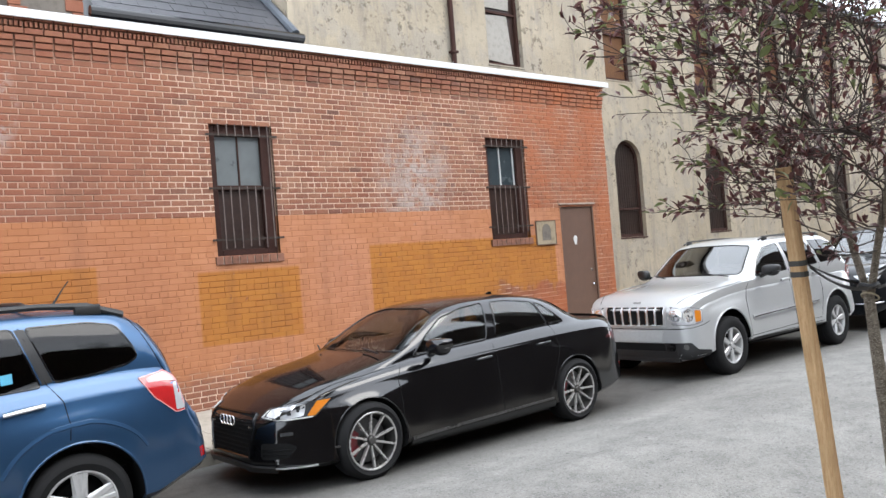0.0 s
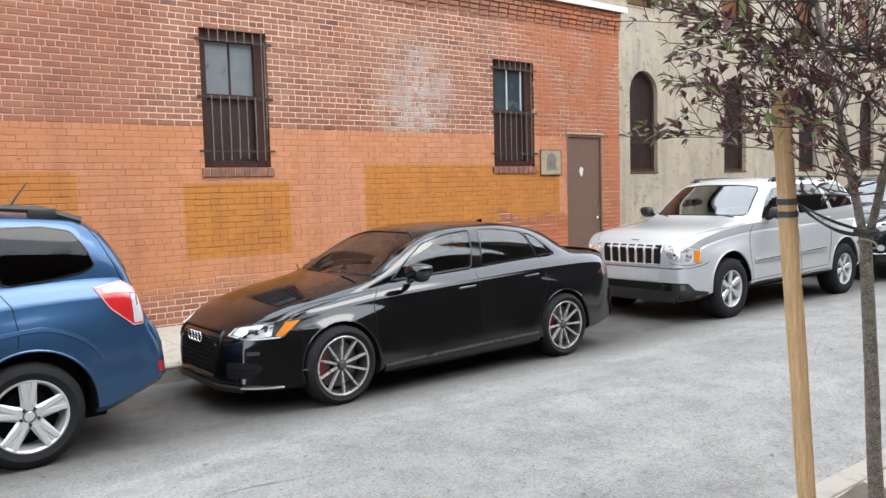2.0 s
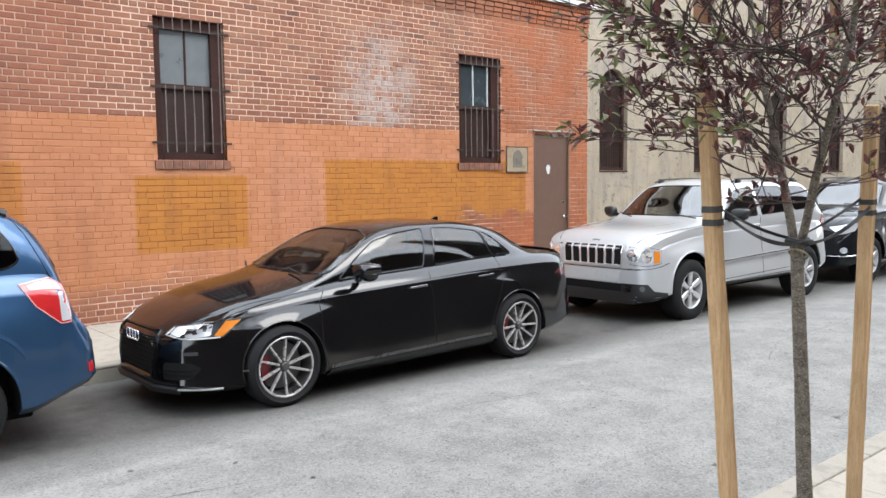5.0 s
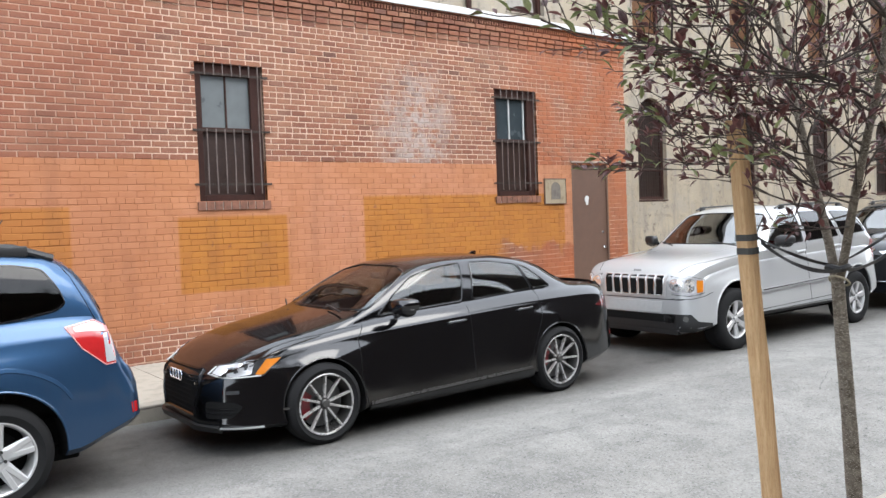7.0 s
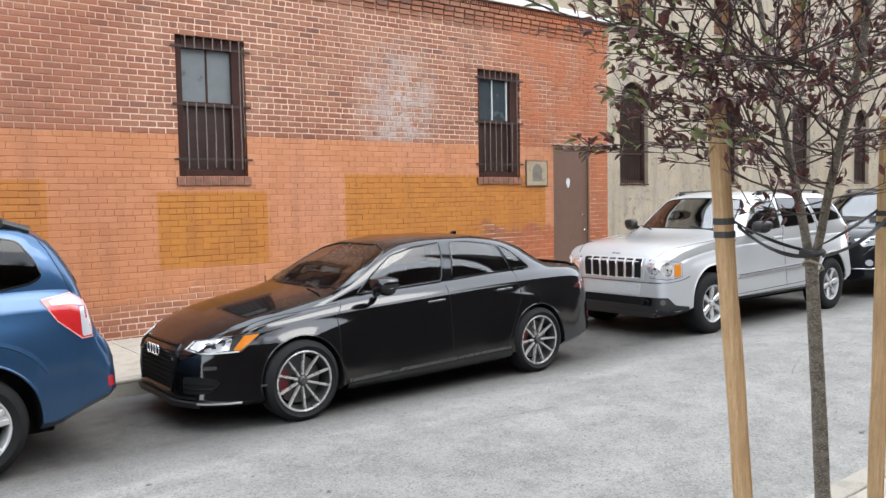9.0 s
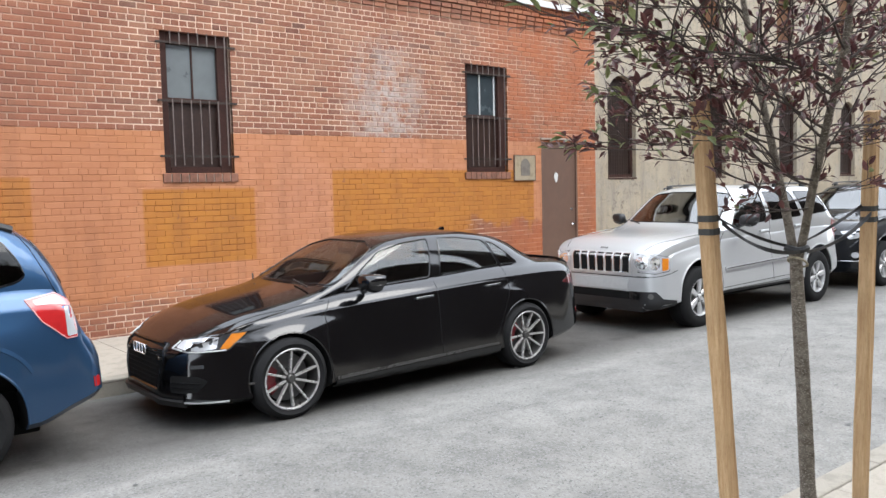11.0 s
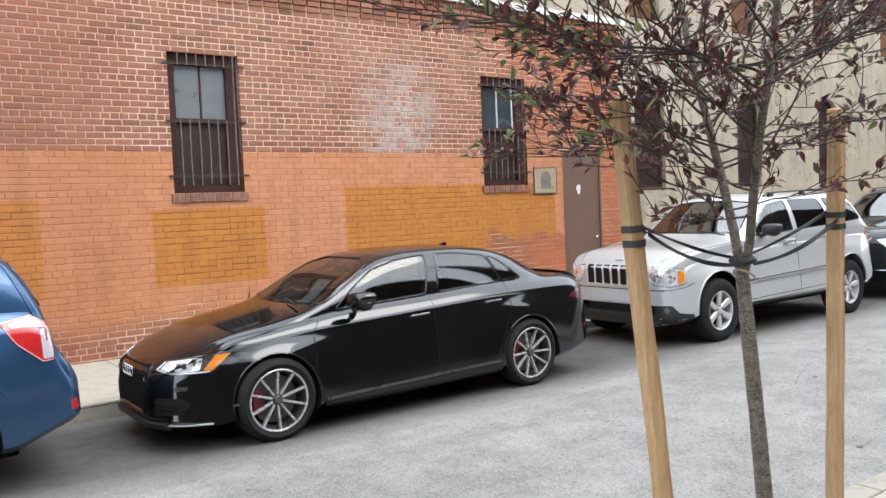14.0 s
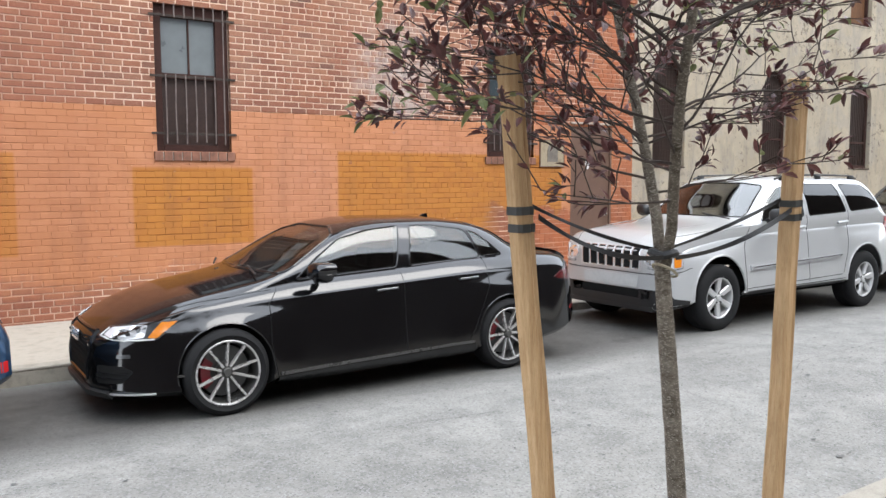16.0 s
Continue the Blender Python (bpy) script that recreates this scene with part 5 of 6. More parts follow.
# ---- blue wagon ----
WAGON = spec_of(
    lean=[(0, 0.05), (4.2, 0.055), (4.35, 0.03), (4.56, 0.03)],
    bulge=[(0, 0.0), (0.3, 0.0), (0.6, 0.02), (0.92, 0.034), (1.3, 0.02), (1.7, 0.0), (2.8, 0.0), (3.2, 0.02), (3.535, 0.034), (3.9, 0.02), (4.3, 0.0), (4.56, 0.0)],
    zb=[(0, 0.26), (0.4, 0.24), (4.0, 0.26), (4.3, 0.34), (4.56, 0.42)],
    zc=[(0, 0.60), (0.3, 0.78), (1.2, 0.92), (2.6, 1.00), (3.9, 1.075), (4.3, 1.06), (4.38, 0.86), (4.45, 0.74), (4.56, 0.62)],
    zs=[(0, 0.70), (0.3, 0.90), (1.2, 1.03), (2.6, 1.12), (3.9, 1.19), (4.2, 1.18), (4.36, 1.06), (4.43, 0.86), (4.5, 0.80), (4.56, 0.70)],
    ze=[(0, 0.74), (0.3, 0.94), (1.15, 1.07), (1.35, 1.14), (1.9, 1.50), (2.3, 1.60), (3.3, 1.615), (3.85, 1.58), (4.05, 1.50), (4.2, 1.36), (4.34, 1.14), (4.42, 0.90), (4.5, 0.82), (4.56, 0.72)],
    zt=[(0, 0.76), (0.3, 0.99), (1.1, 1.10), (1.3, 1.15), (1.9, 1.56), (2.3, 1.66), (3.3, 1.675), (3.85, 1.64), (4.08, 1.58), (4.22, 1.42), (4.37, 1.16), (4.43, 0.91), (4.5, 0.83), (4.56, 0.73)],
    hw=[(0, 0.62), (0.1, 0.76), (0.4, 0.87), (0.9, 0.89), (3.6, 0.89), (4.1, 0.875), (4.35, 0.865), (4.48, 0.855), (4.56, 0.78)],
    hb=[(0, 0.58), (0.1, 0.70), (0.4, 0.74), (0.9, 0.745), (3.6, 0.750), (4.1, 0.735), (4.35, 0.715), (4.45, 0.80), (4.56, 0.71)],
    hr=[(0, 0.5), (0.3, 0.64), (1.2, 0.72), (1.9, 0.64), (2.4, 0.62), (3.6, 0.61), (4.0, 0.61), (4.25, 0.66), (4.4, 0.66), (4.56, 0.56)],
)


def blue_wagon():
    car = thing("station_wagon", pose(-2.15, 6.93, 0), "metallic blue compact wagon with black roof rails, parked", "car", "parked cars")
    axles, hw = (0.92, 3.535), 0.89
    body, bvh = car_body(car, WAGON, 4.56, M_BLUE_PAINT, axles, 0.405, 0.36, hw)
    f_win = [(1.62, 1.10), (1.98, 1.42), (2.25, 1.535), (2.42, 1.545), (2.40, 1.13)]
    r_win = [(2.50, 1.135), (2.52, 1.55), (3.20, 1.55), (3.335, 1.17), (3.30, 1.165)]
    q_win = [(3.44, 1.185), (3.295, 1.55), (3.70, 1.545), (3.86, 1.51), (3.97, 1.37), (4.015, 1.285), (3.93, 1.245), (3.7, 1.205)]
    glazing(car, body, bvh, WAGON, [("front_side_window", f_win, M_GLASS), ("rear_side_window", r_win, M_GLASS_DARK), ("quarter_window", q_win, M_GLASS_DARK)],
            ([(-0.66, 1.16), (0.66, 1.16), (0.56, 1.5), (-0.56, 1.5)], 1.0, 2.2), ([(-0.62, 1.20), (0.62, 1.20), (0.54, 1.50), (-0.54, 1.50)], 3.9, 4.6), M_GLASS, M_GLASS_DARK,
            [1.5 + 0.13 * i for i in range(20)], 0.5)
    finish_body(body)
    cabin(car, 1.5, 3.8, 0.5, 1.3, 1.08, 0.8)
    wheels(car, (axles[0], axles[1] - 0.02), hw - 0.125, 0.345, 0.236, 0.225, "wagon")
    for s in (1, -1):
        d = (0, s, 0)
        for x in axles:
            arch_flare(car, bvh, x, 0.36, 0.412, M_BLUE_PAINT, s, 0.010)
            conform_line("arch_crease", [(x + 0.56 * math.cos(radians(a)), -s, 0.34 + 0.56 * math.sin(radians(a))) for a in range(35, 150, 6)], d, bvh, M_BLUE_PAINT, car, 0.03, -0.024, sides=8)
        for q in ([(3.38, -s, 1.17), (3.46, -s, 1.05), (3.48, -s, 0.90), (3.47, -s, 0.80)], [(2.45, -s, 0.36), (2.44, -s, 0.8), (2.46, -s, 1.14), (2.47, -s, 1.55)], [(3.38, -s, 1.17), (3.25, -s, 1.56)], [(1.25, -s, 0.36), (1.22, -s, 0.9), (1.35, -s, 1.08)], [(1.25, -s, 0.36), (3.05, -s, 0.38)]):
            conform_line("door_seam", q, d, bvh, M_WELL, car, 0.004, -0.0008)
        conform_line("tailgate_seam", [(3.98, -s, 1.58), (4.08, -s, 1.46), (4.17, -s, 1.30), (4.25, -s, 1.15)], d, bvh, M_WELL, car, 0.004, -0.0005)
        conform("door_pillar_trim", [(3.225, -s, 1.55), (3.285, -s, 1.55), (3.42, -s, 1.185), (3.355, -s, 1.175)], d, bvh, M_TRIM, car, 0.003, 0.006)
        conform("door_pillar_trim", [(2.43, -s, 1.55), (2.51, -s, 1.55), (2.49, -s, 1.13), (2.41, -s, 1.13)], d, bvh, M_TRIM, car, 0.003, 0.006)
        for x, z in ((3.22, 1.03), (2.30, 0.98)):
            conform("handle_recess", [(x - 0.10, -s, z - 0.05), (x + 0.08, -s, z - 0.04), (x + 0.08, -s, z + 0.03), (x - 0.10, -s, z + 0.02)], d, bvh, M_BLUE_PAINT, car, 0.0015, 0.004, r=0.03)
            conform_line("door_handle", [(x - 0.13, -s, z - 0.01), (x + 0.12, -s, z + 0.015)], d, bvh, M_CHROME, car, 0.015, 0.026, label="chrome handle", sides=8)
        lamp = conform("tail_light", [(3.985, -s, 1.125), (4.22, -s, 1.155), (4.33, -s, 1.10), (4.36, -s, 0.86), (4.28, -s, 0.855), (4.10, -s, 0.98)], d, bvh, M_LAMP_RED, car, 0.005, 0.012, 0.04, "red and clear tail light", 0.02)
        conform("clear_lens", [(4.275, -s, 1.06), (4.345, -s, 1.07), (4.36, -s, 0.875), (4.285, -s, 0.868)], d, bvh, M_LAMP_CLEAR, lamp, 0.008, 0.006, 0.03, "clear reversing lens", 0.012)
        conform("upper_lens", [(4.04, -s, 1.118), (4.22, -s, 1.146), (4.32, -s, 1.098), (4.325, -s, 1.065), (4.20, -s, 1.085), (4.06, -s, 1.085)], d, bvh, M_LAMP_PINK, lamp, 0.008, 0.006, 0.03, "pale pink upper lens", 0.012)
        conform_line("lamp_edge", [(3.985, -s, 1.125), (4.22, -s, 1.155), (4.33, -s, 1.10), (4.36, -s, 0.86), (4.28, -s, 0.855), (4.10, -s, 0.98)], d, bvh, M_LAMP_PINK, lamp, 0.006, 0.002, True)
        conform("rear_reflector", [(4.40, -s * 0.7, 0.50), (4.46, -s * 0.66, 0.50), (4.46, -s * 0.66, 0.57), (4.40, -s * 0.7, 0.57)], (-0.5, s, 0), bvh, M_LAMP_RED, car, 0.004, 0.008)
        conform("lower_cladding", [(1.35, -s, 0.25), (3.08, -s, 0.27), (3.08, -s, 0.37), (1.35, -s, 0.35)], d, bvh, M_TRIM, car, 0.006, 0.012, 0.1)
        # roof rail with feet
        rail = part("roof_rail", tube([(1.75, -s * 0.57, 1.58), (1.95, -s * 0.58, 1.64), (2.4, -s * 0.585, 1.685), (3.4, -s * 0.575, 1.69), (3.72, -s * 0.57, 1.665), (3.98, -s * 0.56, 1.58)], [0.02, 0.024, 0.022, 0.022, 0.026, 0.03], 8), M_TRIM, car, "black roof rail", smooth=True)
        for x in (2.0, 2.9, 3.72):
            part("rail_foot", box(x - 0.09, x + 0.09, -s * 0.577 - 0.02, -s * 0.577 + 0.02, 1.60, 1.675, 0.012), M_TRIM, rail, smooth=True)
        side_mirror(car, (1.80, -s * 1.0, 1.16), -s, M_BLUE_PAINT, (0.11, 0.12, 0.085))
        conform("headlight", [(0.05, -0.55 * s, 0.78), (0.15, -0.62 * s, 0.66), (0.5, -0.86 * s, 0.74), (0.62, -0.86 * s, 0.86), (0.3, -0.74 * s, 0.86)], (0.6, 0.8 * s, 0), bvh, M_LAMP_CLEAR, car, 0.004, 0.01, 0.05, "clear headlight", 0.03)
    for x in (2.55, 3.35):
        part("crossbar", tube([(x, -0.57, 1.685), (x, -0.3, 1.715), (x, 0.3, 1.715), (x, 0.57, 1.685)], 0.016, 8), M_TRIM, car, smooth=True)
    part("antenna", tube([(3.62, 0.0, 1.66), (3.70, 0.0, 1.78), (3.76, 0.0, 1.86)], [0.012, 0.005, 0.004], 6), M_TRIM, car, "short black antenna")
    conform("window_sticker", [(3.11, -1, 1.205), (3.18, -1, 1.21), (3.18, -1, 1.275), (3.11, -1, 1.27)], (0, 1, 0), bvh, M_STICKER, car, 0.006, 0.003, label="blue and white sticker")
    conform("grille", [(0, -0.45, 0.74), (0, 0.45, 0.74), (0, 0.4, 0.60), (0, -0.4, 0.60)], (1, 0, 0), bvh, M_WELL, car, 0.004, 0.01)
    conform("number_plate", [(5, -0.17, 0.76), (5, 0.17, 0.76), (5, 0.17, 0.60), (5, -0.17, 0.60)], (-1, 0, 0), bvh, M_PLATE, car, 0.012, 0.01)
    conform("rear_bumper_step", [(4.40, -0.6, 3), (4.53, -0.55, 3), (4.53, 0.55, 3), (4.40, 0.6, 3)], (0, 0, -1), bvh, M_TRIM, car, 0.006, 0.01)
    part("floor_pan", box(0.5, 4.1, -0.62, 0.62, 0.2, 0.32, 0.02), M_WELL, car)
    # the short tail behind the rear axle
    for o in car.children_recursive:
        if o.name.split(".")[0] not in ("wheel", "tyre", "rim", "brake_disc", "backing", "spoke", "spoke_rib", "wheel_nut"):
            for w in o.data.vertices:
                if w.co.x > 3.9:
                    w.co.x = 3.9 + (w.co.x - 3.9) * 0.80


M_LAMP_PINK = plain("pale_lamp_rim", (0.55, 0.25, 0.25), 0.15, vary=0.15, coat=1.0)
M_BOWL = plain("lamp_reflector", (0.88, 0.89, 0.90), 0.14, 0.8, vary=0.06, scale=20, coat=1.0)
M_STICKER = plain("blue_sticker", (0.0768, 0.32, 0.461), 0.5, vary=0.2)
blue_wagon()

# ---- silver off-roader and dark crossover ----
OFFROADER = spec_of(
    lean=[(0, 0.04), (0.6, 0.064), (4.8, 0.064)],
    bulge=[(0, 0.0), (0.42, 0.0), (0.62, 0.028), (0.96, 0.045), (1.30, 0.028), (1.55, 0.0), (3.36, 0.0), (3.60, 0.028), (3.92, 0.045), (4.26, 0.028), (4.5, 0.0), (4.8, 0.0)],
    zb=[(0, 0.27), (0.1, 0.26), (0.4, 0.28), (0.7, 0.33), (4.3, 0.34), (4.8, 0.44)],
    zc=[(0, 0.66), (0.1, 0.75), (0.5, 0.92), (1.6, 1.03), (3.0, 1.06), (4.3, 1.08), (4.7, 1.0), (4.8, 0.9)],
    zs=[(0, 0.82), (0.1, 0.905), (0.5, 1.03), (1.55, 1.15), (3.0, 1.20), (4.2, 1.235), (4.6, 1.18), (4.74, 1.0), (4.8, 0.92)],
    ze=[(0, 0.855), (0.1, 0.94), (0.5, 1.06), (1.45, 1.155), (1.6, 1.195), (2.0, 1.465), (2.25, 1.60), (2.6, 1.65), (4.0, 1.655), (4.25, 1.61), (4.45, 1.45), (4.62, 1.20), (4.74, 1.04), (4.8, 0.94)],
    zt=[(0, 0.885), (0.1, 0.975), (0.5, 1.095), (1.4, 1.185), (1.58, 1.23), (2.0, 1.53), (2.25, 1.68), (2.6, 1.725), (4.0, 1.715), (4.28, 1.66), (4.47, 1.5), (4.64, 1.24), (4.74, 1.06), (4.8, 0.96)],
    hw=[(0, 0.66), (0.06, 0.76), (0.25, 0.87), (0.6, 0.92), (1.6, 0.92), (4.0, 0.925), (4.5, 0.89), (4.7, 0.83), (4.8, 0.74)],
    hb=[(0, 0.63), (0.06, 0.71), (0.25, 0.80), (0.6, 0.84), (1.6, 0.85), (4.0, 0.86), (4.5, 0.83), (4.7, 0.78), (4.8, 0.70)],
    hr=[(0, 0.58), (0.06, 0.65), (0.3, 0.70), (1.4, 0.75), (2.0, 0.69), (2.4, 0.655), (4.0, 0.645), (4.4, 0.67), (4.7, 0.70), (4.8, 0.64)],
)


def crossover_windows():
    f = [(1.78, 1.20), (2.02, 1.42), (2.25, 1.555), (2.62, 1.60), (2.60, 1.235)]
    r = [(2.72, 1.24), (2.74, 1.605), (3.44, 1.60), (3.52, 1.27)]
    q = [(3.64, 1.275), (3.58, 1.60), (4.08, 1.585), (4.22, 1.50), (4.36, 1.31)]
    return f, r, q


def tall_car(name, at, label, paint, boxy):
    car = thing(name, at, label, "car", "parked cars")
    axles, hw = (0.96, 3.92), 0.92
    body, bvh = car_body(car, OFFROADER, 4.8, paint, axles, 0.435, 0.40, hw)
    f, r, q = crossover_windows()
    glazing(car, body, bvh, OFFROADER, [("front_side_window", f, M_GLASS), ("rear_side_window", r, M_GLASS_DARK), ("quarter_window", q, M_GLASS_DARK)],
            ([(-0.67, 1.235), (0.67, 1.235), (0.57, 1.595), (0.3, 1.625), (-0.3, 1.625), (-0.57, 1.595)], 1.3, 2.5), ([(-0.62, 1.26), (0.62, 1.26), (0.56, 1.55), (-0.56, 1.55)], 4.1, 4.8), M_SCREEN_SKY, M_GLASS_DARK,
            [1.50 + 0.145 * i for i in range(20)], 0.55)
    finish_body(body)
    cabin(car, 1.75, 4.0, 0.55, 1.32, 1.16, 0.82)
    wheels(car, axles, hw - 0.13, 0.372, 0.225, 0.25, "offroad")
    for s in (1, -1):
        d, q = (0, s, 0), (0.62, 0.78 * s, 0)
        for x in axles:
            arch_flare(car, bvh, x, 0.40, 0.447, paint, s, 0.014)
        for line in ([(1.42, -s, 0.42), (1.40, -s, 0.9), (1.55, -s, 1.16)], [(2.66, -s, 0.44), (2.66, -s, 1.22), (2.68, -s, 1.61)], [(3.40, -s, 0.50), (3.50, -s, 0.75), (3.57, -s, 1.25), (3.52, -s, 1.61)], [(1.42, -s, 0.44), (3.38, -s, 0.48)]):
            conform_line("door_seam", line, d, bvh, M_WELL, car, 0.004, -0.0008)
        conform("sill_cladding", [(1.42, -s, 0.31), (3.44, -s, 0.34), (3.44, -s, 0.43), (1.42, -s, 0.41)], d, bvh, M_TRIM, car, 0.008, 0.014, 0.1)
        for x, z in ((2.50, 1.10), (3.42, 1.13)):
            conform_line("door_handle", [(x - 0.12, -s, z), (x + 0.09, -s, z + 0.008)], d, bvh, paint, car, 0.018, 0.024, sides=8)
        side_mirror(car, (1.86, -s * 1.02, 1.275), -s, M_TRIM if boxy else M_DARK_PAINT, (0.08, 0.11, 0.075))
        conform("window_pillar", [(2.625, -s, 1.60), (2.735, -s, 1.605), (2.715, -s, 1.24), (2.605, -s, 1.235)], d, bvh, paint, car, 0.004, 0.008)
        rail = part("roof_rail", tube([(2.35, -s * 0.60, 1.675), (2.5, -s * 0.605, 1.715), (3.2, -s * 0.605, 1.728), (4.0, -s * 0.60, 1.715), (4.15, -s * 0.60, 1.68)], 0.012, 8), M_TRIM, car, "black roof rail", smooth=True)
        for x in (2.5, 3.25, 4.02):
            part("rail_foot", box(x - 0.06, x + 0.06, -s * 0.605 - 0.016, -s * 0.605 + 0.016, 1.64, 1.722, 0.010), M_TRIM, rail, smooth=True)
        conform("tail_light", [(4.50, -s * 0.85, 1.18), (4.72, -s * 0.75, 1.12), (4.78, -s * 0.7, 0.92), (4.60, -s * 0.85, 0.90)], (-0.55, s, 0), bvh, M_LAMP_RED, car, 0.005, 0.012, 0.05, "red tail light", 0.02)
        if boxy:
            strip = conform("rub_strip", [(1.50, -s, 0.64), (3.36, -s, 0.69), (3.36, -s, 0.755), (1.50, -s, 0.705)], d, bvh, paint, car, 0.016, 0.022, 0.1, r=0.015)
            conform_line("strip_trim", [(1.51, -s, 0.672), (3.35, -s, 0.722)], d, bvh, M_CHROME, strip, 0.010, 0.018)
            lens = conform("headlight", [(0.05, -0.53 * s, 0.925), (0.03, -0.52 * s, 0.715), (0.14, -0.70 * s, 0.700), (0.34, -0.85 * s, 0.735), (0.36, -0.86 * s, 0.885), (0.22, -0.78 * s, 0.91), (0.15, -0.70 * s, 0.925), (0.10, -0.62 * s, 0.90)], q, bvh, M_LAMP_CLEAR, car, 0.006, 0.014, 0.04, "clear twin-round headlight", 0.03)
            u, c0 = Vector((0.78, -0.62 * s, 0)), Vector((0.10, -0.66 * s, 0))
            conform_line("lens_edge", [(0.05, -0.53 * s, 0.925), (0.03, -0.52 * s, 0.715), (0.14, -0.70 * s, 0.700), (0.34, -0.85 * s, 0.735), (0.36, -0.86 * s, 0.885), (0.22, -0.78 * s, 0.91), (0.15, -0.70 * s, 0.925), (0.10, -0.62 * s, 0.90)], q, bvh, M_TRIM, lens, 0.005, 0.002, True)
            for k, z, rr in ((-0.10, 0.822, 0.080), (0.058, 0.818, 0.094)):
                for r1, mat, off in ((rr, M_LAMP_CLEAR, 0.010), (rr * 0.86, M_BOWL, 0.013), (rr * 0.15, M_LAMP_DARK, 0.016)):
                    ring = [c0 + u * (k + r1 * math.cos(a)) + Vector((0, 0, z + r1 * math.sin(a))) for a in (2 * math.pi * j / 20 for j in range(20))]
                    conform("reflector_bowl", ring, q, bvh, mat, lens, off, 0.006, 0.05)
                ring = [c0 + u * (k + rr * math.cos(a)) + Vector((0, 0, z + rr * math.sin(a))) for a in (2 * math.pi * j / 20 for j in range(20))]
                conform_line("bowl_ring", ring, q, bvh, M_ALLOY, lens, 0.005, 0.012, True)
            conform("indicator", [c0 + u * 0.165 + Vector((0, 0, 0.735)), c0 + u * 0.27 + Vector((0, 0, 0.745)), c0 + u * 0.29 + Vector((0, 0, 0.872)), c0 + u * 0.175 + Vector((0, 0, 0.885))], q, bvh, M_LAMP_AMBER, lens, 0.012, 0.01, 0.04, "amber turn signal", 0.012)
            conform("fog_lamp", [c0 + u * (-0.01 + 0.034 * math.cos(a)) + Vector((0, 0, 0.435 + 0.034 * math.sin(a))) for a in (2 * math.pi * k / 16 for k in range(16))], q, bvh, M_ALLOY_DARK, car, 0.014, 0.01)
            conform("bumper_corner", [c0 + u * -0.22 + Vector((0, 0, 0.485)), c0 + u * 0.06 + Vector((0, 0, 0.49)), c0 + u * 0.16 + Vector((0, 0, 0.41)), c0 + u * 0.42 + Vector((0, 0, 0.385)), c0 + u * 0.42 + Vector((0, 0, 0.25)), c0 + u * -0.22 + Vector((0, 0, 0.25))], q, bvh, M_TRIM, car, 0.008, 0.012, 0.04, "black lower bumper")
            conform_line("headlight_gap", [(0.03, -0.50 * s, 0.665), (0.14, -0.72 * s, 0.665), (0.36, -0.87 * s, 0.70), (0.50, -0.90 * s, 0.735)], q, bvh, M_WELL, car, 0.004, -0.0008)
        else:
            conform("headlight", [(0.06, -0.48 * s, 0.92), (0.10, -0.55 * s, 0.80), (0.34, -0.86 * s, 0.86), (0.60, -0.91 * s, 1.0), (0.30, -0.80 * s, 0.98)], q, bvh, M_LAMP_CLEAR, car, 0.006, 0.014, 0.05, "swept clear headlight", 0.03)
            conform("fog_lamp", [(0.14 - 0.05 * math.cos(a), -s * (0.66 - 0.04 * math.cos(a)), 0.55 + 0.05 * math.sin(a)) for a in (2 * math.pi * k / 16 for k in range(16))], q, bvh, M_LAMP_CLEAR, car, 0.012, 0.01)
            conform_line("bumper_trim", [(0.03, -0.30 * s, 0.44), (0.18, -0.78 * s, 0.46), (0.34, -0.89 * s, 0.47)], q, bvh, M_CHROME, car, 0.012, 0.006)
            conform_line("wing_trim", [(0.02, -0.12 * s, 0.72), (0.06, -0.44 * s, 0.95)], (1, 0, 0), bvh, M_CHROME, car, 0.018, 0.008)
    fx = (1, 0, 0)
    if boxy:
        grille = conform("grille", [(0, -0.49, 0.945), (0, 0.49, 0.945), (0, 0.46, 0.675), (0, -0.46, 0.675)], fx, bvh, M_ALLOY, car, 0.012, 0.02, 0.06, "chrome grille with seven slots", 0.03)
        for i in range(7):
            c = (i - 3) * 0.130
            conform("grille_slot", [(0, c - 0.049, 0.918), (0, c + 0.049, 0.918), (0, c * 0.97 + 0.045, 0.706), (0, c * 0.97 - 0.045, 0.706)], fx, bvh, M_WELL, grille, 0.0145, 0.004, 0.05, r=0.015)
            ring = [(0, c - 0.051, 0.920), (0, c + 0.051, 0.920), (0, c * 0.97 + 0.047, 0.704), (0, c * 0.97 - 0.047, 0.704)]
            conform_line("slot_rim", ring, fx, bvh, M_CHROME, grille, 0.005, 0.016, True)
        conform_line("bumper_edge", [(0, -0.70, 0.655), (0, 0.70, 0.655)], fx, bvh, M_WELL, car, 0.005, -0.001)
        plate = conform("plate_panel", [(0, -0.42, 0.625), (0, 0.42, 0.625), (0, 0.40, 0.495), (0, -0.40, 0.495)], fx, bvh, M_PLATE, car, 0.010, 0.012, 0.08, "brushed plain plate panel", r=0.01)
        conform("lower_grille", [(0, -0.60, 0.480), (0, 0.60, 0.480), (0, 0.58, 0.38), (0, -0.58, 0.38)], fx, bvh, M_WELL, car, 0.008, 0.02, 0.06)
        conform("skid_panel", [(0, -0.62, 0.385), (0, 0.62, 0.385), (0, 0.60, 0.24), (0, -0.60, 0.24)], fx, bvh, M_TRIM, car, 0.010, 0.02, 0.06)
        part("valance", box(-0.012, 0.40, -0.63, 0.63, 0.245, 0.30, 0.01), M_TRIM, car)
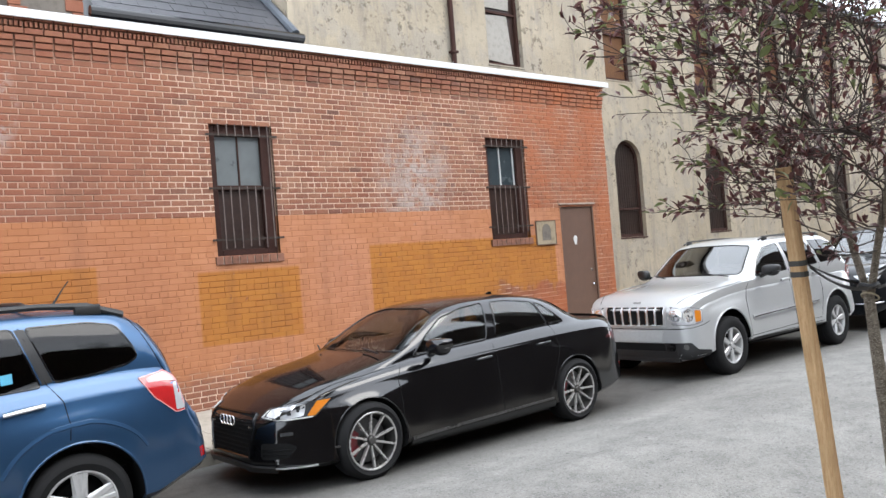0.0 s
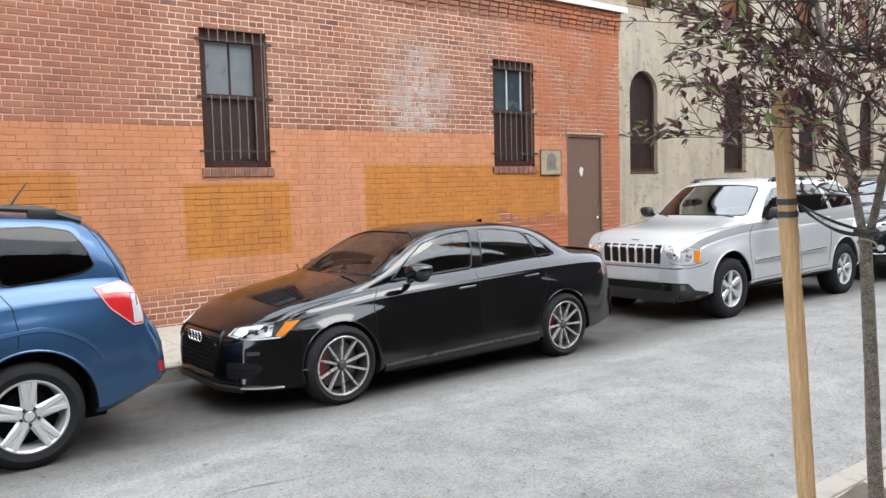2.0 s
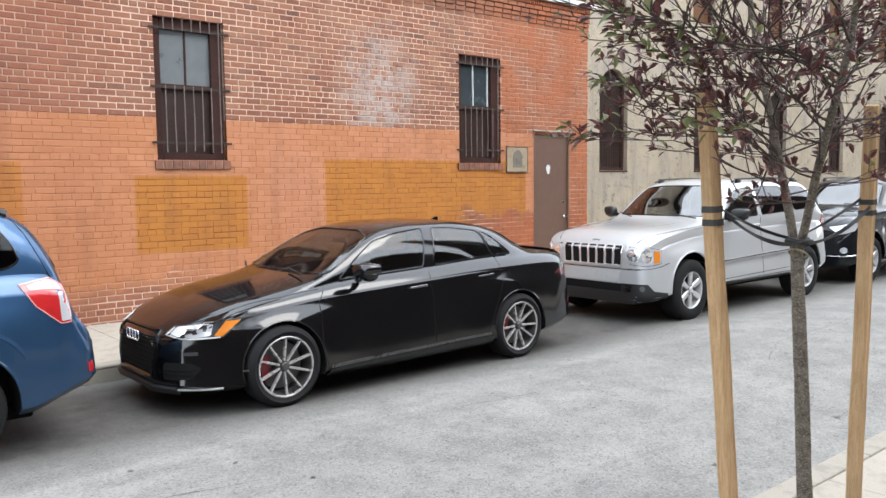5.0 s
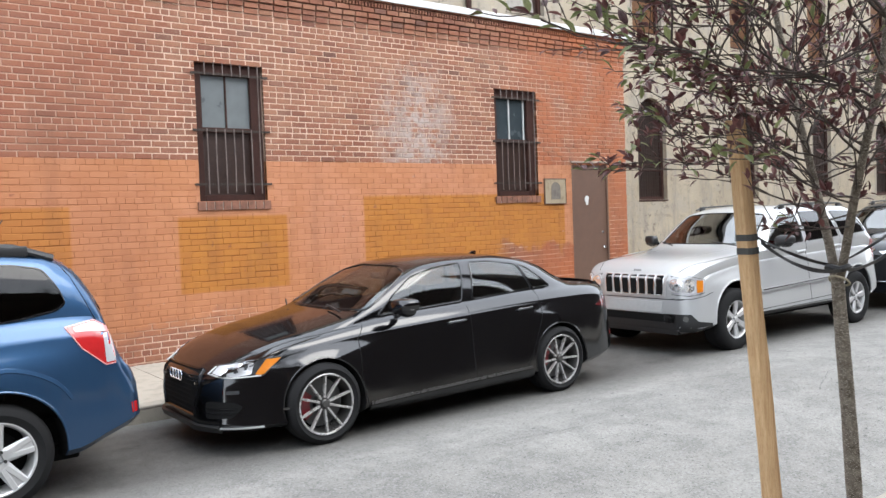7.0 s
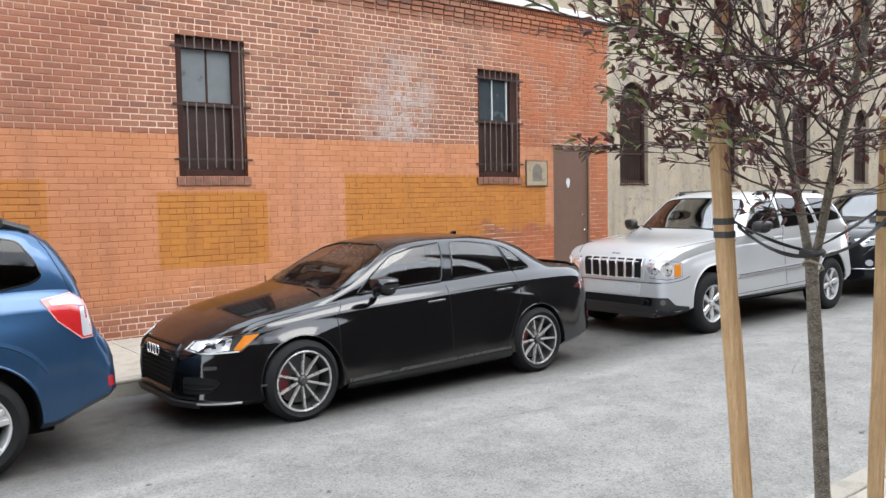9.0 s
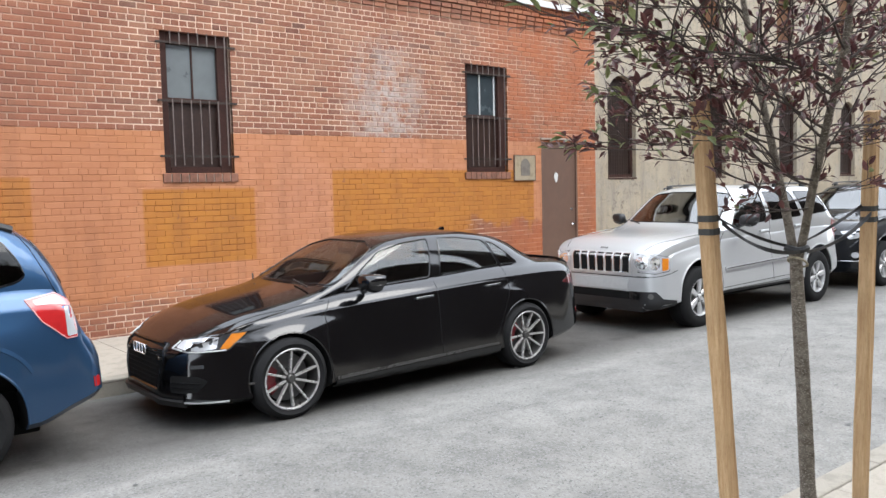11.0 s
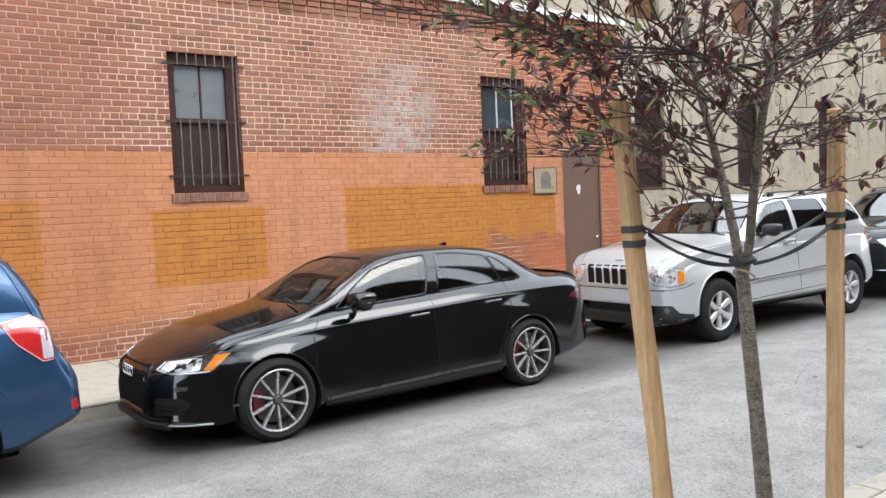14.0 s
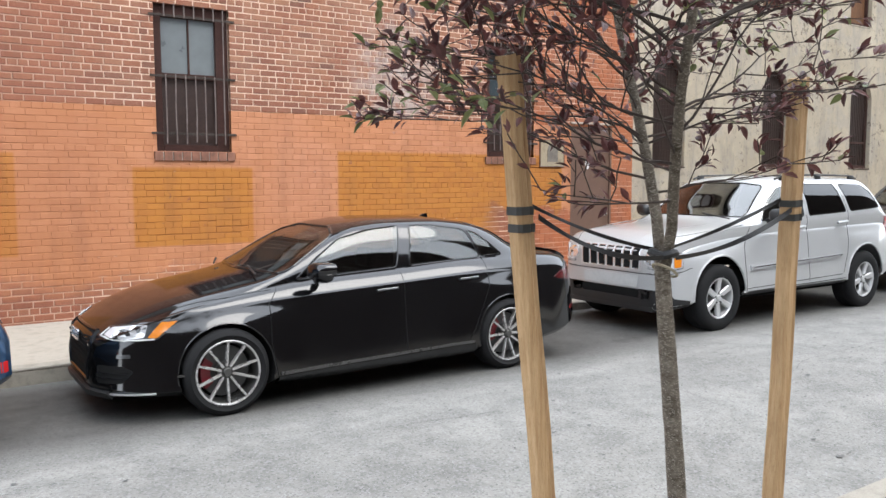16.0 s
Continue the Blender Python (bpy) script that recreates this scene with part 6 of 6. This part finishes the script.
        for i in range(4):
            conform("bonnet_badge", [(0, -0.055 + i * 0.03, 0.975), (0, -0.035 + i * 0.03, 0.975), (0, -0.035 + i * 0.03, 0.99), (0, -0.055 + i * 0.03, 0.99)], fx, bvh, M_ALLOY_DARK, car, 0.004, 0.006)
    else:
        conform("grille", [(0, -0.40, 0.94), (0, 0.40, 0.94), (0, 0.2, 0.66), (0, -0.2, 0.66)], fx, bvh, M_WELL, car, 0.006, 0.012, 0.06, "black grille", 0.03)
        conform("lower_grille", [(0, -0.5, 0.58), (0, 0.5, 0.58), (0, 0.48, 0.46), (0, -0.48, 0.46)], fx, bvh, M_WELL, car, 0.006, 0.012, 0.06)
    for s in (1, -1):
        conform_line("bonnet_seam", [(0.12, 0.60 * s, 3), (0.6, 0.74 * s, 3), (1.5, 0.79 * s, 3)], (0, 0, -1), bvh, M_WELL, car, 0.004, -0.0008)
        conform_line("bonnet_crease", [(0.25, 0.32 * s, 3), (0.8, 0.40 * s, 3), (1.42, 0.50 * s, 3)], (0, 0, -1), bvh, paint, car, 0.05, -0.0475, sides=12)
        part("wiper", tube([(1.50, -0.6 + 0.5 * (s + 1), 1.22), (1.60, -0.15 + 0.4 * (s + 1), 1.265)], 0.009, 6), M_TRIM, car)
    part("floor_pan", box(0.5, 4.4, -0.66, 0.66, 0.28, 0.40, 0.02), M_WELL, car)
    # the short nose ahead of the front axle
    for o in car.children_recursive:
        if o.name.split(".")[0] not in ("wheel", "tyre", "rim", "brake_disc", "backing", "spoke", "wheel_nut"):
            for w in o.data.vertices:
                if w.co.x < 0.5:
                    w.co.x = 0.5 - (0.5 - w.co.x) * 0.62


tall_car("off_roader", pose(8.19, 6.76, 0.05), "silver boxy off-roader with chrome slotted grille, parked", M_SILVER_PAINT, True)
tall_car("crossover", pose(13.55, 6.80, 0.05), "charcoal grey crossover parked behind the silver off-roader", M_DARK_PAINT, False)


# ---- young purple-leaved tree with stakes, in its pit ----
def stake(at, bottom, top, label):
    """A squared timber with chamfered edges and a weathered top."""
    bottom, top = Vector(bottom), Vector(top)
    s = thing("tree_stake", Matrix.Translation(bottom), label, "stake", "tree stakes")
    bm = bmesh.new()
    rows = []
    out = [(-0.027, -0.018), (-0.018, -0.027), (0.004, -0.027), (0.010, -0.021), (0.020, -0.026), (0.027, -0.017), (0.027, 0.018), (0.018, 0.027), (-0.018, 0.027), (-0.027, 0.018)]
    for i in range(13):
        c = (top - bottom) * (i / 12)
        k = 1.0 + 0.03 * math.sin(i * 2.1)
        w = 0.0025 * math.sin(i * 1.3)
        rows.append([bm.verts.new(c + Vector((x * k + w, y * k, (random.uniform(-0.004, 0.006) + 0.10 * x) if i == 12 else 0))) for x, y in out])
    n = len(out)
    for a, b in zip(rows, rows[1:]):
        for i in range(n):
            bm.faces.new((a[i], a[(i + 1) % n], b[(i + 1) % n], b[i]))
    bm.faces.new(rows[0][::-1])
    bm.faces.new(rows[-1])
    part("post", bm, M_TIMBER, s, smooth=True, angle=0.3)
    for z in (1.515, 1.56):
        c = (top - bottom) * (z / (top.z - bottom.z))
        bm = bmesh.new()
        rings = [[bm.verts.new(c + Vector((x * 1.10, y * 1.10, dz + 0.006 * math.sin(5 * x)))) for x, y in out] for dz in (-0.011, 0.011)]
        for i in range(n):
            bm.faces.new((rings[0][i], rings[0][(i + 1) % n], rings[1][(i + 1) % n], rings[1][i]))
        part("strap_band", bm, M_BAND, s, "black webbing wrapped round the post")
    return s


random.seed(11)
stake(0, (3.203, 1.87, WALK_Z - 0.05), (3.027, 1.926, 2.05), "pale squared timber stake leaning outwards by the tree")
stake(0, (4.056, 1.83, WALK_Z - 0.05), (4.16, 1.842, 2.062), "pale squared timber stake leaning slightly beside the tree")


def ribbon(pts, width):
    bm = bmesh.new()
    rows = []
    for i, p in enumerate(pts):
        p = Vector(p)
        tw = 0.5 * math.sin(i * 0.35)
        up = Vector((0, math.sin(tw), math.cos(tw))) * width / 2
        off = Vector((0, 0.0015, 0))
        rows.append([bm.verts.new(q) for q in (p - up - off, p + up - off, p + up + off, p - up + off)])
    for a, b in zip(rows, rows[1:]):
        for k in range(4):
            bm.faces.new((a[k], a[(k + 1) % 4], b[(k + 1) % 4], b[k]))
    bm.faces.new(rows[0])
    bm.faces.new(rows[-1][::-1])
    return bm


def sagging(a, b, sag, n=16):
    a, b = Vector(a), Vector(b)
    return [a.lerp(b, i / n) - Vector((0, 0, sag * 4 * (i / n) * (1 - i / n))) for i in range(n + 1)]


straps = thing("tree_straps", Matrix.Translation((3.5, 1.84, 1.5)), "black webbing straps tying the tree to its stakes", "strap")
o = Vector((3.5, 1.84, 1.5))
SH = Vector((0.03, 0, -0.012))
for nm, a, b, sag, w in (("strap", (3.07, 1.885, 1.655), (3.49, 1.81, 1.535), 0.04, 0.015), ("strap", (3.07, 1.935, 1.69), (3.50, 1.875, 1.55), 0.015, 0.011), ("strap", (4.10, 1.82, 1.66), (3.52, 1.81, 1.53), 0.03, 0.015), ("strap", (4.10, 1.86, 1.69), (3.52, 1.87, 1.545), 0.012, 0.011)):
    part(nm, ribbon([p + SH - o for p in sagging(a, b, sag)], w), M_STRAP, straps)
part("strap_loop", tube([(0.030 * math.cos(t) + 0.028, 0.036 * math.sin(t), 0.03 + 0.004 * math.sin(3 * t)) for t in (2 * math.pi * k / 20 for k in range(21))], 0.012, 6), M_STRAP, straps)
part("twine", tube([(0.034 * math.cos(t) + 0.036, 0.034 * math.sin(t), -0.02 - 0.02 * math.cos(t)) for t in (2 * math.pi * k / 16 for k in range(17))], 0.004, 5), M_TWINE, straps, "pale knotted twine")


class Tree:
    def __init__(self):
        self.wood, self.stems = bmesh.new(), bmesh.new()
        self.leaves = []

    def leaf(self, p, d, size):
        self.leaves.append((p, d, size))

    def twig(self, p, d, length, r, depth):
        """A twig that bends upward a little and carries leaves and side twigs."""
        n = max(3, int(length / 0.055))
        pts, q = [p.copy()], p.copy()
        dd = d.copy()
        step = length / n
        for i in range(n):
            dd = (dd + Vector((random.gauss(0, 0.13), random.gauss(0, 0.13), random.gauss(0.02, 0.11)))).normalized()
            if dd.z < -0.05:
                dd.z = 0.0
            q = q + dd * step
            pts.append(q.copy())
            t = (i + 1) / n
            if depth > 0 and t > 0.22 and random.random() < (0.68 if depth > 1 else 0.50):
                side = (dd.cross(Vector((random.gauss(0, 1), random.gauss(0, 1), random.gauss(0, 1)))).normalized() * 0.85 + dd * 0.6 + Vector((0, 0, 0.12))).normalized()
                self.twig(q, side, length * random.uniform(0.30, 0.55) * (1.15 - 0.5 * t), r * 0.55, depth - 1)
            if depth < 2 and (t > 0.3 or depth == 0):
                for _ in range(1 if random.random() < 0.38 else 2):
                    side = (dd.cross(Vector((random.gauss(0, 1), random.gauss(0, 1), random.gauss(0, 1)))).normalized() + dd * 0.9 + Vector((0, 0, 0.16))).normalized()
                    self.leaf(q + side * 0.008, side, random.uniform(0.030, 0.053))
        for _ in range(3):
            self.leaf(q, (dd + Vector((random.gauss(0, 0.5), random.gauss(0, 0.5), random.gauss(0.15, 0.3)))).normalized(), random.uniform(0.030, 0.051))
        rad = [max(0.0016, r * (1 - 0.75 * i / n)) for i in range(n + 1)]
        add_tube(self.wood, pts, rad, 5 if r < 0.006 else 7)

    def stem(self, pts, radii, limbs):
        add_tube(self.stems, pts, radii, 12)
        pts = [Vector(p) for p in pts]
        for z, az, el, length in limbs:
            for a, b in zip(pts, pts[1:]):
                if a.z <= z <= b.z:
                    p = a.lerp(b, (z - a.z) / (b.z - a.z))
                    d = Vector((math.cos(radians(az)) * math.cos(radians(el)), math.sin(radians(az)) * math.cos(radians(el)), math.sin(radians(el))))
                    self.twig(p, d, length * 1.1, 0.0052 * (0.6 + 0.4 * length), 2)
                    break


random.seed(23)
base = Vector((3.684, 1.845, WALK_Z - 0.04))
t = Tree()
B = lambda *p: Vector(p) + Vector((0.022, 0.002, 0)) - base
trunk_pts = [B(3.672, 1.84, WALK_Z - 0.04), B(3.655, 1.84, 0.3), B(3.622, 1.845, 0.6), B(3.575, 1.84, 0.95), B(3.535, 1.84, 1.25), B(3.505, 1.84, 1.48)]
tr = bmesh.new()
fine = []
for a, b in zip(trunk_pts, trunk_pts[1:]):
    fine += [a.lerp(b, k / 6) for k in range(6)]
fine.append(trunk_pts[-1])
add_tube(tr, fine, [0.034 - 0.012 * i / len(fine) + random.uniform(-0.0012, 0.0012) for i in range(len(fine))], 14)
left = [B(3.505, 1.84, 1.46), B(3.525, 1.880, 1.62), B(3.515, 1.915, 1.80), B(3.485, 1.94, 1.98), B(3.45, 1.97, 2.18), B(3.41, 2.02, 2.55), B(3.35, 2.07, 3.0), B(3.31, 2.09, 3.45)]
right = [B(3.51, 1.84, 1.46), B(3.50, 1.805, 1.60), B(3.435, 1.745, 1.76), B(3.355, 1.665, 1.95), B(3.30, 1.58, 2.20), B(3.25, 1.51, 2.6), B(3.23, 1.47, 3.1), B(3.20, 1.45, 3.6)]
bz = base.z
lim_l = [(1.7 - bz, 340, 8, 0.42), (1.84 - bz, 320, 14, 0.5), (2 - bz, 4, 20, 1.15), (2.12 - bz, 352, 22, 1.2), (2.26 - bz, 12, 26, 1.2), (2.6 - bz, 4, 34, 1.1), (1.9 - bz, 355, 14, 0.8), (1.94 - bz, 215, 24, 0.42), (1.8 - bz, 60, 25, 0.4), (1.86 - bz, 168, 30, 0.62), (1.92 - bz, 120, 28, 0.6), (2.02 - bz, 185, 28, 0.95), (2.06 - bz, 20, 30, 0.75), (2.2 - bz, 350, 32, 0.9), (2.24 - bz, 160, 35, 1.05), (2.4 - bz, 130, 40, 0.95), (2.55 - bz, 175, 38, 1), (2.7 - bz, 80, 45, 0.8), (2.8 - bz, 30, 42, 0.85), (2.9 - bz, 140, 45, 0.75), (3.25 - bz, 100, 50, 0.55), (2.5 - bz, 184, 20, 1.4), (1.74 - bz, 172, 10, 0.62), (1.84 - bz, 205, 16, 0.6), (1.86 - bz, 352, 22, 0.55), (1.98 - bz, 15, 24, 0.7)]
lim_r = [(1.68 - bz, 185, 6, 0.42), (1.88 - bz, 165, 16, 0.6), (2.08 - bz, 356, 22, 1.2), (2.06 - bz, 176, 24, 1.15), (2.2 - bz, 190, 20, 1.05), (2.34 - bz, 183, 22, 1.1), (2.34 - bz, 168, 30, 1.15), (1.76 - bz, 130, 22, 0.4), (1.95 - bz, 150, 24, 0.55), (1.8 - bz, 200, 24, 0.42), (1.86 - bz, 335, 30, 0.6), (1.92 - bz, 180, 30, 0.75), (2 - bz, 205, 30, 0.9), (2.06 - bz, 10, 34, 0.9), (2.1 - bz, 160, 30, 1), (2.16 - bz, 340, 30, 0.95), (2.36 - bz, 325, 38, 0.9), (2.45 - bz, 215, 40, 0.9), (2.62 - bz, 170, 40, 0.95), (2.8 - bz, 345, 42, 0.85), (2.9 - bz, 200, 42, 0.8), (3.15 - bz, 310, 50, 0.6), (3.3 - bz, 150, 50, 0.55), (2.46 - bz, 186, 16, 1.45), (2.8 - bz, 176, 28, 1.3), (1.78 - bz, 178, 10, 0.7), (1.92 - bz, 340, 25, 0.6), (2.1 - bz, 330, 25, 0.8)]
t.stem(left, [0.0175, 0.0165, 0.0155, 0.014, 0.012, 0.010, 0.007, 0.003], lim_l)
t.stem(right, [0.0165, 0.0155, 0.015, 0.0135, 0.012, 0.010, 0.007, 0.003], lim_r)
tree = thing("tree", Matrix.Translation(base), "young purple-leaved plum tree between two timber stakes", "tree")
trunk = part("trunk", tr, M_BARK, tree, "slender grey speckled trunk", smooth=True)
part("stem", t.stems, M_BARK, tree, "forked grey stems", smooth=True)
part("branchwork", t.wood, M_TWIG, tree, smooth=True)


def leaf_shape():
    """A pointed oval leaf folded along its rib and curling at the tip: along x, one unit long."""
    rows = [(0.0, 0.0, 0.0), (0.16, 0.12, 0.01), (0.42, 0.205, 0.0), (0.70, 0.15, -0.05), (1.0, 0.0, -0.16)]
    vs, fs = [], []
    for x, w, z in rows:
        vs += [(x, -w, z + w * 0.35), (x, 0, z), (x, w, z + w * 0.35)]
    for i in range(4):
        a, b = 3 * i, 3 * i + 3
        fs += [(a, a + 1, b + 1, b), (a + 1, a + 2, b + 2, b + 1)]
    return vs, fs


LV, LF = leaf_shape()
single = {}
for nm, mat in (("r", M_LEAF_R), ("g", M_LEAF_G)):
    me = bpy.data.meshes.new("leaf")
    me.from_pydata(LV, [], LF)
    me.materials.append(mat)
    single[nm] = me


def leaf_pose(p, d, size):
    side = d.cross(Vector((random.gauss(0, 0.5), random.gauss(0, 0.5), 1))).normalized()
    up = side.cross(d).normalized()
    m = Matrix((d, side, up)).transposed().to_4x4()
    return Matrix.Translation(p) @ m @ Matrix.Diagonal((size, size * random.uniform(0.85, 1.15), size, 1))


sets = {"r": ([], []), "g": ([], [])}
count = 0
for p, d, size in t.leaves:
    far = math.hypot(p.x + 0.15, p.y)
    if random.random() < (0.38 if far < 0.45 and p.z + base.z < 2.3 else 0.46 if p.z + base.z > 2.35 else 0.30):
        continue
    kind = "g" if random.random() < (0.01 if far < 0.45 else 0.06 if far < 0.7 else 0.26) else "r"
    m = leaf_pose(p, d, size * (1.15 if kind == "g" else 1.0))
    if count < 300 and p.z + base.z < 2.05 and p.y < 0.1:
        o = new("leaf", single[kind])
        o.parent = tree
        o.matrix_local = m
        count += 1
        continue
    vs, fs = sets[kind]
    n = len(vs)
    vs.extend([tuple(m @ Vector(v)) for v in LV])
    fs.extend([tuple(n + i for i in f) for f in LF])
for kind, mat, lab in (("r", M_LEAF_R, "dark maroon leaves"), ("g", M_LEAF_G, "scattered green leaves")):
    me = bpy.data.meshes.new("crown")
    me.from_pydata(*[sets[kind][0], [], sets[kind][1]])
    me.materials.append(mat)
    o = new("crown", me)
    o.parent = tree
    o["label"], o["kind"] = lab, "stuff"

# soil in the pit
bm = bmesh.new()
bmesh.ops.create_grid(bm, x_segments=36, y_segments=30, size=0.5)
for w in bm.verts:
    w.co = Vector((3.62 + w.co.x * 1.86, 1.70 + w.co.y * 1.17, WALK_Z + 0.022 + 0.012 * noise.noise(w.co * 9) + 0.006 * noise.noise(w.co * 31) - 0.03 * max(0.0, max(abs(w.co.x), abs(w.co.y)) * 2 - 0.93) / 0.07))
structure("tree_pit", bm, M_SOIL, "bare brown soil with grit round the tree", "soil")


# ---- bricks of the front wall: common bond, header course every sixth ----
COURSE, STRETCH, HEAD, JOINT = 0.0752, 0.206, 0.105, 0.0138


def runs(x0, x1, z):
    """The stretches of a brick that openings and sills leave."""
    out = [(x0, x1)]
    holes = [(a, b) for a, b, c, d in OPENINGS if c - 0.04 < z < d] + [(a - 0.045, b + 0.045) for a, b in (W1, W2) if WIN_Z[0] - 0.125 < z <= WIN_Z[0]]
    for a, b in holes:
        out = [(p, q) for u, v in out for p, q in ((u, min(v, a)), (max(u, b), v)) if q - p > 0.025]
    return out


def brick_mesh(w, h, d, ends):
    bm = bmesh.new()
    add_box(bm, 0, w, 0, d, 0, h)
    bm.verts.ensure_lookup_table()
    e = [e for e in bm.edges if all(v.co.y == 0 for v in e.verts)]
    bmesh.ops.bevel(bm, geom=e, offset=0.004, segments=1, affect="EDGES")
    bm.normal_update()
    me = bpy.data.meshes.new("brick")
    bm.to_mesh(me)
    bm.free()
    me.materials.append(M_BRICK)
    return me


random.seed(4)
whole = brick_mesh(STRETCH - JOINT, COURSE - JOINT, 0.03, True)
verts, faces, singles = [], [], []


def lay(x0, x1, z0, h, y, ci=0.004):
    n = len(verts)
    c = 0.004
    for yy, i in ((y, c), (y + c, 0.0), (y + 0.05, 0.0)):
        verts.extend([(x0 + i * ci / c, yy, z0 + i), (x1 - i * ci / c, yy, z0 + i), (x1 - i * ci / c, yy, z0 + h - i), (x0 + i * ci / c, yy, z0 + h - i)])
    faces.append((n, n + 1, n + 2, n + 3))
    for k in (0, 4):
        for i in range(4):
            j = (i + 1) % 4
            faces.append((n + k + i, n + k + 4 + i, n + k + 4 + j, n + k + j))


row, z = 0, PAINT_TOP - 34 * COURSE + 0.004
while z < 4.40:
    if z > 0.1:
        header = row % 6 == 3
        pitch = HEAD if header else STRETCH
        x = WALL_X[0] + (0 if header else (row % 2) * STRETCH / 2) + (0.05 if header else 0)
        while x < WALL_X[1]:
            painted = 0.7 < z < PAINT_TOP - 0.03
            for a, b in runs(x, min(x + pitch - (max(0.0, random.uniform(-0.004, 0.006)) if painted else JOINT), WALL_X[1]), z + COURSE / 2):
                y = WALL_Y + (random.gauss(0.0022, 0.0009) if painted else random.gauss(0, 0.0018))
                if not header and abs(b - a - STRETCH + JOINT) < 1e-4 and 5.3 < a < 8.6 and z > PAINT_TOP - 0.02 and len(singles) < 300:
                    singles.append((a, y, z))
                else:
                    lay(a, b, z + random.uniform(-0.0015, 0.0015), COURSE - JOINT * (random.uniform(-0.1, 0.95) if painted else 1), y, 0.002 if painted else 0.004)
            x += pitch
    row += 1
    z += COURSE
# corbelled top: three stacked courses stepping out, a plain one, small dentils, and a last course
for k, (dy, w, gap) in enumerate(((0.016, STRETCH, 0.022), (0.030, STRETCH, 0.020), (0.046, STRETCH, 0.020), (0.058, STRETCH, JOINT), (0.064, 0.052, 0.020), (0.080, STRETCH, JOINT))):
    x = WALL_X[0] + (0.1 if k == 3 else 0.0)
    while x < WALL_X[1]:
        drop = random.choice((0.0, 0.0, 0.006)) if k < 3 else 0.0
        lay(x, min(x + w - gap, WALL_X[1]), z - drop, COURSE - JOINT, WALL_Y - dy + random.gauss(0, 0.002))
        x += w
    z += COURSE
me = bpy.data.meshes.new("bricks")
me.from_pydata(verts, [], faces)
me.materials.append(M_BRICK)
rest = new("bricks", me)
rest.parent = wall_brick
rest["kind"] = "stuff"
for a, y, z in singles:
    b = new("brick", whole)
    b.parent = wall_brick
    b.location = (a, y, z)
